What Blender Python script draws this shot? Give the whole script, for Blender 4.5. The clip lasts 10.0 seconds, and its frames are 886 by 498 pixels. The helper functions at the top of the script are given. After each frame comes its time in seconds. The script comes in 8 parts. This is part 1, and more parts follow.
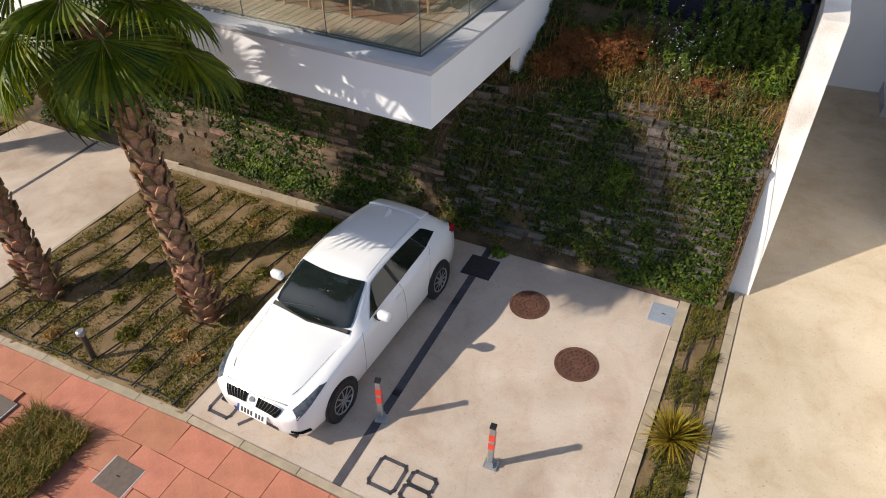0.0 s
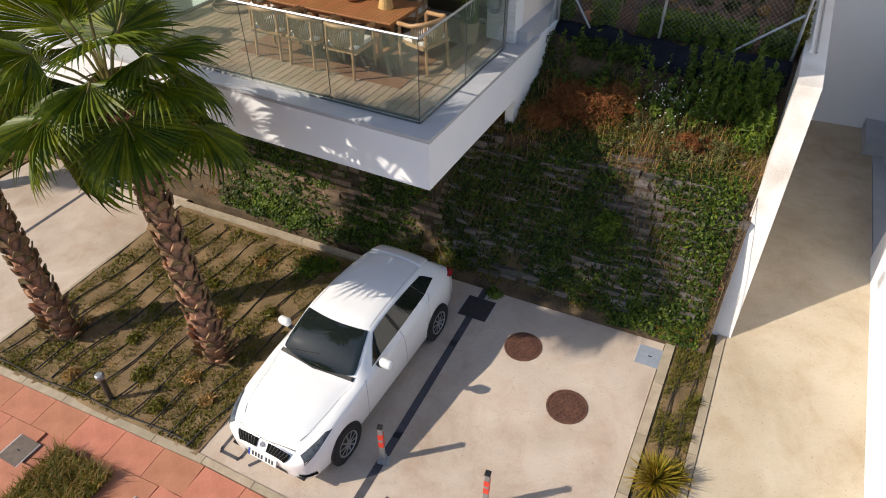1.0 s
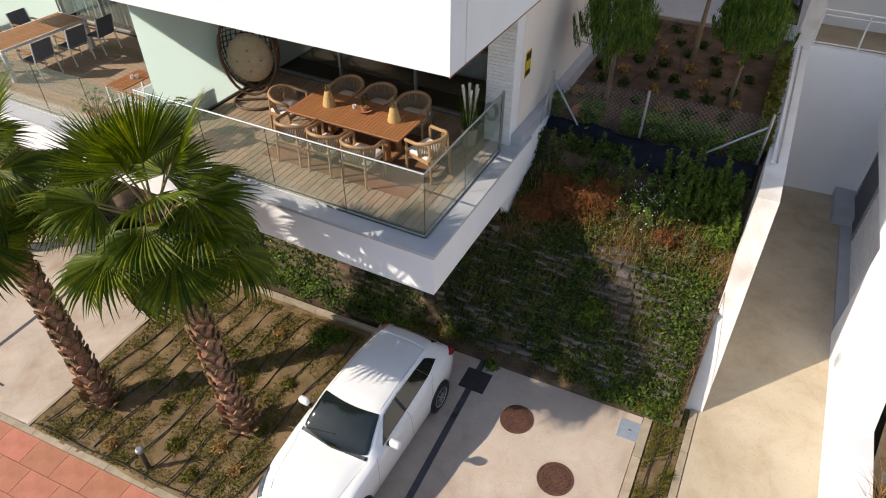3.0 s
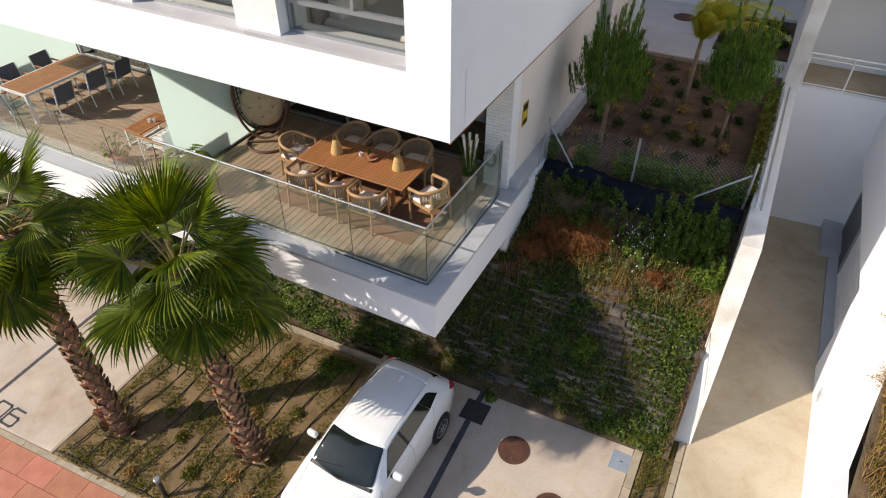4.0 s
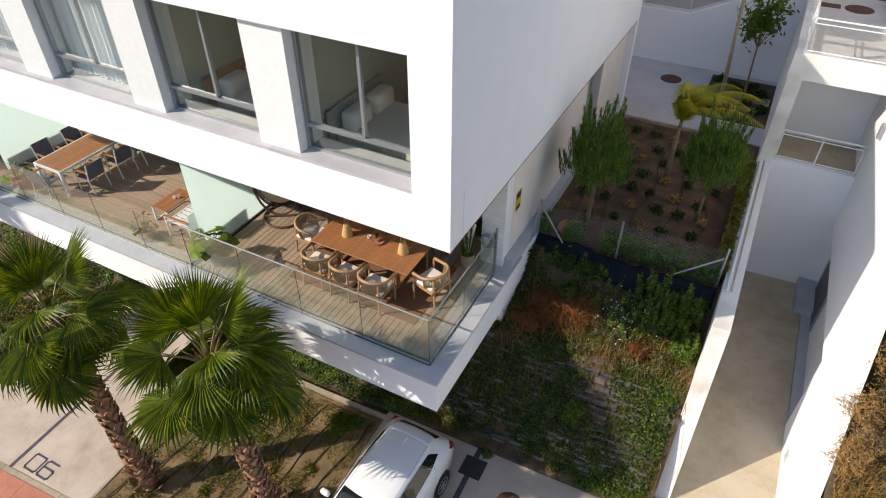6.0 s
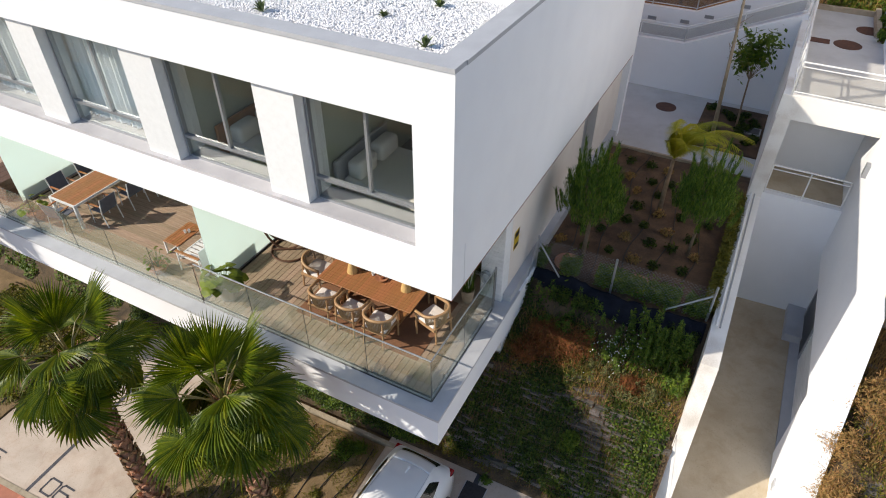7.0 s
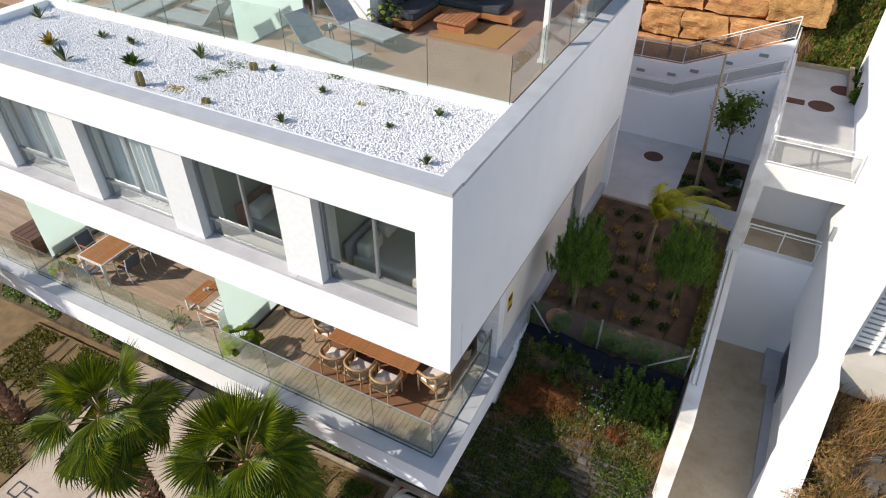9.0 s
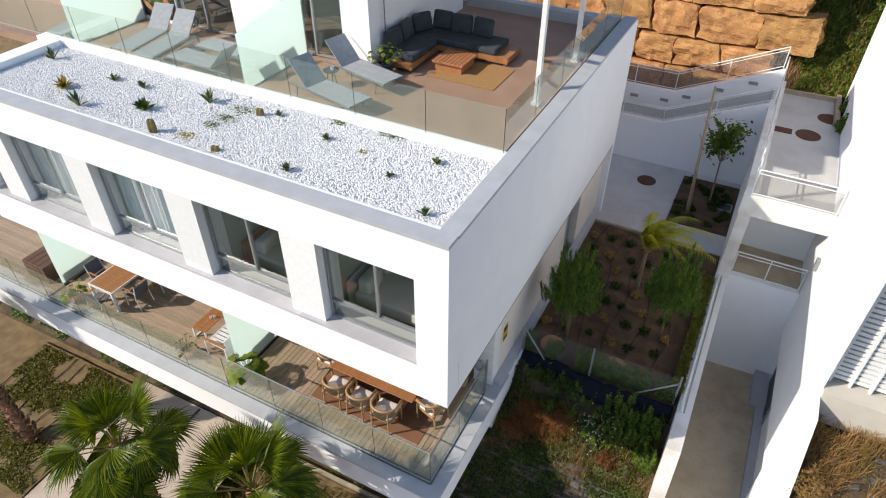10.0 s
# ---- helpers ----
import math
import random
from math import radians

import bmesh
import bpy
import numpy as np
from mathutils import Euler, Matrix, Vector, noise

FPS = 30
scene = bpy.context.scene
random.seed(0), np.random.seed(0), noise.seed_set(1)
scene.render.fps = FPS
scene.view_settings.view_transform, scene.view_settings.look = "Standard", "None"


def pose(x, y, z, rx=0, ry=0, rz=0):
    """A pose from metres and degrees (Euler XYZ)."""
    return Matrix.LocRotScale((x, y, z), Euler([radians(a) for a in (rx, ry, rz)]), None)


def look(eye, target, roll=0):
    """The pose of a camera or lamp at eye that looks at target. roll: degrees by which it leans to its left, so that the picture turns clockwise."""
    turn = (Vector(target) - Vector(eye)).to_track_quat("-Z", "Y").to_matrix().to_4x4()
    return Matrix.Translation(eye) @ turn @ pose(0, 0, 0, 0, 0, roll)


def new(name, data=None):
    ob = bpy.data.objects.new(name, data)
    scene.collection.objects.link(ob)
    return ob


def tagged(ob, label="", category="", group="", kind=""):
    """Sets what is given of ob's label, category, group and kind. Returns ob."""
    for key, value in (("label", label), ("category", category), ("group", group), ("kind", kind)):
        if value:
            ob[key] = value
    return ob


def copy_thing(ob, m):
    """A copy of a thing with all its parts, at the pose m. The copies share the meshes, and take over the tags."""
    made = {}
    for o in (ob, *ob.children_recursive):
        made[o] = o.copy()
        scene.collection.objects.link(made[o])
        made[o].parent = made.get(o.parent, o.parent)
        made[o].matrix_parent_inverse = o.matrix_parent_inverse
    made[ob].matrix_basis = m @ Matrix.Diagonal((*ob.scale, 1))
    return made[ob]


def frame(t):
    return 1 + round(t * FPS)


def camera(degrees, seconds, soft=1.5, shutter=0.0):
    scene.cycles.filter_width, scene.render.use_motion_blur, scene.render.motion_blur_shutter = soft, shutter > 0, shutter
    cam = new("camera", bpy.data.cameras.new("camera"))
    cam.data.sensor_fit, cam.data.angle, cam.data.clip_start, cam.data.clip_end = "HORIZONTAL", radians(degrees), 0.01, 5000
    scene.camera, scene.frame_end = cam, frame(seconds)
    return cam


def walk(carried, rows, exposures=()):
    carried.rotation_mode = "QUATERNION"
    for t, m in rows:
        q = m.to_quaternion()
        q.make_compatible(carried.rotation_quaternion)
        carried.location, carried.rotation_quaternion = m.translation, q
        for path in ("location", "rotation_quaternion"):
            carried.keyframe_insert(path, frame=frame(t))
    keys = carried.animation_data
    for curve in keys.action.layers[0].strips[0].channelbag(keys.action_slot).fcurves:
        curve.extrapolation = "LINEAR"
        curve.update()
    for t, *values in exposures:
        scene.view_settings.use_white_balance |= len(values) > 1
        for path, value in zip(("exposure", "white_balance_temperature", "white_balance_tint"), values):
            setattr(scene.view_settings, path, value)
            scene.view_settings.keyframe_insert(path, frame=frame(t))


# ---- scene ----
cam = camera(69.5, 10.0, 1.05)
PATH = [
    (0, (-0.3, 1.146, 7.608), (-1.002, 2.515, 6.329), 0.3),
    (0.5, (-0.288, 1.177, 8.071), (-0.992, 2.545, 6.793), 0.3),
    (1, (-0.299, 1.207, 8.58), (-1.001, 2.575, 7.3), 0.2),
    (1.5, (-0.334, 1.239, 9.094), (-1.032, 2.608, 7.814), 0.3),
    (2, (-0.359, 1.268, 9.632), (-1.055, 2.633, 8.348), 0.3),
    (2.5, (-0.402, 1.251, 10.143), (-1.096, 2.617, 8.858), 0.3),
    (4, (-0.326, 1.227, 11.653), (-1.036, 2.591, 10.375), 0.1),
    (4.5, (-0.329, 1.208, 12.151), (-1.04, 2.576, 10.877), 0.1),
    (5, (-0.323, 1.21, 12.637), (-1.036, 2.58, 11.366), 0.1),
    (5.5, (-0.319, 1.207, 13.146), (-1.033, 2.577, 11.876), 0.1),
    (7, (-0.423, 1.268, 14.699), (-1.134, 2.639, 13.428), 0.3),
    (7.5, (-0.409, 1.254, 15.191), (-1.122, 2.625, 13.923), 0.3),
    (8, (-0.385, 1.217, 15.698), (-1.099, 2.59, 14.431), 0.2),
    (8.5, (-0.383, 1.205, 16.211), (-1.097, 2.578, 14.944), 0.2),
    (9, (-0.371, 1.199, 16.707), (-1.086, 2.574, 15.442), 0.2),
    (9.5, (-0.344, 1.206, 17.23), (-1.059, 2.581, 15.967), 0.2),
    (10, (-0.339, 1.23, 17.743), (-1.054, 2.607, 16.48), 0.2),
]
walk(cam, [(t, look(eye, target, roll)) for t, eye, target, roll in PATH], [(0.0, 0.07, 6600, 10), (2.5, 0.07, 6680, 10), (5.5, 0.07, 6560, 9), (8.5, 0.06, 6400, 8), (10.0, 0.06, 6380, 8)])

# ---- world and sun ----
SUN = Vector((-0.95, -0.74, 0.775)).normalized()      # towards the sun
world = bpy.data.worlds.new("sky")
scene.world = world
world.use_nodes = True
wn = world.node_tree.nodes
sky = wn.new("ShaderNodeTexSky")
sky.sky_type, sky.sun_disc = "NISHITA", False
sky.ozone_density, sky.dust_density = 2.5, 0.6
sky.sun_elevation = math.asin(SUN.z)
sky.sun_rotation = math.atan2(SUN.x, SUN.y)
wn["Background"].inputs["Strength"].default_value = 0.15
world.node_tree.links.new(sky.outputs[0], wn["Background"].inputs["Color"])
sun_data = bpy.data.lights.new("sun", "SUN")
sun_data.energy, sun_data.angle, sun_data.color = 5.0, radians(0.55), (1.0, 0.905, 0.775)
sun = new("sun", sun_data)
sun.rotation_mode = "QUATERNION"
sun.rotation_quaternion = SUN.to_track_quat("Z", "Y")

# ---- materials ----


def mat(name, col, col2=None, rough=0.6, scale=6.0, fine=60.0, bump=0.15, metal=0.0, spec=0.5, island=0.0, stretch=None, coat=0.0, obj_random=0.0, dist=0.02, contrast=(0.35, 0.65)):
    m = bpy.data.materials.new(name)
    m.use_nodes = True
    nt = m.node_tree
    n, l = nt.nodes, nt.links
    b = n["Principled BSDF"]
    col2 = col2 or tuple(c * 0.8 for c in col)
    tc = n.new("ShaderNodeTexCoord")
    vec = tc.outputs["Object"]
    if stretch:
        mp = n.new("ShaderNodeMapping")
        mp.inputs["Scale"].default_value = stretch
        l.new(vec, mp.inputs[0])
        vec = mp.outputs[0]
    big, small = n.new("ShaderNodeTexNoise"), n.new("ShaderNodeTexNoise")
    big.inputs["Scale"].default_value, big.inputs["Detail"].default_value = scale, 6
    small.inputs["Scale"].default_value, small.inputs["Detail"].default_value = fine, 4
    for k in (big, small):
        l.new(vec, k.inputs["Vector"])
    mx = n.new("ShaderNodeMath")
    mx.operation = "MULTIPLY_ADD"
    mx.inputs[1].default_value = 0.35
    l.new(small.outputs[0], mx.inputs[0])
    sc = n.new("ShaderNodeMath")
    sc.operation = "MULTIPLY"
    sc.inputs[1].default_value = 0.65
    l.new(big.outputs[0], sc.inputs[0])
    l.new(sc.outputs[0], mx.inputs[2])
    ramp = n.new("ShaderNodeValToRGB")
    ramp.color_ramp.elements[0].position, ramp.color_ramp.elements[1].position = contrast
    ramp.color_ramp.elements[0].color, ramp.color_ramp.elements[1].color = (*col2, 1), (*col, 1)
    l.new(mx.outputs[0], ramp.inputs[0])
    out = ramp.outputs[0]
    if island or obj_random:
        src = n.new("ShaderNodeNewGeometry").outputs["Random Per Island"] if island else n.new("ShaderNodeObjectInfo").outputs["Random"]
        amount = island or obj_random
        mr = n.new("ShaderNodeMapRange")
        mr.inputs["To Min"].default_value, mr.inputs["To Max"].default_value = 1 - amount, 1 + amount
        l.new(src, mr.inputs[0])
        hs = n.new("ShaderNodeHueSaturation")
        l.new(out, hs.inputs["Color"])
        l.new(mr.outputs[0], hs.inputs["Value"])
        mr2 = n.new("ShaderNodeMapRange")
        mr2.inputs["To Min"].default_value, mr2.inputs["To Max"].default_value = 0.5 + amount * 0.06, 0.5 - amount * 0.06
        l.new(src, mr2.inputs[0])
        l.new(mr2.outputs[0], hs.inputs["Hue"])
        out = hs.outputs[0]
    l.new(out, b.inputs["Base Color"])
    b.inputs["Roughness"].default_value, b.inputs["Metallic"].default_value = rough, metal
    b.inputs["Specular IOR Level"].default_value = spec
    b.inputs["Coat Weight"].default_value = coat
    if bump:
        bp = n.new("ShaderNodeBump")
        bp.inputs["Strength"].default_value, bp.inputs["Distance"].default_value = bump, dist
        l.new(mx.outputs[0], bp.inputs["Height"])
        l.new(bp.outputs[0], b.inputs["Normal"])
    return m


def leafy(m, amount=0.22, gain=1.6):
    """Lets light through thin leaves."""
    nt = m.node_tree
    n, l = nt.nodes, nt.links
    b = n["Principled BSDF"]
    b.inputs["Specular IOR Level"].default_value = 0.22
    src = b.inputs["Base Color"].links[0].from_socket
    tint = n.new("ShaderNodeMix")
    tint.data_type, tint.blend_type = "RGBA", "MULTIPLY"
    tint.inputs["Factor"].default_value = 1.0
    tint.inputs["B"].default_value = (gain * 1.1, gain, gain * 0.35, 1)
    l.new(src, tint.inputs["A"])
    tr = n.new("ShaderNodeBsdfTranslucent")
    l.new(tint.outputs["Result"], tr.inputs["Color"])
    ms = n.new("ShaderNodeMixShader")
    ms.inputs[0].default_value = amount
    l.new(b.outputs[0], ms.inputs[1])
    l.new(tr.outputs[0], ms.inputs[2])
    l.new(ms.outputs[0], n["Material Output"].inputs["Surface"])
    return m


def weathered(m, tint, scale=0.8, amount=0.6, speck=0.0, cracks=0.0, crack_scale=0.5, tint2=None):
    """Stains with soft edges, dark specks and thin cracks over a material."""
    nt = m.node_tree
    n, l = nt.nodes, nt.links
    b = n["Principled BSDF"]
    src = b.inputs["Base Color"].links[0].from_socket
    tc = n.new("ShaderNodeTexCoord").outputs["Object"]

    def layer(src, fac, colour):
        mx = n.new("ShaderNodeMix")
        mx.data_type = "RGBA"
        mx.inputs["B"].default_value = (*colour, 1)
        mx.blend_type = "MULTIPLY"
        l.new(src, mx.inputs["A"])
        l.new(fac, mx.inputs["Factor"])
        return mx.outputs["Result"]

    def field(sc, lo, hi, top, detail=7, dist=0.6, shift=0.0):
        nz = n.new("ShaderNodeTexNoise")
        nz.inputs["Scale"].default_value, nz.inputs["Detail"].default_value = sc, detail
        nz.inputs["Distortion"].default_value, nz.inputs["Roughness"].default_value = dist, 0.62
        add = n.new("ShaderNodeVectorMath")
        add.inputs[1].default_value = (shift, shift * 2, 0)
        l.new(tc, add.inputs[0])
        l.new(add.outputs[0], nz.inputs["Vector"])
        mr = n.new("ShaderNodeMapRange")
        mr.inputs["From Min"].default_value, mr.inputs["From Max"].default_value = lo, hi
        mr.inputs["To Max"].default_value = top
        l.new(nz.outputs[0], mr.inputs[0])
        return mr.outputs[0]

    src = layer(src, field(scale, 0.42, 0.68, amount), tint)
    src = layer(src, field(scale * 3.3, 0.48, 0.7, amount * 0.8, shift=7.0), tint2 or tint)
    if speck:
        src = layer(src, field(26, 0.62, 0.72, speck, 3, 0.0, 3.0), (0.45, 0.42, 0.40))
    if cracks:
        nz = n.new("ShaderNodeTexNoise")
        nz.inputs["Scale"].default_value, nz.inputs["Detail"].default_value = 2.2, 5
        l.new(tc, nz.inputs["Vector"])
        off = n.new("ShaderNodeVectorMath")
        off.operation = "MULTIPLY_ADD"
        off.inputs[1].default_value = (0.55, 0.55, 0.0)
        l.new(nz.outputs["Color"], off.inputs[0])
        l.new(tc, off.inputs[2])
        vo = n.new("ShaderNodeTexVoronoi")
        vo.feature = "DISTANCE_TO_EDGE"
        vo.inputs["Scale"].default_value = crack_scale
        l.new(off.outputs[0], vo.inputs["Vector"])
        mr = n.new("ShaderNodeMapRange")
        mr.inputs["From Min"].default_value, mr.inputs["From Max"].default_value = 0.001, 0.006
        mr.inputs["To Min"].default_value, mr.inputs["To Max"].default_value = cracks, 0.0
        l.new(vo.outputs["Distance"], mr.inputs[0])
        src = layer(src, mr.outputs[0], (0.5, 0.45, 0.4))
    l.new(src, b.inputs["Base Color"])
    return m


def glass_mat(name, tint, gloss=1.0, rough=0.0, dust=0.0, dust_col=(0.55, 0.66, 0.55)):
    m = bpy.data.materials.new(name)
    m.use_nodes = True
    n, l = m.node_tree.nodes, m.node_tree.links
    n.remove(n["Principled BSDF"])
    tr, gl, lw, mix = n.new("ShaderNodeBsdfTransparent"), n.new("ShaderNodeBsdfGlossy"), n.new("ShaderNodeLayerWeight"), n.new("ShaderNodeMixShader")
    tr.inputs[0].default_value = (*tint, 1)
    gl.inputs["Roughness"].default_value = rough
    lw.inputs[0].default_value = 0.5
    pw = n.new("ShaderNodeMath")
    pw.operation = "POWER"
    pw.inputs[1].default_value = 4.0
    l.new(lw.outputs["Facing"], pw.inputs[0])
    sc = n.new("ShaderNodeMath")
    sc.operation = "MULTIPLY_ADD"
    sc.inputs[1].default_value, sc.inputs[2].default_value = 0.9 * gloss, 0.045 * gloss
    l.new(pw.outputs[0], sc.inputs[0])
    l.new(sc.outputs[0], mix.inputs[0])
    l.new(tr.outputs[0], mix.inputs[1])
    l.new(gl.outputs[0], mix.inputs[2])
    out = mix.outputs[0]
    if dust:
        df, mix2 = n.new("ShaderNodeBsdfDiffuse"), n.new("ShaderNodeMixShader")
        df.inputs[0].default_value = (*dust_col, 1)
        mix2.inputs[0].default_value = dust
        l.new(out, mix2.inputs[1])
        l.new(df.outputs[0], mix2.inputs[2])
        out = mix2.outputs[0]
    l.new(out, n["Material Output"].inputs[0])
    return m


def frosted_mat(name, tint):
    m = bpy.data.materials.new(name)
    m.use_nodes = True
    n, l = m.node_tree.nodes, m.node_tree.links
    b = n["Principled BSDF"]
    b.inputs["Base Color"].default_value = (*tint, 1)
    b.inputs["Roughness"].default_value = 0.25
    tl, mix = n.new("ShaderNodeBsdfTranslucent"), n.new("ShaderNodeMixShader")
    tl.inputs[0].default_value = (*tint, 1)
    mix.inputs[0].default_value = 0.45
    l.new(b.outputs[0], mix.inputs[1])
    l.new(tl.outputs[0], mix.inputs[2])
    l.new(mix.outputs[0], n["Material Output"].inputs[0])
    return m


M_white = mat("white_render", (0.86, 0.865, 0.89), (0.82, 0.825, 0.855), 0.85, 1.3, 220, 0.06, contrast=(0.3, 0.6), dist=0.004)
# white render with warm bounced light mixed into its colour
M_bouncewhite = mat("white_render_warm_bounce", (0.80, 0.735, 0.68), (0.73, 0.66, 0.60), 0.85, 1.3, 200, 0.08, dist=0.004)
M_dirtywhite = mat("weathered_white_render", (0.78, 0.76, 0.73), (0.52, 0.46, 0.40), 0.9, 1.1, 90, 0.12, contrast=(0.30, 0.48), dist=0.006)
M_cap = mat("grey_stone_coping", (0.49, 0.495, 0.52), (0.41, 0.415, 0.44), 0.55, 2.5, 80, 0.08, dist=0.004)
M_sill = mat("pale_stone_sill", (0.56, 0.54, 0.55), (0.46, 0.44, 0.46), 0.5, 2.0, 90, 0.05, dist=0.003, obj_random=0.08)
M_concrete = weathered(mat("pale_concrete", (0.59, 0.495, 0.41), (0.46, 0.38, 0.31), 0.85, 0.9, 45, 0.2, dist=0.006, contrast=(0.28, 0.68)), (0.62, 0.56, 0.50), 0.55, 0.65, 0.5, 0.12, 0.35, (0.80, 0.68, 0.60))
M_greyconcrete = weathered(mat("grey_concrete", (0.58, 0.565, 0.55), (0.49, 0.475, 0.46), 0.85, 0.9, 45, 0.15, dist=0.006, contrast=(0.28, 0.68)), (0.78, 0.75, 0.72), 0.5, 0.5, 0.4)
M_drive = weathered(mat("driveway_concrete", (0.58, 0.50, 0.38), (0.46, 0.385, 0.28), 0.85, 0.7, 40, 0.2, dist=0.006, contrast=(0.28, 0.7)), (0.66, 0.58, 0.48), 0.6, 0.6, 0.5, 0.10, 0.3, (0.80, 0.70, 0.58))
M_kerb = mat("concrete_kerb", (0.42, 0.345, 0.25), (0.29, 0.235, 0.165), 0.9, 5, 70, 0.25, obj_random=0.1, dist=0.01)
M_red = mat("red_stamped_concrete", (0.50, 0.20, 0.12), (0.37, 0.135, 0.08), 0.8, 3.0, 40, 0.35, obj_random=0.10, dist=0.012)
M_redbase = mat("red_joint", (0.42, 0.165, 0.10), (0.33, 0.13, 0.085), 0.9, 8, 60, 0.2)
M_soil = mat("dry_soil", (0.235, 0.155, 0.075), (0.105, 0.07, 0.032), 0.95, 2.2, 36, 0.8, dist=0.04, contrast=(0.3, 0.62))
M_darksoil = mat("dark_garden_soil", (0.15, 0.085, 0.045), (0.055, 0.033, 0.02), 0.95, 2.5, 40, 0.8, dist=0.04)
M_hill = mat("stony_slope", (0.13, 0.085, 0.045), (0.035, 0.025, 0.014), 0.95, 2.5, 30, 0.9, dist=0.05)
M_block = mat("grey_stone_block", (0.165, 0.145, 0.125), (0.055, 0.046, 0.038), 0.9, 6, 50, 0.8, obj_random=0.45, dist=0.02)
M_rubble = mat("broken_stone", (0.20, 0.18, 0.16), (0.09, 0.08, 0.07), 0.9, 6, 50, 0.7, island=0.3, dist=0.02)
M_black = mat("black_plastic", (0.012, 0.012, 0.013), (0.008, 0.008, 0.009), 0.5, 20, 100, 0.05)
M_hose = mat("black_drip_hose", (0.025, 0.022, 0.02), (0.015, 0.013, 0.012), 0.7, 20, 100, 0.1)
M_line = mat("dark_line_paint", (0.075, 0.072, 0.085), (0.045, 0.043, 0.05), 0.8, 6, 60, 0.1, dist=0.003)
M_rust = mat("rusty_cast_iron", (0.15, 0.065, 0.04), (0.075, 0.035, 0.026), 0.8, 9, 90, 0.5, metal=0.2, dist=0.006)
M_steel = mat("galvanised_steel", (0.42, 0.44, 0.46), (0.33, 0.35, 0.37), 0.42, 10, 120, 0.05, metal=0.7)
M_whitemetal = mat("white_painted_metal", (0.78, 0.78, 0.77), (0.72, 0.72, 0.71), 0.4, 10, 90, 0.02)
M_alu = mat("grey_aluminium", (0.36, 0.37, 0.39), (0.32, 0.33, 0.35), 0.4, 8, 90, 0.02, metal=0.5)
M_darkframe = mat("dark_frame", (0.05, 0.052, 0.055), (0.04, 0.042, 0.045), 0.4, 8, 90, 0.02)
M_rail = glass_mat("railing_glass", (0.95, 0.98, 0.955), 1.0, 0.0, 0.055)
M_pane = glass_mat("window_glass", (0.95, 0.98, 0.96), 1.2)
M_frost = frosted_mat("frosted_green_glass", (0.74, 0.85, 0.835))
M_deck = mat("weathered_deck_board", (0.40, 0.295, 0.205), (0.28, 0.20, 0.138), 0.7, 3, 60, 0.2, obj_random=0.16, stretch=(1, 8, 1), dist=0.004)
M_deckbase = mat("deck_joint", (0.05, 0.04, 0.03), (0.04, 0.03, 0.025), 0.9, 5, 60, 0)
M_interior = mat("interior_plaster", (0.74, 0.72, 0.66), (0.66, 0.64, 0.58), 0.9, 2, 60, 0.02)
M_bedwall = mat("sage_bedroom_plaster", (0.40, 0.42, 0.36), (0.34, 0.36, 0.30), 0.9, 2, 60, 0.02)
M_intfloor = mat("interior_floor", (0.16, 0.12, 0.09), (0.12, 0.09, 0.065), 0.5, 2, 30, 0.05)
M_brickwhite = mat("white_brick", (0.81, 0.81, 0.815), (0.75, 0.75, 0.755), 0.85, 8, 70, 0.2, obj_random=0.06, dist=0.006)

# ---- building helpers ----


def ground_z(x, y):
    return 0.19 + 0.05 * (x + 3.6) + 0.045 * (y - 8.64)


def box(bm, x0, x1, y0, y1, z0, z1):
    v = [bm.verts.new(p) for p in ((x0, y0, z0), (x1, y0, z0), (x1, y1, z0), (x0, y1, z0), (x0, y0, z1), (x1, y0, z1), (x1, y1, z1), (x0, y1, z1))]
    for f in ((0, 3, 2, 1), (4, 5, 6, 7), (0, 1, 5, 4), (1, 2, 6, 5), (2, 3, 7, 6), (3, 0, 4, 7)):
        bm.faces.new([v[i] for i in f])
    return v


def boxes(*specs):
    bm = bmesh.new()
    for s in specs:
        box(bm, *s)
    return bm


def soft_box(x0, x1, y0, y1, z0, z1, r=0.02, seg=2):
    bm = boxes((x0, x1, y0, y1, z0, z1))
    bmesh.ops.bevel(bm, geom=bm.edges[:], offset=r, segments=seg, affect="EDGES", profile=0.5)
    return bm


def prism(outline, x0, x1, axis="x"):
    """Extrudes a closed outline, given in the two other axes, from x0 to x1 along the axis."""
    bm = bmesh.new()
    put = {"x": lambda a, b, c: (c, a, b), "y": lambda a, b, c: (a, c, b), "z": lambda a, b, c: (a, b, c)}[axis]
    lo = [bm.verts.new(put(a, b, x0)) for a, b in outline]
    hi = [bm.verts.new(put(a, b, x1)) for a, b in outline]
    bm.faces.new(lo[::-1])
    bm.faces.new(hi)
    k = len(lo)
    for i in range(k):
        bm.faces.new((lo[i], lo[(i + 1) % k], hi[(i + 1) % k], hi[i]))
    bmesh.ops.recalc_face_normals(bm, faces=bm.faces[:])
    return bm


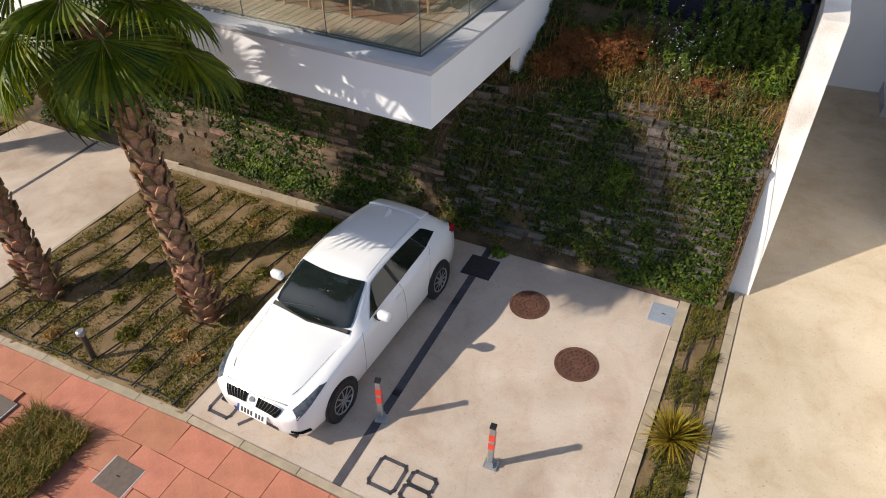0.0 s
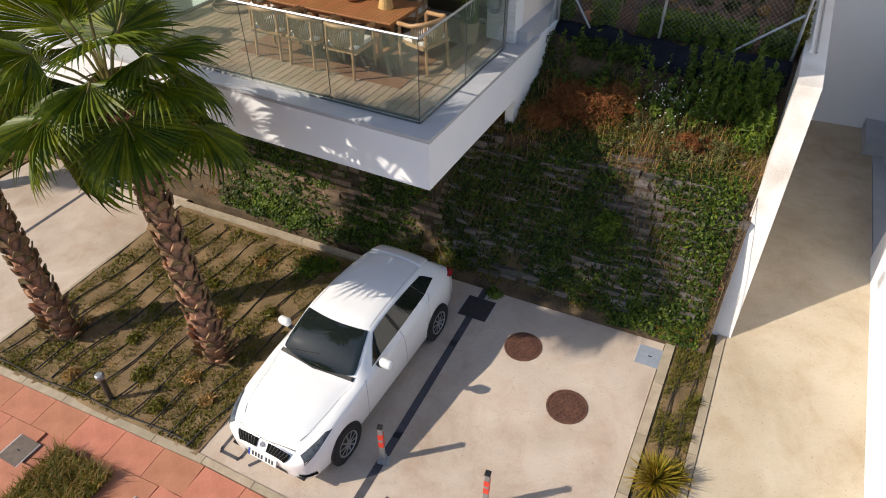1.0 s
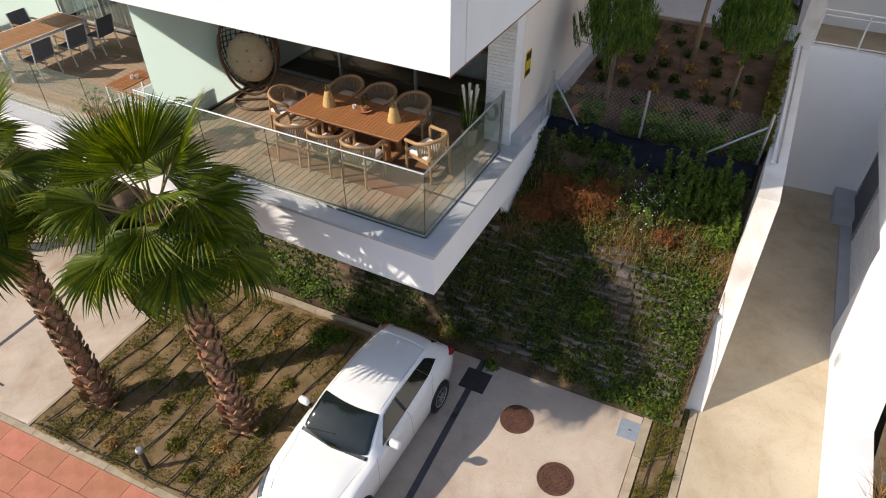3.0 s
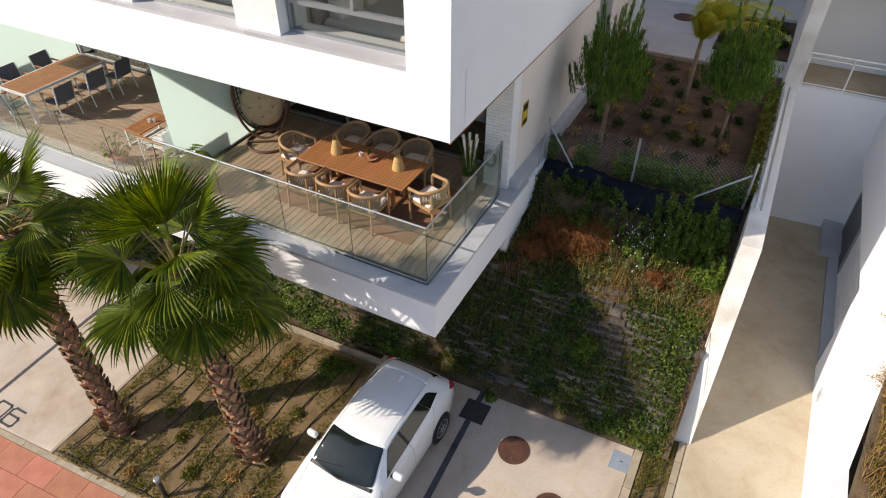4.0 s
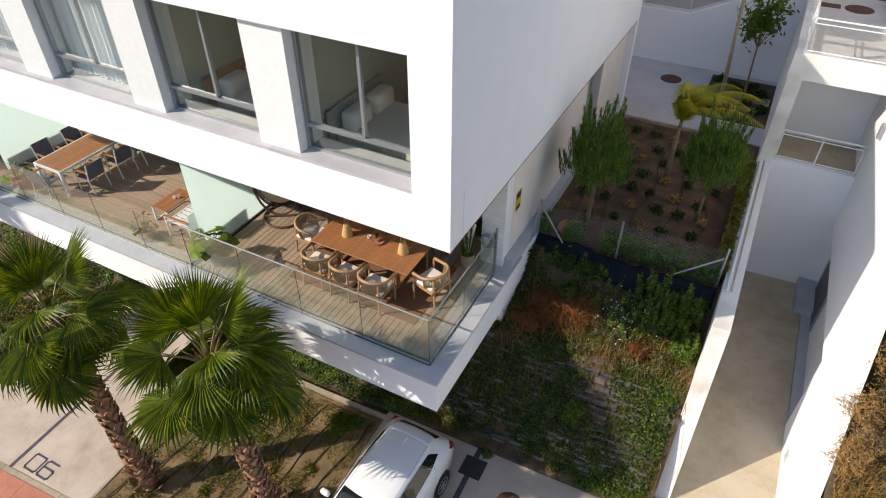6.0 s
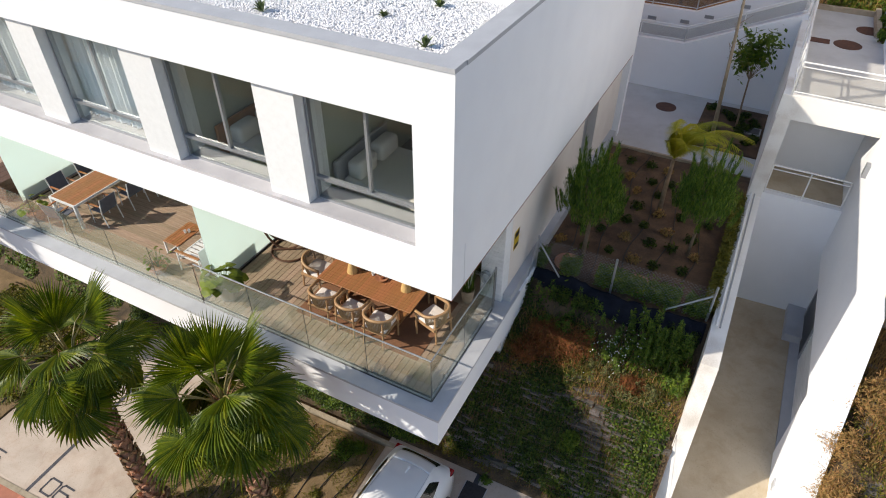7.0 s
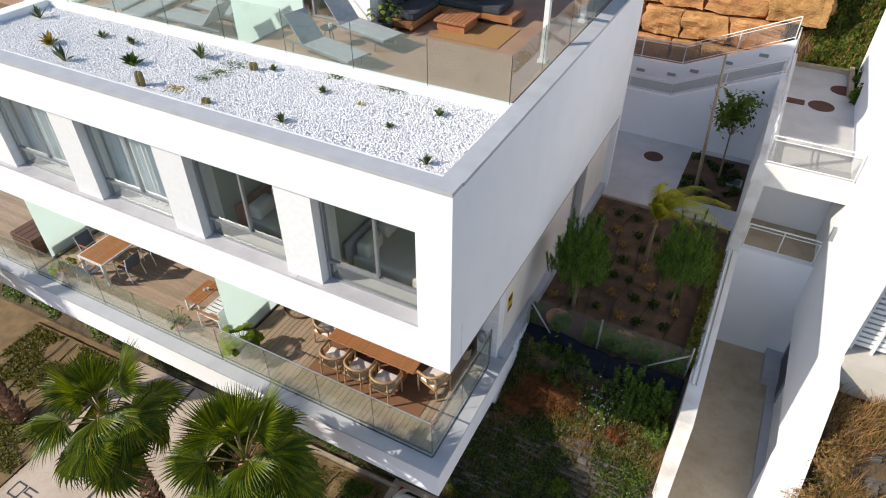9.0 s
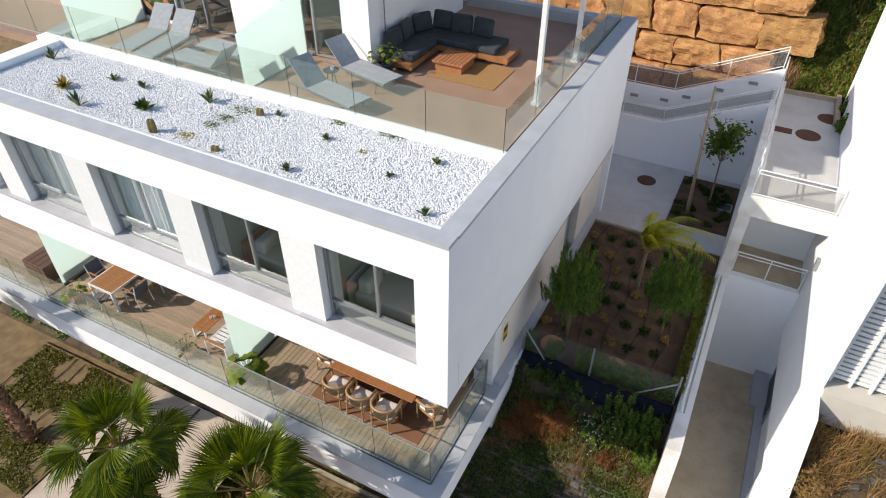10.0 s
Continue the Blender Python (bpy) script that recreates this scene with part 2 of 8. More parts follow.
def tube(bm, pts, r, n=8, r_end=None, cap=True):
    """A round bar along the points."""
    pts = [Vector(p) for p in pts]
    rings = []
    for i, p in enumerate(pts):
        d = (pts[min(i + 1, len(pts) - 1)] - pts[max(i - 1, 0)]).normalized()
        side = d.cross(Vector((0, 0, 1)) if abs(d.z) < 0.95 else Vector((1, 0, 0))).normalized()
        up = side.cross(d)
        rr = r if r_end is None else r + (r_end - r) * i / max(1, len(pts) - 1)
        rings.append([bm.verts.new(p + (side * math.cos(a) + up * math.sin(a)) * rr) for a in (2 * math.pi * k / n for k in range(n))])
    for a, b in zip(rings, rings[1:]):
        for k in range(n):
            bm.faces.new((a[k], a[(k + 1) % n], b[(k + 1) % n], b[k]))
    if cap:
        bm.faces.new(rings[0][::-1])
        bm.faces.new(rings[-1])
    return bm


def ring_path(cx, cy, cz, r, n=24, a0=0.0, a1=2 * math.pi):
    return [(cx + r * math.cos(a0 + (a1 - a0) * k / n), cy + r * math.sin(a0 + (a1 - a0) * k / n), cz) for k in range(n + 1)]


def lathe(profile, n=20, cx=0, cy=0):
    """Turns a profile of (radius, height) round the upright axis."""
    bm = bmesh.new()
    rings = [[bm.verts.new((cx + r * math.cos(2 * math.pi * k / n), cy + r * math.sin(2 * math.pi * k / n), z)) for k in range(n)] for r, z in profile]
    for a, b in zip(rings, rings[1:]):
        for k in range(n):
            bm.faces.new((a[k], a[(k + 1) % n], b[(k + 1) % n], b[k]))
    bm.faces.new(rings[0][::-1])
    bm.faces.new(rings[-1])
    return bm


def solid(name, bm, material, smooth=False):
    me = bpy.data.meshes.new(name)
    bm.normal_update()
    bm.to_mesh(me)
    bm.free()
    me.materials.append(material)
    if smooth:
        for p in me.polygons:
            p.use_smooth = True
    return me


def part(name, bm, material, parent=None, label="", smooth=False, at=None):
    """One mesh object from a bmesh (or a ready mesh), under its thing."""
    me = bm if isinstance(bm, bpy.types.Mesh) else solid(name, bm, material, smooth)
    ob = new(name, me)
    if at is not None:
        ob.matrix_basis = at
    if parent:
        ob.parent = parent
    if label:
        ob["label"] = label
    return ob


def empty(name, m=None, label="", category="", group="", kind=""):
    ob = new(name)
    ob.empty_display_size = 0.2
    if m is not None:
        ob.matrix_basis = m
    return tagged(ob, label, category, group, kind)


def structure(name, bm, material, label="", smooth=False):
    return tagged(part(name, bm, material, None, label, smooth), kind="structure")


def sheet(name, x0, x1, y0, y1, nx, ny, height, material, label="", rough=0.0, smooth=True, skirt=0.25):
    """A piece of ground with a height function and a skirt round its edge."""
    bm = bmesh.new()
    g = []
    for j in range(ny + 1):
        row = []
        for i in range(nx + 1):
            x, y = x0 + (x1 - x0) * i / nx, y0 + (y1 - y0) * j / ny
            z = height(x, y)
            if rough:
                z += rough * (noise.noise((x * 1.7, y * 1.7, 3)) + 0.6 * noise.noise((x * 6, y * 6, 1)))
            row.append(bm.verts.new((x, y, z)))
        g.append(row)
    for j in range(ny):
        for i in range(nx):
            bm.faces.new((g[j][i], g[j][i + 1], g[j + 1][i + 1], g[j + 1][i]))
    rim = g[0] + [r[-1] for r in g[1:]] + g[-1][-2::-1] + [r[0] for r in g[-2:0:-1]]
    low = [bm.verts.new((v.co.x, v.co.y, v.co.z - skirt)) for v in rim]
    rim = [bm.verts.new(v.co) for v in rim]
    for i in range(len(rim)):
        j = (i + 1) % len(rim)
        bm.faces.new((rim[j], rim[i], low[i], low[j]))
    return structure(name, bm, material, label, smooth)


def tilted(bm, dz=0.0):
    """Lays flat pieces, built with heights over zero, on the sloping forecourt."""
    for v in bm.verts:
        v.co.z += ground_z(v.co.x, v.co.y) + dz
    return bm


# ---- ground ----
def wide_ground(x, y):
    xx, yy = max(-40, min(20, x)), max(-20, min(9.5, y))
    z = ground_z(xx, yy) - 0.16
    if y > 26:
        z += min(1.0, (y - 26) / 30) * 10
    return z


bm = bmesh.new()
xs = [-900, -300, -120, -60] + [-40 + 4 * i for i in range(16)] + [30, 60, 120, 300, 900]
ys = [-900, -300, -100, -40, -20, -10, 0, 4, 9.5, 14, 20, 26, 32, 40, 56, 100, 300, 900]
gv = [[bm.verts.new((x, y, wide_ground(x, y))) for x in xs] for y in ys]
for j in range(len(ys) - 1):
    for i in range(len(xs) - 1):
        bm.faces.new((gv[j][i], gv[j][i + 1], gv[j + 1][i + 1], gv[j + 1][i]))
structure("ground", bm, M_soil, "dry earth all around the houses")

def kerb_y(x):
    """The edge of the pavement, which runs at a slight angle past the bed."""
    return 4.36 + 0.0475 * min(0.0, x + 6.0)


# forecourt: car stalls, planting bed, strip, driveway and pavement
sheet("stall_slab", -6.16, -0.28, 4.42, 9.55, 24, 20, ground_z, M_concrete, "pale concrete parking stalls with dark painted lines")
sheet("stall_slab_left", -16.55, -11.25, 3.7, 9.4, 24, 57, lambda x, y: ground_z(x, y) - (0 if y > kerb_y(x) else 0.15), M_concrete, "pale concrete parking stalls with dark painted lines")
sheet("planting_bed", -11.25, -6.16, 4.0, 9.1, 60, 56, lambda x, y: ground_z(x, y) + (0.02 if y > kerb_y(x) else -0.15), M_soil, "dry planting bed with sparse weeds and drip hoses", 0.03)
sheet("planting_strip", -0.1, 0.47, 2.0, 10.05, 10, 80, lambda x, y: ground_z(x, y) + 0.0, M_soil, "narrow dry planting strip beside the drive", 0.02)
sheet("driveway", 0.62, 2.75, -2.0, 18.8, 10, 60, lambda x, y: ground_z(x, min(y, 12)) + 0.02, M_drive, "pale concrete drive running beside the boundary wall")
sheet("pavement_bed", -30, -0.28, 1.0, 4.3, 30, 4, lambda x, y: ground_z(x, y) - 0.03, M_redbase, "red pavement bedding")
structure("road", tilted(boxes((-60, 20, -8, 0.9, -0.3, -0.10))), mat("asphalt", (0.055, 0.055, 0.057), (0.04, 0.04, 0.042), 0.9, 3, 80, 0.4), "grey asphalt street")


def kerb_row(name, x0, y0, x1, y1, w, h, step=1.0, label=""):
    """A kerb of separate stones."""
    top = empty(name, None, label, "kerb", kind="structure")
    d = Vector((x1 - x0, y1 - y0, 0))
    count = max(1, round(d.length / step))
    d.normalize()
    side = Vector((-d.y, d.x, 0)) * w / 2
    L = Vector((x1 - x0, y1 - y0, 0)).length / count
    for i in range(count):
        a = Vector((x0, y0, 0)) + d * (L * i + 0.006)
        b = Vector((x0, y0, 0)) + d * (L * (i + 1) - 0.006)
        bm = bmesh.new()
        lo = [bm.verts.new(p) for p in (a - side, b - side, b + side, a + side)]
        hi = [bm.verts.new(p + Vector((0, 0, h + 0.15))) for p in (a - side * 0.9, b - side * 0.9, b + side * 0.9, a + side * 0.9)]
        bm.faces.new(lo[::-1])
        bm.faces.new(hi)
        for k in range(4):
            bm.faces.new((lo[k], lo[(k + 1) % 4], hi[(k + 1) % 4], hi[k]))
        for v in bm.verts:
            v.co.z += ground_z(v.co.x, v.co.y) - 0.15
        part("kerb_stone", bm, M_kerb, top)
    return top


kerb_row("kerb_street_far", -22, kerb_y(-22), -6, 4.36, 0.14, 0.02, 1.0, "flush concrete kerb between the red pavement and the bed")
kerb_row("kerb_street", -6, 4.36, -0.2, 4.36, 0.12, 0.02, 1.0, "flush concrete kerb between the red pavement and the stalls")
kerb_row("kerb_stall", -0.19, 4.42, -0.19, 9.6, 0.17, 0.035, 1.0, "low concrete kerb beside the stall")
kerb_row("kerb_drive", 0.545, 2.0, 0.545, 10.0, 0.14, 0.04, 0.5, "low concrete kerb beside the drive")
kerb_row("kerb_bed_back", -11.4, 9.2, -5.9, 9.2, 0.10, 0.09, 1.0, "pale concrete kerb at the back of the planting bed")
kerb_row("kerb_bed_left", -11.25, 4.16, -11.25, 9.1, 0.08, 0.04, 1.0, "thin concrete kerb beside the planting bed")

# ---- hillside behind the stalls ----
def hill_z(x, y):
    pts = ((9.3, 0.0), (9.75, 0.25), (10.1, 1.0), (11.0, 2.55), (11.5, 2.8), (12.3, 3.2), (12.7, 3.75), (13.2, 4.05), (14, 4.05))
    base = ground_z(max(-30, x), 9.3)
    for (a, za), (b, zb) in zip(pts, pts[1:]):
        if y <= b:
            k = max(0, (y - a) / (b - a))
            return (za + (zb - za) * k) * (4.05 - base) / 4.05 + base + 0.05 * noise.noise((x * 2, y * 2, 0))
    return 4.05


sheet("hillside", -28, 0.36, 9.45, 13.3, 150, 40, hill_z, M_hill, "steep stony slope overgrown with ivy and weeds", 0.05)
sheet("garden_terrace", -4.15, 0.36, 13.2, 20.2, 40, 60, lambda x, y: 4.05, M_darksoil, "dark garden soil with rows of small shrubs", 0.03)
sheet("yard_slab", -6.5, 0.36, 20.15, 25.0, 10, 10, lambda x, y: 4.08, M_greyconcrete, "concrete yard slab at the back")
structure("garden_edging", boxes((-4.15, -0.3, 20.1, 20.18, 3.9, 4.14)), M_kerb, "concrete edging between garden and yard")
structure("yard_bed", boxes((-1.75, 0.36, 21.3, 24.6, 4.0, 4.12)), M_darksoil, "dark planting bed in the yard")

# ---- boundary wall and drive walls ----
wall_line = [(9.98, -0.5), (10.0, 0.45), (11.62, 4.36), (18.6, 4.42), (18.6, -0.5)]
structure("wall_boundary", prism(wall_line, 0.33, 0.68), M_dirtywhite, "white rendered boundary wall with a steeply sloping end, stained along its top")
structure("wall_boundary_upper", prism([(18.6, -0.5), (18.6, 7.35), (25.0, 7.35), (27.0, 7.6), (27.0, -0.5)], 0.33, 0.68), M_dirtywhite, "white rendered wall beside the upper deck")
structure("wall_shaft", boxes((0.68, 2.72, 18.75, 18.95, -0.5, 4.5)), M_white, "white wall closing the drive")
structure("shaft_landing", boxes((0.68, 2.72, 18.95, 20.6, 4.2, 4.45)), M_drive, "concrete landing behind the drive")
structure("wall_landing_back", boxes((0.68, 2.72, 20.6, 20.8, 4.2, 6.9)), M_white, "white wall behind the landing")
structure("deck_upper", boxes((0.68, 4.0, 18.75, 27.0, 6.88, 7.15)), M_greyconcrete, "concrete upper deck with round covers")
structure("deck_beam", boxes((0.30, 2.72, 18.55, 18.74, 6.86, 7.5)), M_dirtywhite, "white stained beam at the edge of the upper deck")
rw = [(2.0, -0.6), (2.0, 1.75), (9.5, 2.08), (12.3, 6.3), (13.1, 6.33), (13.1, 14.5), (27, 14.5), (27, -0.6), (18.75, -0.6), (18.75, 3.0), (13.15, 3.0), (13.15, -0.6)]
structure("wall_drive_right", prism(rw, 2.72, 2.97), M_white, "tall white wall along the drive with a stepped sloping top")
structure("wall_drive_recess", boxes((3.02, 3.22, 13.1, 18.8, -0.6, 3.1), (2.97, 3.02, 13.1, 18.8, 3.0, 3.1), (2.97, 3.02, 13.0, 13.15, -0.6, 3.0), (2.97, 3.02, 18.75, 18.9, -0.6, 3.0)), M_white, "white lower wall set back under the upper wall")
structure("drive_gutter", boxes((2.76, 3.02, 13.15, 17.35, 0.4, 0.70), (2.52, 3.02, 17.35, 18.75, 0.4, 0.95)), M_cap, "dark grey raised gutter along the wall")
structure("drive_base", boxes((0.68, 2.75, 9, 19, -0.6, 0.3)), M_soil, "earth under the drive")

# ---- back of the plot ----
back = [(-8, 4.0), (-8, 5.85), (-3.1, 5.9), (0.5, 7.55), (0.5, 4.0)]
structure("wall_yard_back", prism(back, 25.0, 25.2, "y"), M_white, "white yard wall under the stairs")
back2 = [(-8, 4.0), (-8, 6.55), (-3.1, 6.6), (0.5, 8.25), (0.5, 4.0)]
structure("wall_stairs_back", prism(back2, 26.4, 26.6, "y"), M_white, "white wall along the outdoor stairs")

# ---- house ----
M_terracotta_edge = mat("rust_edge", (0.30, 0.12, 0.06), (0.22, 0.09, 0.05), 0.8, 8, 60, 0.1)
house = empty("house", None, "white rendered modern house with a cantilevered upper storey and roof terrace", "house")
X_END = -18.4
WINDOWS = [(-6.99, -4.70), (-10.18, -7.86), (-13.42, -11.02), (-16.62, -14.26), (X_END + 0.36, -17.46)]
part("upper_front_wall", boxes((X_END, -4.0, 8.5, 8.98, 6.88, 7.83), (X_END, -4.0, 8.5, 9.0, 10.15, 11.08), (-4.7, -4.0, 8.5, 9.0, 7.83, 10.15), (X_END, X_END + 0.35, 8.5, 9.0, 7.83, 10.15)), M_white, house)
part("upper_side_wall", boxes((-4.3, -4.0, 9.0, 20.7, 6.88, 11.08)), M_white, house)
part("drip_edge", boxes((-4.02, -3.994, 8.5, 20.7, 6.862, 6.879)), M_terracotta_edge, house, "thin rust-coloured drip edge")
part("upper_end_wall", boxes((X_END, X_END + 0.3, 9.0, 20.7, 6.88, 11.0)), M_white, house)
part("soffit", boxes((X_END + 0.3, -4.3, 9.0, 20.7, 6.9, 7.1)), M_white, house)
part("back_wall", boxes((X_END, -4.0, 20.7, 20.95, 4.0, 11.0)), M_white, house)
for a, b in zip(WINDOWS[1:], WINDOWS):
    # rendered pier with a rough brick face
    pier = part("pier", boxes((a[1], b[0], 8.62, 9.3, 7.9, 10.148)), M_brickwhite, house)
for i in range(5):
    x1, x0 = -4.7 - i * 2.9, -4.7 - (i + 1) * 2.9
    part("window_sill", boxes((max(x0, X_END + 0.36) + 0.004, x1 - 0.004, 8.515, 9.28, 7.80, 7.90)), M_sill, house, "pale grey stone window ledge")
part("roof_deck", boxes((X_END + 0.3, -4.3, 9.0, 11.5, 10.7, 10.98)), M_white, house)
part("front_coping", boxes((X_END, -4.0, 8.485, 8.85, 11.08, 11.155)), M_cap, house, "grey stone coping")
part("side_coping", boxes((-4.36, -3.985, 8.85, 20.7, 11.08, 11.152)), M_cap, house, "grey stone coping")
part("terrace_kerb", boxes((X_END, -4.36, 11.5, 11.8, 10.6, 11.13)), M_white, house)
part("gravel_end_kerb", boxes((-17.7, -17.35, 8.85, 11.5, 10.7, 11.2)), M_white, house)
M_terrace = mat("terracotta_terrace_tile", (0.37, 0.235, 0.16), (0.30, 0.185, 0.125), 0.6, 1.5, 50, 0.05, dist=0.003)
part("terrace_floor", boxes((-24, -4.36, 11.8, 20.7, 10.6, 10.78)), M_terrace, house, "warm beige tiled roof terrace")
part("terrace_back_kerb", boxes((-9.4, -4.36, 20.3, 20.6, 10.78, 11.1)), M_cap, house)
part("penthouse_wall", boxes((-9.9, -9.4, 14.6, 20.0, 10.78, 14.2), (-10.25, -9.9, 14.6, 14.9, 10.78, 14.2)), M_white, house)
for x0, x1, y0, y1 in ((-14.0, -12.2, 14.6, 14.9), (-24, -16.2, 14.6, 14.9), (-24, -9.9, 19.8, 20.0)):
    part("penthouse_wall", boxes((x0, x1, y0, y1, 10.78, 14.2)), M_white, house)
# unseen roof slab, its overhang added to shade the upper deck and stairs
part("penthouse_roof", boxes((-24, -6.6, 14.5, 20.3, 14.2, 14.45), (-6.6, -4.9, 16.0, 20.3, 14.2, 14.45)), M_white, house)

# balcony storey
part("balcony_slab", boxes((-26, -3.95, 7.9, 13.2, 3.33, 4.10)), M_white, house)
part("balcony_front_coping", boxes((-26, -3.94, 7.885, 8.30, 4.10, 4.16)), M_cap, house, "grey stone coping")
part("balcony_side_coping", boxes((-4.34, -3.937, 8.30, 12.1, 4.10, 4.157)), M_cap, house, "grey stone coping")
part("side_plinth", boxes((-4.2, -4.0, 11.62, 20.5, 4.02, 4.36)), M_cap, house, "grey plinth")
part("foundation_wall", boxes((-4.15, -3.99, 11.2, 12.6, 2.6, 3.33), (-4.15, -3.97, 12.6, 13.3, 3.0, 4.05)), M_white, house)
part("deck_bed", boxes((-26, -4.34, 8.30, 13.0, 4.10, 4.165)), M_deckbase, house)
# lower side wall: its pinkish tone is bounce light put into the colour
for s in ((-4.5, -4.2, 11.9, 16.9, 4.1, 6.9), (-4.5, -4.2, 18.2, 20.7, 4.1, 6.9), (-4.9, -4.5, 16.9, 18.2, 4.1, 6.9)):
    part("lower_side_wall", boxes(s), M_bouncewhite, house)
part("side_window", boxes((-4.5, -4.42, 16.95, 18.15, 4.4, 6.7)), M_alu, house, "dull grey metal door panel")
part("living_room_floor", boxes((X_END, -4.5, 13.0, 20.7, 4.1, 4.2)), M_intfloor, house)
part("living_room_wall", boxes((X_END, -4.5, 17.2, 17.4, 4.2, 6.9), (-10.6, -10.4, 12.2, 17.2, 4.2, 6.9), (-17.9, -17.75, 12.2, 17.2, 4.2, 6.9)), M_interior, house)
part("bedroom_floor", boxes((X_END + 0.3, -4.3, 9.3, 14.0, 7.1, 7.2)), M_intfloor, house)
part("bedroom_wall", boxes((X_END + 0.3, -4.3, 13.6, 13.8, 7.2, 10.6), (-10.35, -10.2, 9.3, 13.6, 7.2, 10.6), (-7.28, -7.18, 9.3, 13.6, 7.2, 10.6), (-13.4, -13.3, 9.3, 13.6, 7.2, 10.6), (X_END + 0.3, -4.3, 9.0, 13.8, 10.45, 10.65)), M_bedwall, house)

# white brick pier beside the balcony: bricks laid in courses
bp = part("brick_pier", boxes((-4.74, -4.205, 11.53, 11.9, 4.16, 6.9)), M_brickwhite, house, "white painted brick pier")
brick_long = solid("brick", boxes((0, 0.262, -0.012, 0.02, 0, 0.058)), M_brickwhite)
brick_half = solid("brick_half", boxes((0, 0.128, -0.012, 0.02, 0, 0.058)), M_brickwhite)
for c in range(40):
    z = 4.18 + c * 0.066
    if c % 2:
        runs = ((-4.738, brick_long), (-4.471, brick_long))
    else:
        runs = ((-4.738, brick_half), (-4.605, brick_long), (-4.338, brick_half))
    for x, me in runs:
        part("brick", me, None, bp, at=Matrix.Translation((x, 11.53 - 0.008 * random.random(), z)))

part("warning_sign", boxes((-4.198, -4.188, 12.05, 12.33, 5.35, 5.85)), mat("yellow_sign", (0.62, 0.42, 0.02), (0.55, 0.37, 0.02), 0.5, 5, 50, 0), house, "small yellow and black plate")
part("sign_bar", boxes((-4.187, -4.184, 12.07, 12.31, 5.38, 5.48)), M_black, house)
part("sign_bar", boxes((-4.187, -4.184, 12.07, 12.31, 5.68, 5.82)), M_black, house)


def window(x0, x1, y, z0, z1, mid, kick, name="window"):
    """A sliding window in a frame: two panes over a fixed low pane."""
    w = part(name, boxes((x0, x0 + 0.05, y, y + 0.09, z0, z1), (x1 - 0.05, x1, y, y + 0.09, z0, z1), (x0 + 0.05, x1 - 0.05, y, y + 0.09, z0, z0 + 0.05), (x0 + 0.05, x1 - 0.05, y, y + 0.09, z1 - 0.05, z1)), M_alu, house, "grey aluminium sliding window")
    bars = [(x0 + 0.05, x1 - 0.05, y - 0.02, y + 0.07, kick - 0.03, kick + 0.03)] if kick else []
    low = kick + 0.035 if kick else z0 + 0.05
    for m in mid:
        bars.append((m - 0.026, m + 0.026, y - 0.015, y + 0.06, low, z1 - 0.05))
    for q in bars:
        part("mullion", boxes(q), M_alu, w)
    stops = [x0 + 0.05, *mid, x1 - 0.05]
    for a, b in zip(stops, stops[1:]):
        p = part("pane", boxes((a + 0.03, b - 0.03, y + 0.03, y + 0.038, low, z1 - 0.05)), M_pane, w)
        p.visible_shadow = False
    if kick:
        p = part("pane", boxes((x0 + 0.05, x1 - 0.05, y + 0.03, y + 0.038, z0 + 0.05, kick - 0.035)), M_pane, w)
        p.visible_shadow = False
    return w


for a, b in WINDOWS:
    window(a + 0.02, b - 0.01, 8.84, 7.9, 10.14, [(a + b) / 2 + 0.08], 8.38)
for x0, x1, mid in ((-10.38, -4.76, (-8.5, -6.6)), (-17.7, -10.62, (-16.0, -14.2, -12.4))):
    window(x0, x1, 12.1, 4.2, 6.88, mid, 0, "sliding_door")
window(-12.2, -10.25, 14.65, 10.8, 13.4, [-11.2], 0, "terrace_door")
window(-16.2, -14.0, 14.65, 10.8, 13.4, [-15.1], 0, "terrace_door")
part("penthouse_floor_inside", boxes((-24, -9.9, 14.9, 19.8, 10.6, 10.8)), M_intfloor, house)

# deck boards on the balcony
board = solid("deck_board", soft_box(-0.0675, 0.0675, 0, 3.76, 0, 0.024, 0.004, 1), M_deck)
x = -4.42
while x > -10.4:
    part("deck_board", board, None, house, at=Matrix.Translation((x, 8.34, 4.165)))
    x -= 0.1425
boardx = solid("deck_board_long", soft_box(-7.1, 0, -0.0675, 0.0675, 0, 0.024, 0.004, 1), M_deck)
y = 8.41
while y < 12.1:
    part("deck_board", boardx, None, house, at=Matrix.Translation((-10.5, y, 4.165)))
    part("deck_board", boardx, None, house, at=Matrix.Translation((-17.7, y, 4.165)))
    y += 0.1425


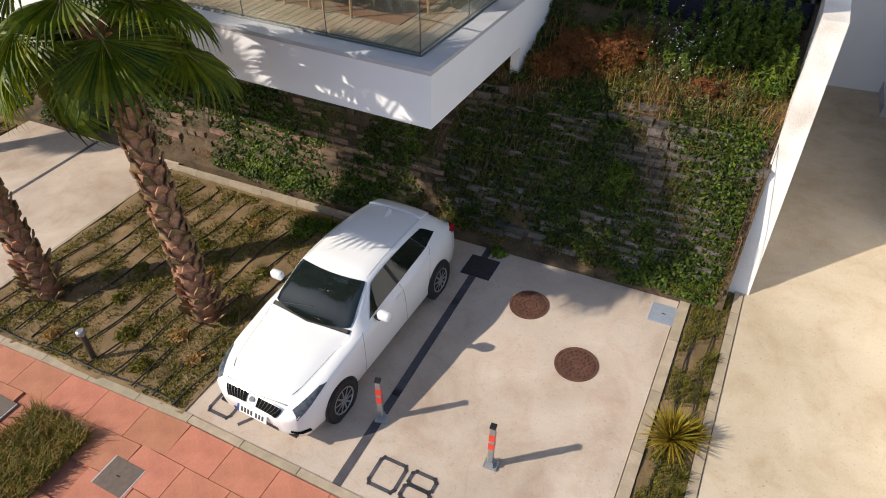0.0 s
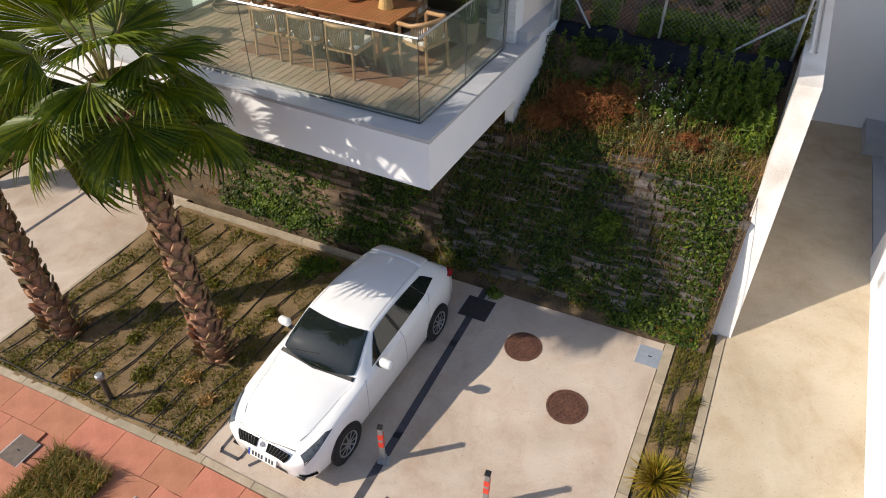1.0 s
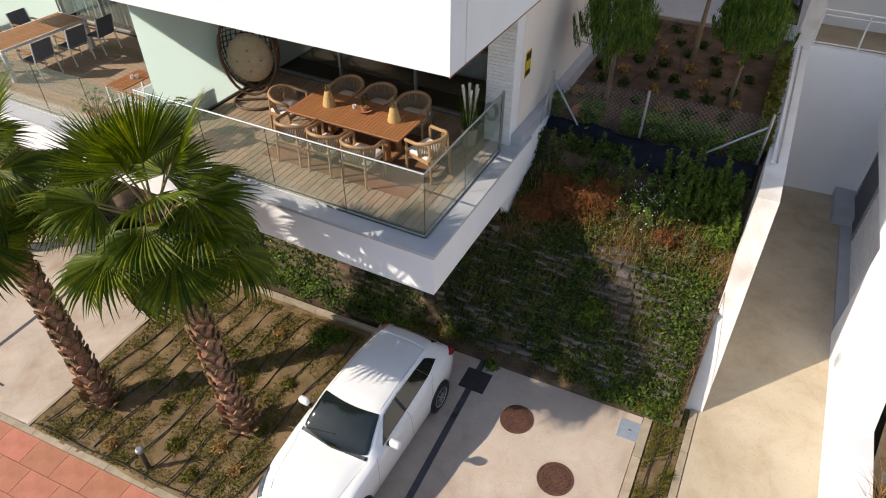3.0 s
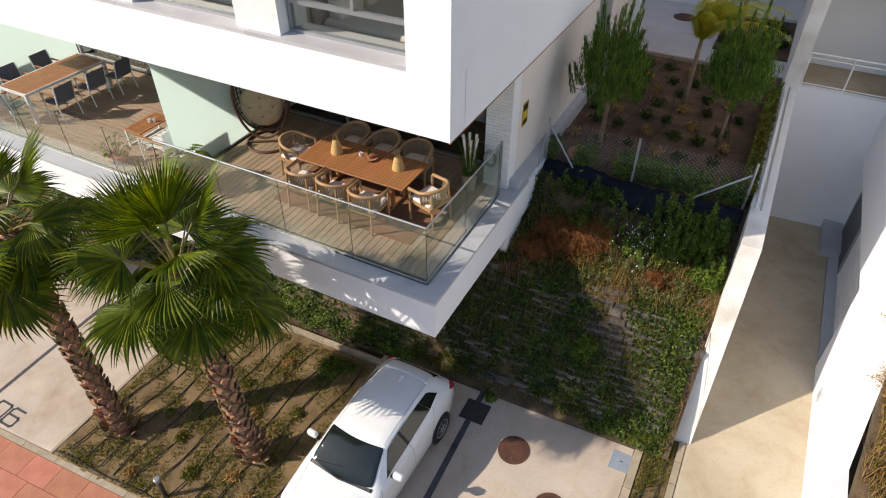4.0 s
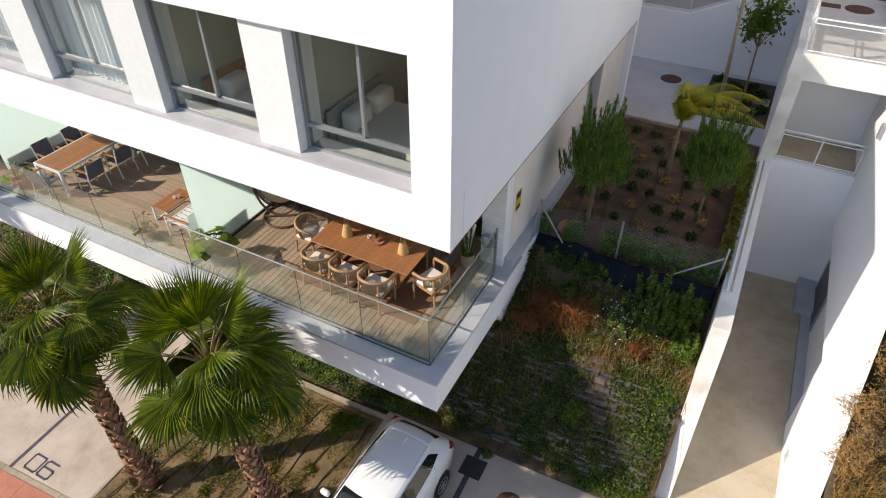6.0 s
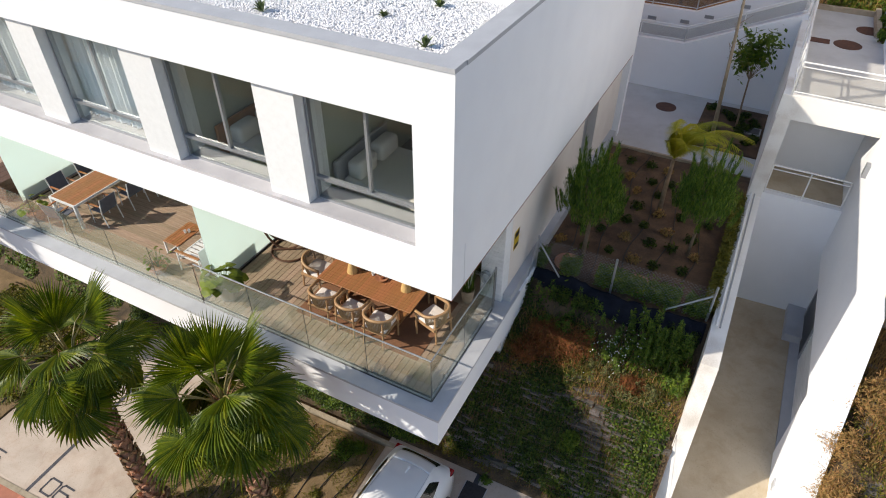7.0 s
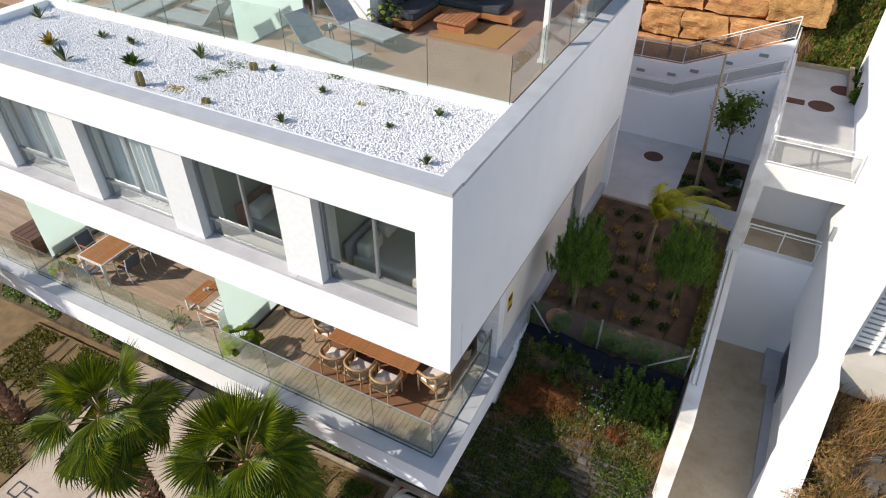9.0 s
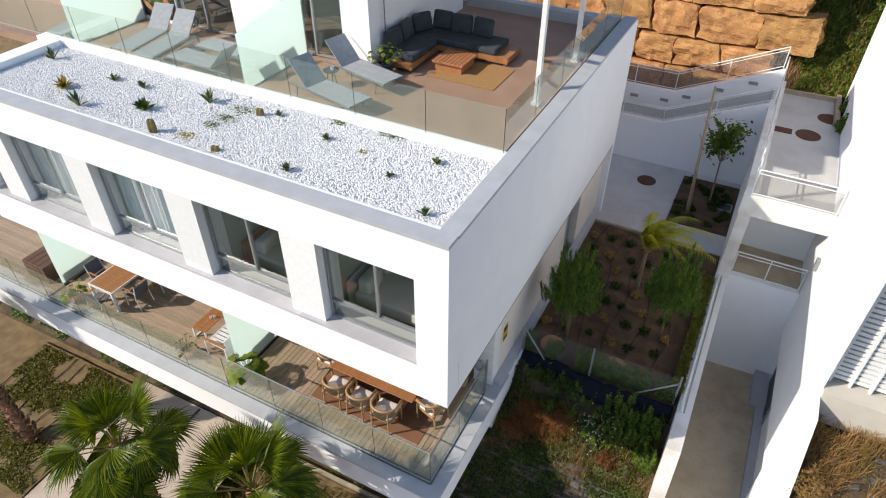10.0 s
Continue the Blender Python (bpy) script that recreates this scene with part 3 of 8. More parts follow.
def glass_rail(name, pts, z0, z1, label, step=1.45, cap=True):
    """A frameless glass railing of separate panes with a slim top rail."""
    top = empty(name, None, label, "railing")
    for (xa, ya), (xb, yb) in zip(pts, pts[1:]):
        d = Vector((xb - xa, yb - ya, 0))
        count = max(1, round(d.length / step))
        d /= count
        for i in range(count):
            a = Vector((xa, ya, 0)) + d * i + d.normalized() * 0.006
            b = Vector((xa, ya, 0)) + d * (i + 1) - d.normalized() * 0.006
            s = Vector((-d.y, d.x, 0)).normalized() * 0.007
            bm = bmesh.new()
            lo = [bm.verts.new(p + Vector((0, 0, z0))) for p in (a - s, b - s, b + s, a + s)]
            hi = [bm.verts.new(p + Vector((0, 0, z1))) for p in (a - s, b - s, b + s, a + s)]
            bm.faces.new(lo[::-1])
            bm.faces.new(hi)
            for k in range(4):
                bm.faces.new((lo[k], lo[(k + 1) % 4], hi[(k + 1) % 4], hi[k]))
            p = part("pane", bm, M_rail, top)
            p.visible_shadow = False
            e = 0.008
            part("pane_edge", tube(bmesh.new(), [b + Vector((0, 0, z0)), b + Vector((0, 0, z1))], e, 4), M_darkframe, top)
        if cap:
            part("top_rail", tube(bmesh.new(), [(xa, ya, z1 + 0.01), (xb, yb, z1 + 0.01)], 0.018, 6), M_steel, top)
        part("base_channel", tube(bmesh.new(), [(xa, ya, z0), (xb, yb, z0)], 0.02, 4), M_darkframe, top)
    return top


glass_rail("balcony_railing", [(-10.3, 8.24), (-4.28, 8.24), (-4.28, 11.2)], 4.165, 5.38, "clear greenish glass balcony railing with a slim steel rail")
glass_rail("balcony_railing_neighbour", [(-26, 8.24), (-10.35, 8.24)], 4.165, 5.30, "clear greenish glass balcony railing", cap=False)
glass_rail("terrace_railing", [(-24, 11.72), (-4.42, 11.72), (-4.42, 20.4)], 11.1, 12.10, "clear greenish glass terrace railing", cap=False, step=1.8)


def partition(x, y0, y1, z0, z1, slope=0.0):
    p = empty("glass_partition", None, "frosted sea-green glass partition in a slim frame", "partition")
    panel = part("panel", prism([(y0, z0), (y0, z1 - slope), (y1, z1), (y1, z0)], x - 0.01, x + 0.01), M_frost, p)
    panel.visible_shadow = False
    part("frame", boxes((x - 0.03, x + 0.03, y0, y1, z0 - 0.04, z0), (x - 0.03, x + 0.03, y1 - 0.04, y1, z0, z1)), M_alu, p)
    return p


partition(-10.42, 8.75, 12.1, 4.23, 6.85)
partition(-17.75, 8.9, 12.1, 4.23, 6.85)
partition(-11.45, 12.05, 14.55, 10.82, 12.6, 0.4)
partition(-17.6, 12.05, 14.55, 10.82, 12.6, 0.3)

# ---- car ----
M_carpaint = mat("white_car_paint", (0.80, 0.80, 0.80), (0.77, 0.77, 0.775), 0.25, 3, 200, 0.0, coat=0.6)
M_carglass = mat("tinted_car_glass", (0.012, 0.018, 0.017), (0.006, 0.009, 0.009), 0.03, 2, 30, 0.0, spec=0.6)
M_grille = mat("matt_black_grille", (0.006, 0.006, 0.006), (0.004, 0.004, 0.004), 0.9, 20, 100, 0.0, spec=0.1)
M_chrome = mat("chrome_trim", (0.6, 0.6, 0.62), (0.5, 0.5, 0.52), 0.15, 8, 90, 0.0, metal=1.0)
M_tyre = mat("tyre_rubber", (0.018, 0.018, 0.019), (0.012, 0.012, 0.012), 0.8, 20, 120, 0.1)
M_alloy = mat("alloy_rim", (0.50, 0.51, 0.53), (0.42, 0.43, 0.45), 0.3, 8, 90, 0.0, metal=0.8)
M_lamp = mat("headlamp_glass", (0.10, 0.11, 0.12), (0.03, 0.033, 0.036), 0.08, 14, 60, 0.0, coat=0.5)
M_greyplate = mat("dark_plate_print", (0.05, 0.05, 0.055), (0.04, 0.04, 0.045), 0.6, 8, 60, 0)
M_redlamp = mat("red_tail_lamp", (0.35, 0.012, 0.012), (0.22, 0.01, 0.01), 0.15, 10, 60, 0.0, coat=0.4)

# body stations along the length: s, sill z, half width, belt z, belt half, top edge half, top edge z, centre z
STATIONS = [
    (0.00, 0.30, 0.54, 0.56, 0.51, 0.40, 0.60, 0.625),
    (0.06, 0.24, 0.68, 0.62, 0.64, 0.49, 0.66, 0.69),
    (0.16, 0.21, 0.775, 0.69, 0.715, 0.545, 0.735, 0.76),
    (0.36, 0.20, 0.845, 0.77, 0.775, 0.60, 0.81, 0.838),
    (0.70, 0.19, 0.878, 0.85, 0.80, 0.635, 0.885, 0.915),
    (1.10, 0.19, 0.882, 0.895, 0.815, 0.65, 0.945, 0.968),
    (1.36, 0.19, 0.882, 0.925, 0.825, 0.69, 0.985, 1.005),
    (1.70, 0.19, 0.882, 0.945, 0.83, 0.645, 1.19, 1.215),
    (2.05, 0.19, 0.882, 0.955, 0.83, 0.60, 1.355, 1.385),
    (2.45, 0.19, 0.882, 0.965, 0.825, 0.585, 1.395, 1.428),
    (2.95, 0.19, 0.882, 0.98, 0.815, 0.57, 1.385, 1.422),
    (3.40, 0.19, 0.88, 0.995, 0.80, 0.55, 1.345, 1.385),
    (3.75, 0.20, 0.862, 1.00, 0.775, 0.52, 1.285, 1.325),
    (3.98, 0.22, 0.835, 0.99, 0.745, 0.50, 1.19, 1.22),
    (4.16, 0.26, 0.785, 0.94, 0.70, 0.50, 1.00, 1.02),
    (4.28, 0.33, 0.70, 0.81, 0.63, 0.45, 0.83, 0.845),
    (4.325, 0.42, 0.55, 0.62, 0.50, 0.36, 0.63, 0.64),
]


def smooth_curve(xs, ys, x):
    """Monotone-ish cubic through the stations."""
    xs, ys = np.array(xs), np.array(ys)
    d = np.gradient(ys, xs)
    i = int(min(max(np.searchsorted(xs, x) - 1, 0), len(xs) - 2))
    h = xs[i + 1] - xs[i]
    t = (x - xs[i]) / h
    return (2 * t**3 - 3 * t**2 + 1) * ys[i] + (t**3 - 2 * t**2 + t) * h * d[i] + (-2 * t**3 + 3 * t**2) * ys[i + 1] + (t**3 - t**2) * h * d[i + 1]


def car_section(s):
    cols = list(zip(*STATIONS))
    z0, hw, zb, xb, xt, zt, zc = (float(smooth_curve(cols[0], c, s)) for c in cols[1:])
    return [(hw * 0.55, z0 - 0.02), (hw * 0.93, z0), (hw * 0.985, z0 + 0.10), (hw, z0 + 0.55 * (zb - z0)), (hw * 0.992, zb - 0.10), (xb + 0.03, zb - 0.015), (xb, zb + 0.012),
            (xb * 0.65 + xt * 0.35, zb * 0.65 + zt * 0.35 + 0.006), (xb * 0.3 + xt * 0.7, zb * 0.3 + zt * 0.7 + 0.006), (xt + 0.015, zt - 0.02), (xt - 0.04, zt + (zc - zt) * 0.35), (xt * 0.6, zt + (zc - zt) * 0.75), (xt * 0.3, zt + (zc - zt) * 0.94), (0, zc)]


def car_point(s, v, off=0.0):
    """A point of the body's skin, v counted in section points from the sill to the centre line."""
    sec = car_section(s)
    i = int(min(max(math.floor(v), 0), len(sec) - 2))
    t = v - i
    x, z = sec[i][0] + (sec[i + 1][0] - sec[i][0]) * t, sec[i][1] + (sec[i + 1][1] - sec[i][1]) * t
    return Vector((x, s, z))


def car_patch(rows, off=0.006, both=True, n=10, m=5, sides=None):
    """A patch laid on the skin between two lists of (s, v) corners."""
    bm = bmesh.new()
    for sgn in (sides or ((1, -1) if both else (1,))):
        g = []
        (a0, a1), (b0, b1) = rows
        for j in range(m + 1):
            row = []
            for i in range(n + 1):
                t, u = i / n, j / m
                sa, va = a0[0] + (a1[0] - a0[0]) * t, a0[1] + (a1[1] - a0[1]) * t
                sb, vb = b0[0] + (b1[0] - b0[0]) * t, b0[1] + (b1[1] - b0[1]) * t
                s, v = sa + (sb - sa) * u, va + (vb - va) * u
                p = car_point(s, v)
                e = 0.01
                ds = car_point(min(s + e, 4.32), v) - car_point(max(s - e, 0), v)
                dv = car_point(s, min(v + e, 12.99)) - car_point(s, max(v - e, 0))
                nn = ds.cross(dv)
                if nn.length > 1e-9:
                    nn.normalize()
                    if nn.dot(Vector((p.x, 0, p.z - 0.5))) < 0:
                        nn = -nn
                    p = p + nn * off
                if v > 12.98:
                    p.x = 0.0
                p.x *= sgn
                row.append(bm.verts.new(p))
            g.append(row)
        for j in range(m):
            for i in range(n):
                q = (g[j][i], g[j][i + 1], g[j + 1][i + 1], g[j + 1][i])
                bm.faces.new(q if sgn > 0 else q[::-1])
    return bm


def car_screen(s_edge, s_mid, v_edge, off, corner=0.10, n=24, m=12):
    """A pane across the whole car: (low, high) stations at its edge and its middle, with rounded corners."""
    bm = bmesh.new()
    g = []
    for j in range(m + 1):
        b = j / m
        wid = 1 - corner * abs(2 * b - 1) ** 7
        row = []
        for i in range(n + 1):
            a = (2 * i / n - 1) * wid
            k = a * a
            lo, hi = s_mid[0] + (s_edge[0] - s_mid[0]) * k, s_mid[1] + (s_edge[1] - s_mid[1]) * k
            ve = v_edge[0] + (v_edge[1] - v_edge[0]) * b
            s, v = lo + (hi - lo) * b, 13 - (13 - ve) * abs(a) * 0.9999
            p = car_point(s, min(v, 12.999))
            e = 0.02
            ds = car_point(min(s + e, 4.32), v) - car_point(max(s - e, 0), v)
            up = Vector((0, -ds.z, ds.y)).normalized()
            if up.z < 0:
                up = -up
            row.append(bm.verts.new(((1 if a >= 0 else -1) * p.x, p.y + up.y * off, p.z + up.z * off)))
        g.append(row)
    for j in range(m):
        for i in range(n):
            bm.faces.new((g[j][i], g[j][i + 1], g[j + 1][i + 1], g[j + 1][i]))
    return bm


def build_car():
    car = empty("car", None, "white five-door hatchback car parked on the concrete stall", "car")
    bm = bmesh.new()
    ns = 90
    g = []
    for j in range(ns + 1):
        s = 4.325 * (0.5 - 0.5 * math.cos(math.pi * j / ns)) * 0.35 + 4.325 * j / ns * 0.65
        sec = car_section(s)
        full = [(-x, z) for x, z in sec] + [(x, z) for x, z in sec[-2::-1]]
        g.append([bm.verts.new((x, s, z)) for x, z in full])
    for a, b in zip(g, g[1:]):
        for k in range(len(a) - 1):
            bm.faces.new((a[k], a[k + 1], b[k + 1], b[k]))
    bm.faces.new(g[0])
    bm.faces.new(g[-1][::-1])
    for a, b in zip(g, g[1:]):
        bm.faces.new((a[0], b[0], b[-1], a[-1]))
    bmesh.ops.recalc_face_normals(bm, faces=bm.faces[:])
    part("body", bm, M_carpaint, car, "glossy white bodywork", True)
    # windscreen, rear screen, side windows
    part("windscreen", car_screen((1.50, 2.06), (1.33, 1.99), (9.15, 9.6), 0.014), M_carglass, car, "dark windscreen", True)
    part("rear_screen", car_screen((3.93, 4.13), (3.97, 4.15), (9.3, 9.2), 0.014, 0.08, 16, 6), M_carglass, car, "dark rear screen", True)
    for sd in (1, -1):
        part("front_side_window", car_patch((((1.72, 6.5), (2.46, 6.45)), ((2.08, 8.8), (2.42, 8.85))), 0.009, sides=(sd,)), M_carglass, car, smooth=True)
    for sd in (1, -1):
        part("rear_side_window", car_patch((((2.53, 6.45), (3.335, 6.5)), ((2.49, 8.85), (3.185, 8.75))), 0.009, sides=(sd,)), M_carglass, car, smooth=True)
    for sd in (1, -1):
        part("quarter_window", car_patch((((3.34, 6.5), (3.72, 6.9)), ((3.19, 8.75), (3.50, 8.6))), 0.009, sides=(sd,)), M_carglass, car, smooth=True)
    for sd in (1, -1):
        part("window_pillar_trim", car_patch((((2.46, 6.45), (2.53, 6.45)), ((2.42, 8.85), (2.49, 8.85))), 0.007, True, 1, 4, sides=(sd,)), M_black, car)
    # seams of bonnet and doors
    for sd in (1, -1):
        part("bonnet_seam", car_patch((((0.30, 10.1), (1.38, 8.6)), ((0.30, 10.16), (1.38, 8.68))), 0.003, True, 16, 1, sides=(sd,)), M_darkframe, car)
    part("bonnet_front_seam", car_patch((((0.16, 9.6), (0.10, 13)), ((0.172, 9.6), (0.112, 13))), 0.003, True, 10, 1), M_darkframe, car)
    for sd in (1, -1):
        part("front_door_seam", car_patch((((1.36, 1.5), (1.50, 6.2)), ((1.368, 1.5), (1.508, 6.2))), 0.003, True, 10, 1, sides=(sd,)), M_darkframe, car)
    for sd in (1, -1):
        part("middle_door_seam", car_patch((((2.50, 1.5), (2.50, 6.3)), ((2.508, 1.5), (2.508, 6.3))), 0.003, True, 10, 1, sides=(sd,)), M_darkframe, car)
    for sd in (1, -1):
        part("rear_door_seam", car_patch((((3.18, 2.6), (3.42, 6.3)), ((3.188, 2.6), (3.428, 6.3))), 0.003, True, 10, 1, sides=(sd,)), M_darkframe, car)
    for sd in (1, -1):
        part("door_handle", car_patch((((2.28, 4.5), (2.46, 4.5)), ((2.28, 4.85), (2.46, 4.85))), 0.02, True, 3, 2, sides=(sd,)), M_carpaint, car)
    for sd in (1, -1):
        part("rear_door_handle", car_patch((((3.22, 4.55), (3.40, 4.55)), ((3.22, 4.9), (3.40, 4.9))), 0.02, True, 3, 2, sides=(sd,)), M_carpaint, car)
    for sd in (1, -1):
        part("roof_seam", car_patch((((2.1, 10.0), (3.75, 10.0)), ((2.1, 10.06), (3.75, 10.06))), 0.003, True, 16, 1, sides=(sd,)), M_cap, car)
    # face
    for sd in (1, -1):
        part("headlamp", car_patch((((0.09, 4.7), (0.66, 5.2)), ((0.15, 7.6), (0.56, 6.4))), 0.006, True, 10, 4, sides=(sd,)), M_lamp, car, "clear headlamp with dark inside", True)
    for sg in (-1, 1):
        grille = part("grille", car_patch((((0.006, 9.2), (0.006, 12.3)), ((0.105, 10.0), (0.105, 12.45))), 0.013, True, 8, 4, sides=(sg,)), M_grille, car, "black kidney-shaped grille")
        for k in range(6):
            u = 10.1 + 0.36 * k
            part("grille_bar", car_patch((((0.012, u), (0.012, u + 0.05)), ((0.095, u + 0.05), (0.095, u + 0.10))), 0.019, True, 1, 3, sides=(sg,)), M_darkframe, grille)
        part("grille_rim", car_patch((((0.100, 9.9), (0.100, 12.5)), ((0.112, 9.9), (0.112, 12.5))), 0.016, True, 8, 1, sides=(sg,)), M_chrome, grille, "thin chrome rim")
        part("fog_intake", car_patch((((0.03, 1.9), (0.22, 2.0)), ((0.03, 2.5), (0.20, 2.4))), 0.006, True, 8, 2, sides=(sg,)), M_grille, car)
        part("lower_intake", boxes((sg * 0.55 - 0.13, sg * 0.55 + 0.13, 0.02, 0.16, 0.285, 0.32)), M_black, car)
        # mirror
        mir = part("wing_mirror", soft_box(sg * 0.99 - 0.11, sg * 0.99 + 0.11, 1.77, 1.90, 0.98, 1.13, 0.05, 3), M_carpaint, car, smooth=True)
        part("mirror_foot", boxes((min(sg * 0.82, sg * 0.92), max(sg * 0.82, sg * 0.92), 1.80, 1.86, 0.95, 1.0)), M_black, mir)
        part("tail_lamp", soft_box(min(sg * 0.60, sg * 0.805), max(sg * 0.60, sg * 0.805), 4.02, 4.245, 0.80, 0.93, 0.03), M_redlamp, car, "red tail lamp")
    part("lower_bumper_intake", boxes((-0.40, 0.40, -0.004, 0.12, 0.30, 0.37)), M_black, car)
    part("emblem", tube(bmesh.new(), [car_point(0.06, 13) + Vector((0, -0.01, 0.0)), car_point(0.06, 13) + Vector((0, -0.012, 0.014))], 0.04, 16), M_alu, car, "small round emblem")
    pl = part("number_plate", boxes((-0.26, 0.26, -0.009, 0.009, -0.055, 0.055)), M_whitemetal, car, "white number plate", at=Matrix.Translation((0, -0.03, 0.475)) @ Euler((radians(-28), 0, 0)).to_matrix().to_4x4())
    part("plate_band", boxes((-0.26, -0.225, -0.012, -0.009, -0.055, 0.055)), mat("plate_blue", (0.03, 0.06, 0.3), None, 0.5, 5, 50, 0), pl)
    for k in range(7):
        xa = -0.19 + 0.056 * k + (0.03 if k > 3 else 0)
        part("plate_bar", boxes((xa, xa + 0.034, -0.012, -0.009, -0.034, 0.034)), M_greyplate, pl)
    # roof fin, spoiler, wipers
    part("roof_fin", prism([(3.40, 1.375), (3.57, 1.435), (3.61, 1.33)], -0.02, 0.02), M_carpaint, car)
    sp = part("spoiler", car_screen((3.66, 3.93), (3.70, 4.00), (9.6, 9.4), 0.028, 0.05, 20, 6), M_carpaint, car, smooth=True)
    sp.modifiers.new("thick", "SOLIDIFY").thickness = 0.026
    for xa, xb in ((-0.60, -0.02), (-0.02, 0.52)):
        part("wiper", tube(bmesh.new(), [(xa, 1.41, 1.03), (xb, 1.50, 1.10 if xb < 0.2 else 1.07)], 0.011, 5), M_black, car)
    part("cowl", car_patch((((1.37, 9.2), (1.30, 13.0)), ((1.43, 9.3), (1.36, 13.0))), 0.010, True, 6, 1), M_black, car)
    # wheels
    for sg in (-1, 1):
        for s in (0.79, 3.48):
            w = empty("wheel", Matrix.Translation((sg * 0.80, s, 0.315)))
            w.parent = car
            tyre = lathe([(0.20, -0.1), (0.29, -0.1), (0.313, -0.075), (0.316, 0.0), (0.313, 0.085), (0.29, 0.104), (0.215, 0.104), (0.205, 0.092)], 36)
            bmesh.ops.rotate(tyre, verts=tyre.verts[:], matrix=Matrix.Rotation(radians(90 * sg), 3, "Y"))
            part("tyre", tyre, M_tyre, w, "black tyre", True)
            rim = lathe([(0.214, 0.096), (0.214, 0.108), (0.196, 0.110), (0.19, 0.098)], 36)
            bmesh.ops.delete(rim, geom=[f for f in rim.faces if len(f.verts) > 4], context="FACES_ONLY")
            for k in range(10):
                a = 2 * math.pi * k / 10
                c, s2 = math.cos(a), math.sin(a)
                q = [(0.03, -0.02), (0.2, -0.011), (0.2, 0.011), (0.03, 0.02)]
                for zz in (0.110,):
                    vs = [rim.verts.new((c * u - s2 * v2, s2 * u + c * v2, zz)) for u, v2 in q]
                    rim.faces.new(vs)
            hub = [rim.verts.new((0.045 * math.cos(a), 0.045 * math.sin(a), 0.112)) for a in (2 * math.pi * k / 12 for k in range(12))]
            rim.faces.new(hub)
            bmesh.ops.rotate(rim, verts=rim.verts[:], matrix=Matrix.Rotation(radians(90 * sg), 3, "Y"))
            part("rim", rim, M_alloy, w, "ten-spoke alloy rim")
            disc = lathe([(0.35, -0.05), (0.35, 0.087)], 36)
            bmesh.ops.rotate(disc, verts=disc.verts[:], matrix=Matrix.Rotation(radians(90 * sg), 3, "Y"))
            part("wheel_arch", disc, M_black, w)
    return car


car = build_car()
CAR = (-4.91, 4.64)
ang = math.atan2(-0.11, 2.74)
slope_y, slope_x = 0.045, 0.05
car.matrix_basis = Matrix.Translation((CAR[0], CAR[1], ground_z(CAR[0], CAR[1]))) @ Euler((math.atan(slope_y), -math.atan(slope_x), ang)).to_matrix().to_4x4()

# ---- palms ----
M_frond = leafy(mat("palm_leaf", (0.122, 0.160, 0.006), (0.046, 0.074, 0.004), 0.42, 4, 30, 0.0, island=0.5), 0.26)
M_frond.node_tree.nodes["Principled BSDF"].inputs["Specular IOR Level"].default_value = 0.2
M_petiole = mat("palm_stalk", (0.24, 0.22, 0.06), (0.17, 0.12, 0.04), 0.5, 10, 60, 0.1)
M_bark = mat("palm_bark", (0.42, 0.265, 0.135), (0.12, 0.068, 0.032), 0.9, 8, 50, 0.8, island=0.45, dist=0.02)
M_thatch = mat("dry_palm_fibre", (0.34, 0.20, 0.09), (0.20, 0.10, 0.05), 0.9, 8, 50, 0.4, island=0.3)


def frond_mesh(seed, stalk, radius, spread, droop, bend):
    """A fan leaf: stalk along +x, then a pleated fan bent down at its hub, split into pointed tips."""
    rnd = random.Random(seed)
    bm = bmesh.new()
    n = 40
    hub = Vector((stalk, 0, 0.0))
    turn = Euler((0, radians(bend), 0)).to_matrix()
    for k in range(n):
        a = radians(-spread + 2 * spread * (k + 0.5) / n) + rnd.uniform(-0.012, 0.012)
        L = radius * (0.74 + 0.26 * math.cos(a * 0.8)) * rnd.uniform(0.94, 1.04)
        d = Vector((math.cos(a), math.sin(a), 0))
        side = Vector((-d.y, d.x, 0))
        half = radians(spread / n) * 1.12
        prev = None
        tip_drop = droop * rnd.uniform(0.5, 1.4)
        for t in (0.02, 0.32, 0.62, 0.78, 0.90, 1.0):
            r = L * t
            w = half * r if t < 0.63 else half * L * 0.62 * max(0.05, (1 - t) / 0.38)
            fold = 0.42 * w
            z = -tip_drop * L * max(0, t - 0.5) ** 2 * 2.0 - 0.16 * radius * (abs(a) / 2) ** 2 * t
            c = d * (r * (1 - 0.2 * tip_drop * max(0, t - 0.5)))
            cur = [bm.verts.new(hub + turn @ q) for q in (c - side * w + Vector((0, 0, z - fold)), c + Vector((0, 0, z + fold)), c + side * w + Vector((0, 0, z - fold)))]
            if prev:
                bm.faces.new((prev[0], prev[1], cur[1], cur[0]))
                bm.faces.new((prev[1], prev[2], cur[2], cur[1]))
            prev = cur
    me = solid("frond", bm, M_frond)
    st = solid("stalk", tube(bmesh.new(), [(0, 0, -0.02), (stalk * 0.5, 0, 0.04), (stalk, 0, 0.0), Vector((stalk, 0, 0)) + turn @ Vector((0.25, 0, 0.01))], 0.024, 5, 0.009), M_petiole)
    return me, st


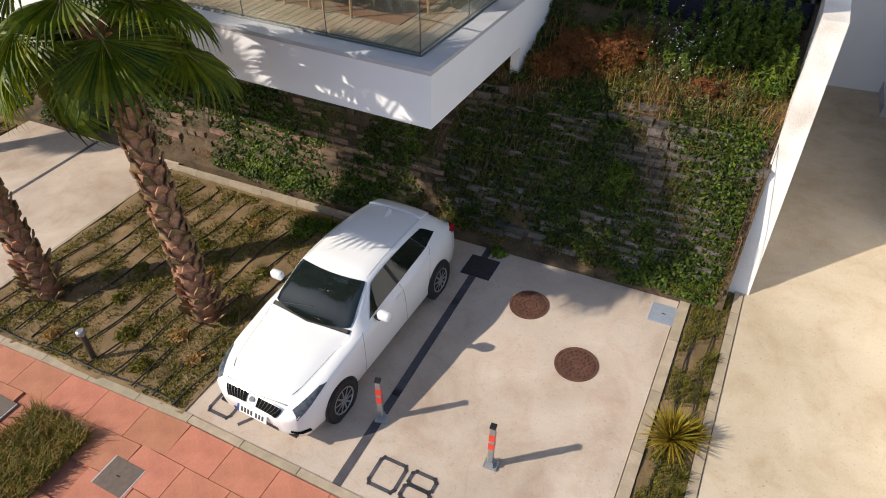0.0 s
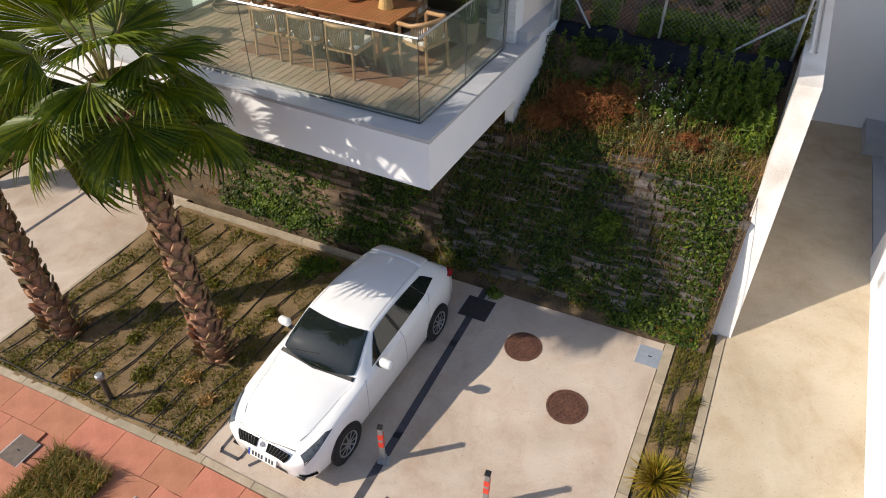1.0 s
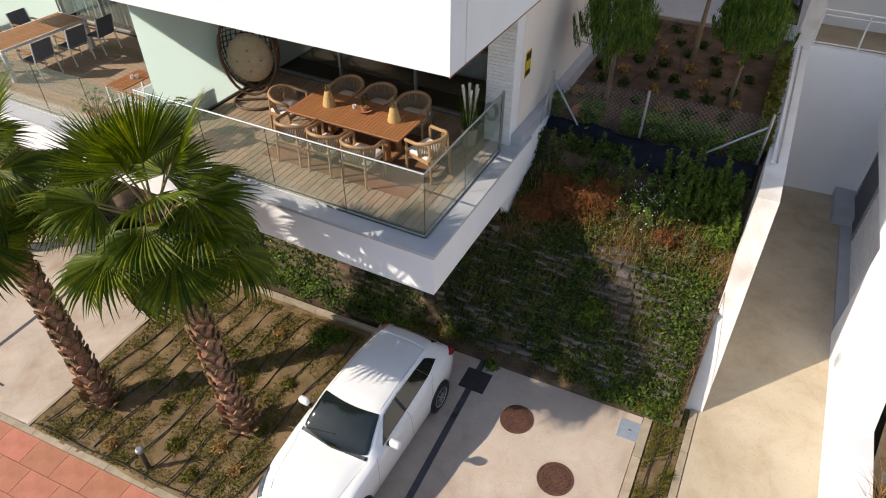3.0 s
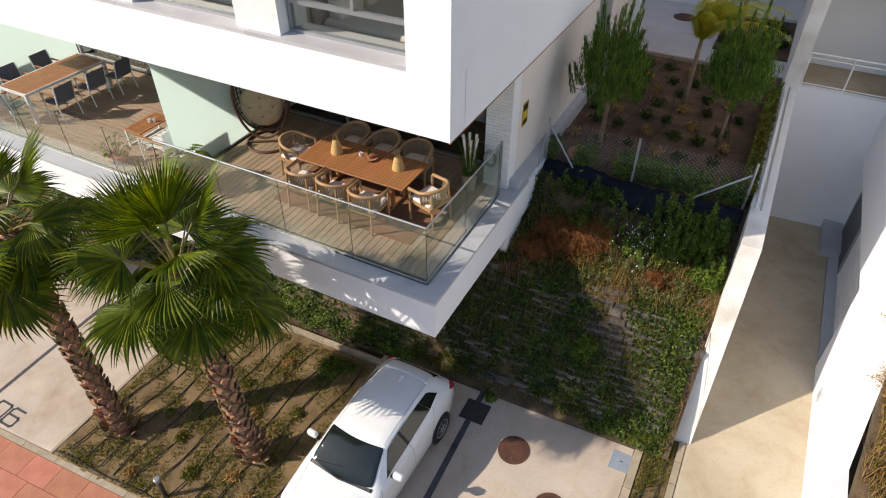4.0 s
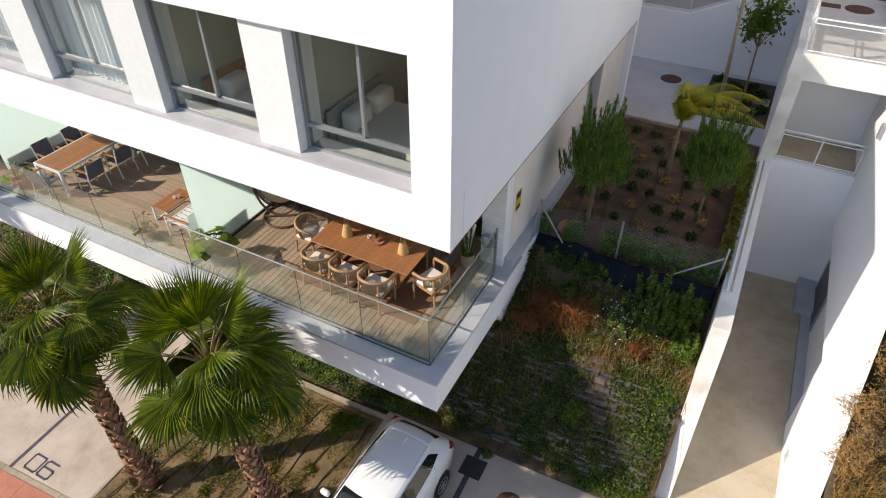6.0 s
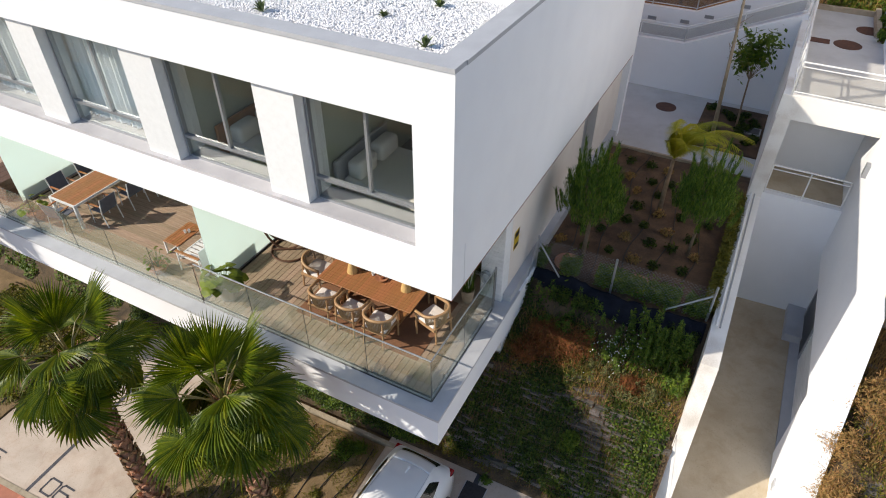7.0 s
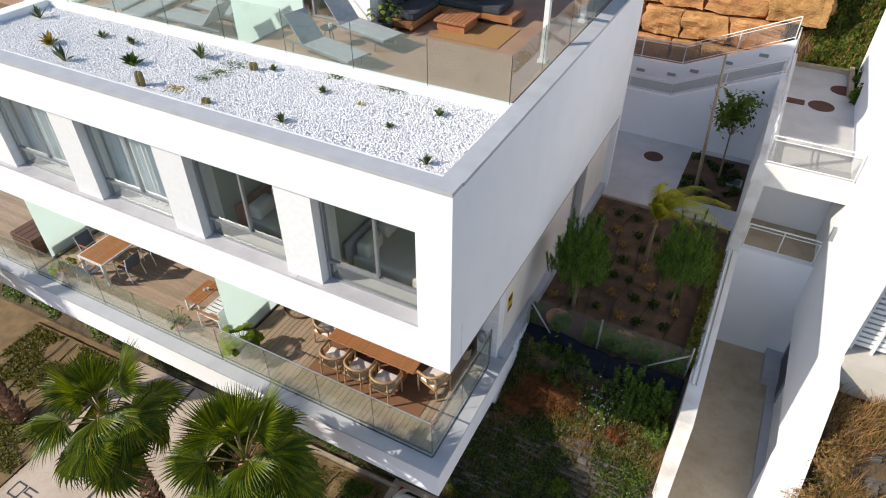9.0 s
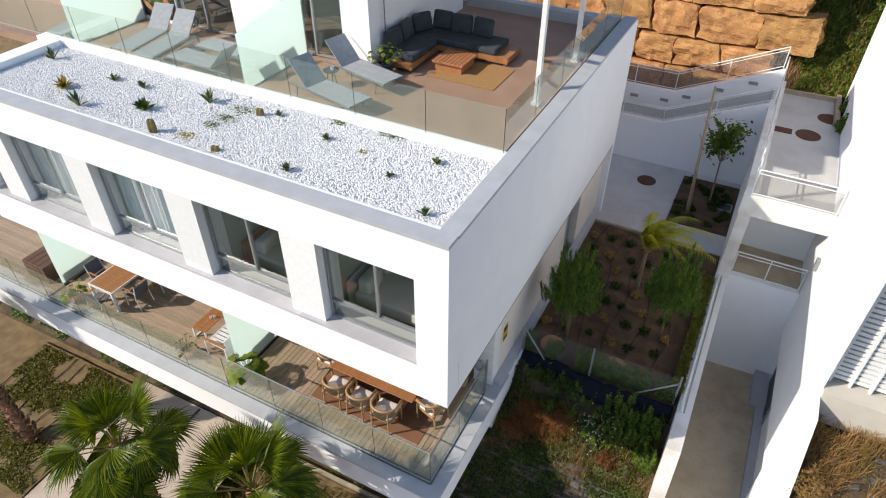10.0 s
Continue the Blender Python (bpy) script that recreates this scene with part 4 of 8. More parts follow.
FRONDS = [frond_mesh(1, 0.86, 0.98, 112, 0.35, 34), frond_mesh(2, 1.0, 0.94, 106, 0.45, 26), frond_mesh(3, 0.78, 1.02, 118, 0.3, 42), frond_mesh(4, 0.95, 0.92, 104, 0.6, 20), frond_mesh(5, 0.9, 1.05, 66, 0.15, 6), frond_mesh(6, 0.92, 1.0, 114, 0.35, 58), frond_mesh(7, 0.8, 1.06, 108, 0.45, 70)]


def palm(base, crown, seed, count=30, label=""):
    rnd = random.Random(seed)
    p = empty("palm_tree", Matrix.Translation(base), label or "fan palm with a shaggy trunk of old leaf bases", "palm tree", "palms in front of the house")
    top = Vector(crown) - Vector(base)
    axis = [Vector((top.x * (t ** 0.8), top.y * (t ** 0.8), top.z * t)) for t in (0, 0.1, 0.25, 0.45, 0.7, 0.9, 1.0)]
    part("trunk", tube(bmesh.new(), axis, 0.195, 14, 0.15), M_bark, p, smooth=True)
    # old leaf bases wound round the trunk
    bm = bmesh.new()
    H = top.length
    k = 0
    z = 0.02
    while z < 0.97:
        a = k * 2.4
        t = z
        c = Vector((top.x * t ** 0.8, top.y * t ** 0.8, top.z * t))
        r = 0.22 - 0.05 * t + (0.12 * (1 - t / 0.14) if t < 0.14 else 0)
        out = Vector((math.cos(a), math.sin(a), 0))
        side = Vector((-out.y, out.x, 0))
        w, h, j = rnd.uniform(0.07, 0.11), rnd.uniform(0.14, 0.24), rnd.uniform(0.02, 0.07) + (0.06 if t < 0.15 else 0)
        b0, b1 = c + out * (r - 0.04) - side * w, c + out * (r - 0.04) + side * w
        t0, t1 = c + out * (r + j) - side * w * 0.35 + Vector((0, 0, h)), c + out * (r + j) + side * w * 0.35 + Vector((0, 0, h * rnd.uniform(0.8, 1.1)))
        m0, m1 = c + out * (r + 0.025) - side * w + Vector((0, 0, h * 0.4)), c + out * (r + 0.025) + side * w + Vector((0, 0, h * 0.4))
        th = out * -0.03
        v = [bm.verts.new(q) for q in (b0, b1, m1, t1, t0, m0, b0 + th, b1 + th, m1 + th, t1 + th, t0 + th, m0 + th)]
        bm.faces.new((v[0], v[1], v[2], v[5]))
        bm.faces.new((v[5], v[2], v[3], v[4]))
        bm.faces.new((v[7], v[6], v[11], v[8]))
        bm.faces.new((v[8], v[11], v[10], v[9]))
        bm.faces.new((v[3], v[9], v[10], v[4]))
        bm.faces.new((v[1], v[7], v[8], v[2]))
        bm.faces.new((v[2], v[8], v[9], v[3]))
        bm.faces.new((v[6], v[0], v[5], v[11]))
        bm.faces.new((v[11], v[5], v[4], v[10]))
        k += 1
        z += 0.0068 if t > 0.14 else 0.0045
    tagged(part("old_leaf_base", bm, M_bark, p, "torn brown old leaf bases"), kind="stuff")
    # fibre round the heart
    bm = bmesh.new()
    for i in range(60):
        a, l = rnd.uniform(0, 6.3), rnd.uniform(0.15, 0.4)
        o = top + Vector((math.cos(a) * 0.13, math.sin(a) * 0.13, rnd.uniform(-0.25, 0.15)))
        tube(bm, [o, o + Vector((math.cos(a) * l * 0.5, math.sin(a) * l * 0.5, rnd.uniform(0.0, 0.3)))], 0.012, 3, 0.004)
    tagged(part("fibre", bm, M_thatch, p), kind="stuff")
    for i in range(count):
        f = i / (count - 1)
        az = i * 2.39996 + rnd.uniform(-0.25, 0.25)
        el = 84 - 112 * f ** 0.9 + rnd.uniform(-9, 9)
        me, st = FRONDS[4] if f < 0.2 else FRONDS[5 + i % 2] if f > 0.62 and i % 3 else FRONDS[i % 4]
        rot = Euler((0, 0, az)).to_matrix().to_4x4() @ Euler((0, -radians(el), 0)).to_matrix().to_4x4() @ Euler((rnd.uniform(-0.35, 0.35), 0, 0)).to_matrix().to_4x4()
        sc = rnd.uniform(0.88, 1.12)
        m = Matrix.Translation(top + Vector((0, 0, 0.1 - 0.3 * f))) @ rot @ Matrix.Scale(sc, 4)
        s = part("stalk", st, None, p, at=m)
        part("frond", me, None, p, at=m)
    return p


palm((-7.2, 6.02, ground_z(-7.2, 6.02) - 0.03), (-7.42, 5.92, 4.92), 11, 26)
palm((-10.2, 5.25, ground_z(-10.2, 5.25) - 0.03), (-10.9, 5.36, 4.87), 12, 20)

# ---- foliage helpers ----
M_leaf = leafy(mat("ivy_leaf", (0.060, 0.095, 0.010), (0.016, 0.032, 0.004), 0.5, 5, 40, 0.0, island=0.65))
M_weed = leafy(mat("weed_leaf", (0.17, 0.155, 0.022), (0.075, 0.078, 0.012), 0.55, 5, 40, 0.0, island=0.4))
M_bright = leafy(mat("bright_shrub_leaf", (0.125, 0.180, 0.018), (0.038, 0.078, 0.009), 0.5, 5, 40, 0.0, island=0.4))
M_dryred = leafy(mat("dry_red_brush", (0.26, 0.11, 0.036), (0.13, 0.055, 0.02), 0.85, 6, 40, 0.0, island=0.4))
M_dry = leafy(mat("dry_straw_grass", (0.42, 0.27, 0.105), (0.25, 0.15, 0.055), 0.8, 5, 40, 0.0, island=0.35))
M_pine = leafy(mat("pine_needle", (0.135, 0.225, 0.03), (0.052, 0.105, 0.014), 0.5, 4, 40, 0.0, island=0.65))
M_twig = mat("brown_twig", (0.15, 0.10, 0.06), (0.09, 0.06, 0.035), 0.9, 8, 50, 0.2)
M_trunk = mat("pale_bark", (0.30, 0.21, 0.13), (0.18, 0.12, 0.075), 0.9, 8, 50, 0.5)
M_yucca = leafy(mat("yellow_green_yucca", (0.42, 0.31, 0.03), (0.24, 0.19, 0.025), 0.5, 6, 40, 0.0, island=0.35))
M_agave = mat("agave_leaf", (0.13, 0.17, 0.05), (0.08, 0.11, 0.035), 0.5, 6, 40, 0.05, island=0.25)
M_greyleaf = leafy(mat("grey_green_leaf", (0.20, 0.21, 0.085), (0.11, 0.12, 0.045), 0.7, 6, 40, 0, island=0.4))
RNG = np.random.RandomState(7)


def leaf_mesh(name, centres, outward, size, material, long=1.5, up=0.35, jitter=0.9):
    """Many small bent leaves, one island each."""
    c = np.asarray(centres, float)
    k = len(c)
    n = np.asarray(outward, float) + RNG.normal(0, jitter, (k, 3))
    n[:, 2] += up
    n /= np.linalg.norm(n, axis=1)[:, None] + 1e-9
    t = np.cross(n, RNG.normal(0, 1, (k, 3)))
    t /= np.linalg.norm(t, axis=1)[:, None] + 1e-9
    b = np.cross(n, t)
    s = (np.asarray(size) * RNG.uniform(0.6, 1.4, k))[:, None]
    a = s * long
    v = np.stack([c - t * a, c + b * s * 0.55 - n * s * 0.15, c + t * a - n * s * 0.3, c - b * s * 0.55 - n * s * 0.15], 1).reshape(-1, 3)
    f = [(4 * i, 4 * i + 1, 4 * i + 2, 4 * i + 3) for i in range(k)]
    me = bpy.data.meshes.new(name)
    me.from_pydata(v.tolist(), [], f)
    me.materials.append(material)
    return me


def blade_mesh(name, roots, heights, lean, width, material):
    """Grass blades: slim bent triangles."""
    r = np.asarray(roots, float)
    k = len(r)
    h = np.asarray(heights) * RNG.uniform(0.5, 1.2, k)
    a = RNG.uniform(0, 2 * np.pi, k)
    d = np.stack([np.cos(a), np.sin(a), np.zeros(k)], 1)
    sd = np.stack([-np.sin(a), np.cos(a), np.zeros(k)], 1) * (width * RNG.uniform(0.6, 1.3, k))[:, None]
    ln = (lean * h * RNG.uniform(0.2, 1.2, k))[:, None]
    up = np.zeros((k, 3))
    up[:, 2] = 1
    mid = r + up * (h * 0.6)[:, None] + d * ln * 0.35
    tip = r + up * (h * 0.95)[:, None] + d * ln
    v = np.stack([r - sd, r + sd, mid + sd * 0.7, mid - sd * 0.7, tip], 1).reshape(-1, 3)
    f = []
    for i in range(k):
        f += [(5 * i, 5 * i + 1, 5 * i + 2, 5 * i + 3), (5 * i + 3, 5 * i + 2, 5 * i + 4)]
    me = bpy.data.meshes.new(name)
    me.from_pydata(v.tolist(), [], f)
    me.materials.append(material)
    return me


def stuff(name, me, label, category):
    return tagged(new(name, me), label, category, kind="stuff")


# ivy and weeds over the slope
def hill_points(count, x0, x1, y0, y1, keep):
    pts, tries = [], 0
    while len(pts) < count and tries < count * 12:
        tries += 1
        x, y = RNG.uniform(x0, x1), RNG.uniform(y0, y1)
        if RNG.rand() < keep(x, y):
            pts.append((x, y, hill_z(x, y) + RNG.uniform(0.01, 0.12)))
    return np.array(pts)


def ivy_mask(x, y):
    m = noise.noise((x * 0.9, y * 0.9, 5)) + 0.5 * noise.noise((x * 2.6, y * 2.6, 2))
    m += 0.12 * (1 - abs(y - 10.2) / 1.2)
    if x > -2.6:
        m += 0.10
    return max(0.015, min(1.0, 0.30 + 2.6 * m))


def ivy_clumps(count, x0, x1, y0, y1, leaves, seed):
    """Cushions of ivy that stand off the wall, thick in the middle and thin at the rim, with hanging ends."""
    rnd = np.random.RandomState(seed)
    pts, tries, made = [], 0, 0
    while made < count and tries < count * 30:
        tries += 1
        x, y = rnd.uniform(x0, x1), rnd.uniform(y0, y1)
        if rnd.rand() > ivy_mask(x, y):
            continue
        made += 1
        r, lift = rnd.uniform(0.12, 0.38), rnd.uniform(0.05, 0.20)
        k = int(leaves * (r / 0.25) ** 2)
        a, q = rnd.uniform(0, 6.283, k), np.sqrt(rnd.uniform(0, 1, k))
        px, py = x + np.cos(a) * q * r * 1.25, y + np.sin(a) * q * r * 0.75
        h = lift * (1 - q * q) * rnd.uniform(0.3, 1.0, k)
        for i in range(k):
            if px[i] < 0.22:
                pts.append((px[i], py[i] - 0.8 * h[i], hill_z(px[i], py[i]) + 0.02 + 0.6 * h[i]))
    return np.array(pts)


P = ivy_clumps(230, -5.4, 0.25, 9.6, 11.3, 165, 3)
stuff("ivy", leaf_mesh("ivy", P, np.tile((0, -0.9, 0.6), (len(P), 1)), 0.034, M_leaf, 0.95, jitter=0.6), "dark green ivy in cushions over the stone wall", "ivy")
P = ivy_clumps(60, -5.4, 0.25, 11.2, 12.6, 120, 4)
stuff("ivy", leaf_mesh("ivy_top", P, np.tile((0, -0.6, 0.8), (len(P), 1)), 0.03, M_leaf, 1.1, jitter=0.6), "green creepers on the upper slope", "ivy")
P = ivy_clumps(120, -27, -13, 9.5, 11.1, 70, 8)
stuff("ivy", leaf_mesh("ivy_far", P, np.tile((0, -0.9, 0.5), (len(P), 1)), 0.05, M_bright, 1.2, jitter=0.6), "green creepers under the far balcony", "ivy")
P = ivy_clumps(330, -18, -5.4, 9.55, 11.1, 120, 5)
stuff("ivy", leaf_mesh("ivy_left", P, np.tile((0, -0.9, 0.5), (len(P), 1)), 0.036, M_leaf, 0.95, jitter=0.6), "dark green ivy under the balcony", "ivy")
P = ivy_clumps(110, -10.5, -4.8, 9.55, 10.9, 90, 9)
stuff("ivy", leaf_mesh("ivy_sunny", P, np.tile((0, -0.9, 0.6), (len(P), 1)), 0.032, M_bright, 1.0, jitter=0.6), "sunlit green ivy on the brown stone courses", "ivy")
P = ivy_clumps(45, -1.4, 0.2, 9.6, 11.2, 80, 6)
stuff("ivy", leaf_mesh("ivy_light", P, np.tile((0, -0.9, 0.6), (len(P), 1)), 0.030, M_bright, 1.1, jitter=0.6), "lighter green ivy beside the boundary wall", "ivy")
P = hill_points(9000, -5.5, 0.3, 9.5, 12.4, lambda x, y: max(0.04, 0.1 + 1.3 * noise.noise((x * 1.3 + 3, y * 1.6, 44))))
stuff("slope_herbs", leaf_mesh("slope_herbs", P, np.tile((0, -0.6, 0.6), (len(P), 1)), 0.018, M_weed, 2.0), "low olive herbs between the ivy", "weeds")
bm = bmesh.new()
for i in range(80):
    x, y = random.uniform(-5.2, 0.2), random.uniform(10.0, 11.3)
    run, pts = random.uniform(-0.5, 0.5), []
    for k in range(5):
        xx, yy = min(0.3, x + run * k / 4 + 0.04 * math.sin(k * 2 + i)), y - 0.11 * k
        pts.append((xx, yy - 0.03, hill_z(xx, yy) + 0.07 + 0.03 * math.sin(k * 1.7 + i)))
    tube(bm, pts, 0.006, 4, 0.003)
tagged(part("vine", bm, mat("dry_vine", (0.26, 0.17, 0.09), (0.14, 0.09, 0.05), 0.9, 10, 60, 0.2)), "thin dry vines hanging over the wall", "vines", kind="stuff")
P = hill_points(2600, -5, 0.3, 9.5, 12.5, lambda x, y: 0.2 + 0.8 * max(0, noise.noise((x * 1.4, y * 1.4, 9))))
stuff("slope_weeds", blade_mesh("slope_weeds", P, np.full(len(P), 0.17), 1.0, 0.005, M_weed), "tall green weeds on the slope", "weeds")
P = hill_points(1800, -4.5, 0.3, 10.9, 12.4, lambda x, y: 0.1 + 0.9 * max(0, noise.noise((x * 1.1 + 4, y * 1.4, 19))))
stuff("slope_straw", blade_mesh("slope_straw", P, np.full(len(P), 0.25), 1.0, 0.004, M_dry), "dry straw between the weeds", "dry grass")

P = hill_points(14000, -12, 0.3, 9.5, 12.4, lambda x, y: max(0.05, 0.3 + noise.noise((x * 1.6, y * 1.6, 29))))
stuff("dead_leaves", leaf_mesh("dead_leaves", P, np.tile((0, -0.6, 0.6), (len(P), 1)), 0.014, M_dryred), "brown dead leaves and twigs on the slope", "leaf litter")

# dry wall of stone blocks in courses, held by a net
def wall_y(x, z):
    y = 9.5
    while hill_z(x, y) < z and y < 11.6:
        y += 0.02
    return y


def block_mesh(w, seed):
    rnd = random.Random(seed)
    bm = boxes((0, w, -0.06, 0.22, 0, 0.112))
    for v in bm.verts:
        v.co += Vector([rnd.uniform(-0.024, 0.024) for _ in range(3)])
    return solid("stone_block", bm, M_block)


BLOCKS = [(w, block_mesh(w - 0.02, i)) for i, w in enumerate((0.20, 0.26, 0.31, 0.36, 0.42, 0.24))]
stone_wall = empty("stone_wall", None, "sloping dry wall of grey stone blocks in courses", "wall", kind="structure")
rnd = random.Random(5)
for c in range(19):
    x = -4.85 + rnd.uniform(0, 0.2)
    while x < 0.0:
        w, me = rnd.choice(BLOCKS)
        z = ground_z(x, 9.3) + 0.16 + 0.128 * c
        if rnd.random() < 0.74:
            part("stone_block", me, None, stone_wall, at=Matrix.Translation((x, wall_y(x + w / 2, z + 0.1) - 0.03 + rnd.uniform(-0.03, 0.02), z)) @ Euler((rnd.uniform(-0.06, 0.06), rnd.uniform(-0.03, 0.03), rnd.uniform(-0.05, 0.05))).to_matrix().to_4x4())
        x += w
bm = bmesh.new()
for c in range(17):
    x = -13.0
    while x < -4.9:
        w = rnd.uniform(0.2, 0.42)
        z = ground_z(x, 9.3) + 0.16 + 0.128 * c
        if rnd.random() < 0.62:
            y = wall_y(x + w / 2, z + 0.1) - 0.03 + rnd.uniform(-0.03, 0.02)
            box(bm, x, x + w - 0.02, y - 0.06, y + 0.2, z, z + 0.112 + rnd.uniform(-0.02, 0.01))
        x += w
tagged(part("stone_courses", bm, mat("brown_stone_block", (0.24, 0.165, 0.105), (0.09, 0.06, 0.04), 0.9, 6, 50, 0.8, island=0.45, dist=0.02)), "brown stone courses under the balcony", "stone wall", kind="stuff")
bm = bmesh.new()
for i in range(46):
    x = -4.6 + i * 0.11
    tube(bm, [(x, yy - 0.08, hill_z(x, yy) + 0.06) for yy in (9.9, 10.3, 10.7, 11.1, 11.4)], 0.005, 3)
for yy in (9.95, 10.15, 10.35, 10.55, 10.75, 10.95, 11.15):
    tube(bm, [(-4.6 + 0.25 * k, yy, hill_z(-4.6 + 0.25 * k, yy) + 0.14) for k in range(20)], 0.005, 3)
tagged(part("slope_net", bm, mat("rusty_wire", (0.16, 0.07, 0.04), (0.10, 0.05, 0.03), 0.8, 10, 60, 0.1)), "rusty wire net over the slope", "wire net", kind="stuff")

# black weed fabric below the fence
bm = bmesh.new()
g = []
for j in range(9):
    row = []
    for i in range(61):
        x, t = -4.1 + 4.35 * i / 60, j / 8
        y = 12.68 + 0.44 * t + 0.08 * math.sin(x * 1.3) + 0.03 * noise.noise((x * 4, t * 3, 7))
        row.append(bm.verts.new((x, y, 3.72 + 0.40 * t ** 0.7 + 0.09 * noise.noise((x * 3.5, y * 6, 1)) + 0.04 * noise.noise((x * 9, y * 9, 3)))))
    g.append(row)
for j in range(8):
    for i in range(60):
        bm.faces.new((g[j][i], g[j][i + 1], g[j + 1][i + 1], g[j + 1][i]))
wf = tagged(part("weed_fabric", bm, mat("black_weed_fabric", (0.014, 0.016, 0.027), (0.006, 0.007, 0.012), 0.75, 5, 50, 0.9, spec=0.15), smooth=True), "creased black weed fabric under the fence", "fabric")
sm = wf.modifiers.new("thick", "SOLIDIFY")
sm.thickness = 0.02


P = np.array([(x, 12.62 + RNG.uniform(-0.1, 0.3), 3.72 + RNG.uniform(0, 0.3)) for x in RNG.uniform(-4.0, 0.2, 6000) if noise.noise((x * 1.8, 3, 6)) > 0.0])
stuff("fabric_creeper", leaf_mesh("fabric_creeper", P, np.tile((0, -0.7, 0.6), (len(P), 1)), 0.026, M_leaf, 1.4), "green creeper trailing over the weed fabric", "creeper")


def shrub(name, x, y, z, rx, rz, count, size, material, label, category="shrub", long=1.6, shoots=0):
    pts = RNG.normal(0, 1, (count, 3))
    pts /= np.linalg.norm(pts, axis=1)[:, None]
    d = pts.copy()
    pts *= (RNG.uniform(0.25, 1.0, count) ** 0.5)[:, None]
    lump = np.array([1 + 0.75 * noise.noise((q[0] * 2.6 + x * 3, q[1] * 2.6 + y * 3, q[2] * 2.6)) for q in d])[:, None]
    pts = pts * lump * np.array([rx, rx, rz]) + np.array([x, y, z + rz * 0.8])
    top = empty(name, Matrix.Translation((x, y, z)), label, category)
    inv = -np.array([x, y, z])
    new_ob = new("foliage", leaf_mesh("foliage", pts + inv, d, size, material, long))
    new_ob.parent = top
    tagged(new_ob, kind="stuff")
    bm = bmesh.new()
    for k in range(7):
        a = k * 0.9
        tube(bm, [(0, 0, -0.1), (math.cos(a) * rx * 0.3, math.sin(a) * rx * 0.3, rz * 0.6), (math.cos(a) * rx * 0.7, math.sin(a) * rx * 0.7, rz * 1.3)], 0.012, 4, 0.004)
    part("stem", bm, M_twig, top)
    return top


for x, y, r, h in ((-3.4, 11.45, 0.38, 0.22), (-2.9, 11.75, 0.4, 0.26), (-2.35, 11.9, 0.45, 0.35), (-3.2, 12.0, 0.35, 0.2), (-0.9, 11.55, 0.25, 0.16)):
    shrub("dry_bush", x, y, hill_z(x, y), r * 1.15, h, 4600, 0.011, M_dryred, "dry reddish-brown brush on the slope", long=2.4)
def stalk_clump(name, x, y, r, h, stalks, material, label, size=0.024, seed=0):
    """Upright leafy stalks standing close together, slim leaves round each stalk."""
    rnd = np.random.RandomState(seed)
    z = hill_z(x, y)
    top = empty(name, Matrix.Translation((x, y, z)), label, "weeds")
    pts, out = [], []
    bm = bmesh.new()
    for k in range(stalks):
        a, q = rnd.uniform(0, 6.283), math.sqrt(rnd.uniform(0, 1)) * r
        bx, by = math.cos(a) * q, math.sin(a) * q
        bz = hill_z(x + bx, y + by) - z
        H = h * rnd.uniform(0.6, 1.1)
        lx, ly = rnd.normal(0, 0.10, 2)
        tube(bm, [(bx, by, bz - 0.05), (bx + lx * H, by + ly * H, bz + H)], 0.006, 3, 0.002)
        n = int(H * 110)
        for i in range(n):
            t = 0.12 + 0.9 * i / n
            b = rnd.uniform(0, 6.283)
            w = 0.085 * (1.08 - t) ** 0.6
            pts.append((bx + lx * H * t + math.cos(b) * w, by + ly * H * t + math.sin(b) * w, bz + H * t + 0.03))
            out.append((math.cos(b), math.sin(b), 0.5))
    part("stalk", bm, M_twig, top)
    ob = new("foliage", leaf_mesh("foliage", np.array(pts), np.array(out), size, material, 2.0, 0.4, 0.5))
    ob.parent = top
    tagged(ob, kind="stuff")
    return top


for i, (x, y, r, h, n) in enumerate(((-1.75, 12.15, 0.40, 0.55, 20), (-1.2, 12.0, 0.36, 0.5, 18), (-0.55, 12.2, 0.42, 0.75, 26), (-0.15, 12.3, 0.30, 0.8, 20), (0.08, 11.75, 0.18, 0.85, 13), (-0.9, 12.4, 0.40, 0.7, 24), (-0.12, 11.85, 0.2, 0.6, 10), (-2.5, 12.35, 0.5, 0.4, 16), (-3.3, 12.35, 0.5, 0.35, 14))):
    stalk_clump("tall_weeds", x, y, r, h, n, M_bright, "upright leafy green weeds on the slope", seed=40 + i)
for i, (x, y, r, h, n) in enumerate(((-1.5, 11.72, 0.35, 0.42, 18), (-1.15, 11.4, 0.35, 0.32, 16), (-0.7, 11.4, 0.3, 0.3, 14), (-2.0, 11.45, 0.3, 0.25, 10), (-0.35, 11.45, 0.25, 0.3, 10))):
    stalk_clump("grey_weeds", x, y, r, h, n, M_greyleaf, "pale grey-green feathery weeds on the slope", 0.014, 60 + i)
P = np.array([(x, y, hill_z(x, y) + RNG.uniform(0.3, 0.75)) for x, y in zip(RNG.normal(-1.4, 0.3, 130), RNG.normal(11.95, 0.22, 130))])
stuff("white_flowers", leaf_mesh("white_flowers", P, np.tile((0, 0, 1.0), (len(P), 1)), 0.02, mat("white_petal", (0.7, 0.7, 0.66), (0.6, 0.6, 0.55), 0.7, 5, 50, 0), 1.0), "small white flowers over the bush", "flowers")
shrub("fern_clump", -1.75, 10.35, hill_z(-1.75, 10.3) - 0.05, 0.22, 0.32, 2200, 0.016, M_bright, "bright green fern growing from the slope", long=2.4)
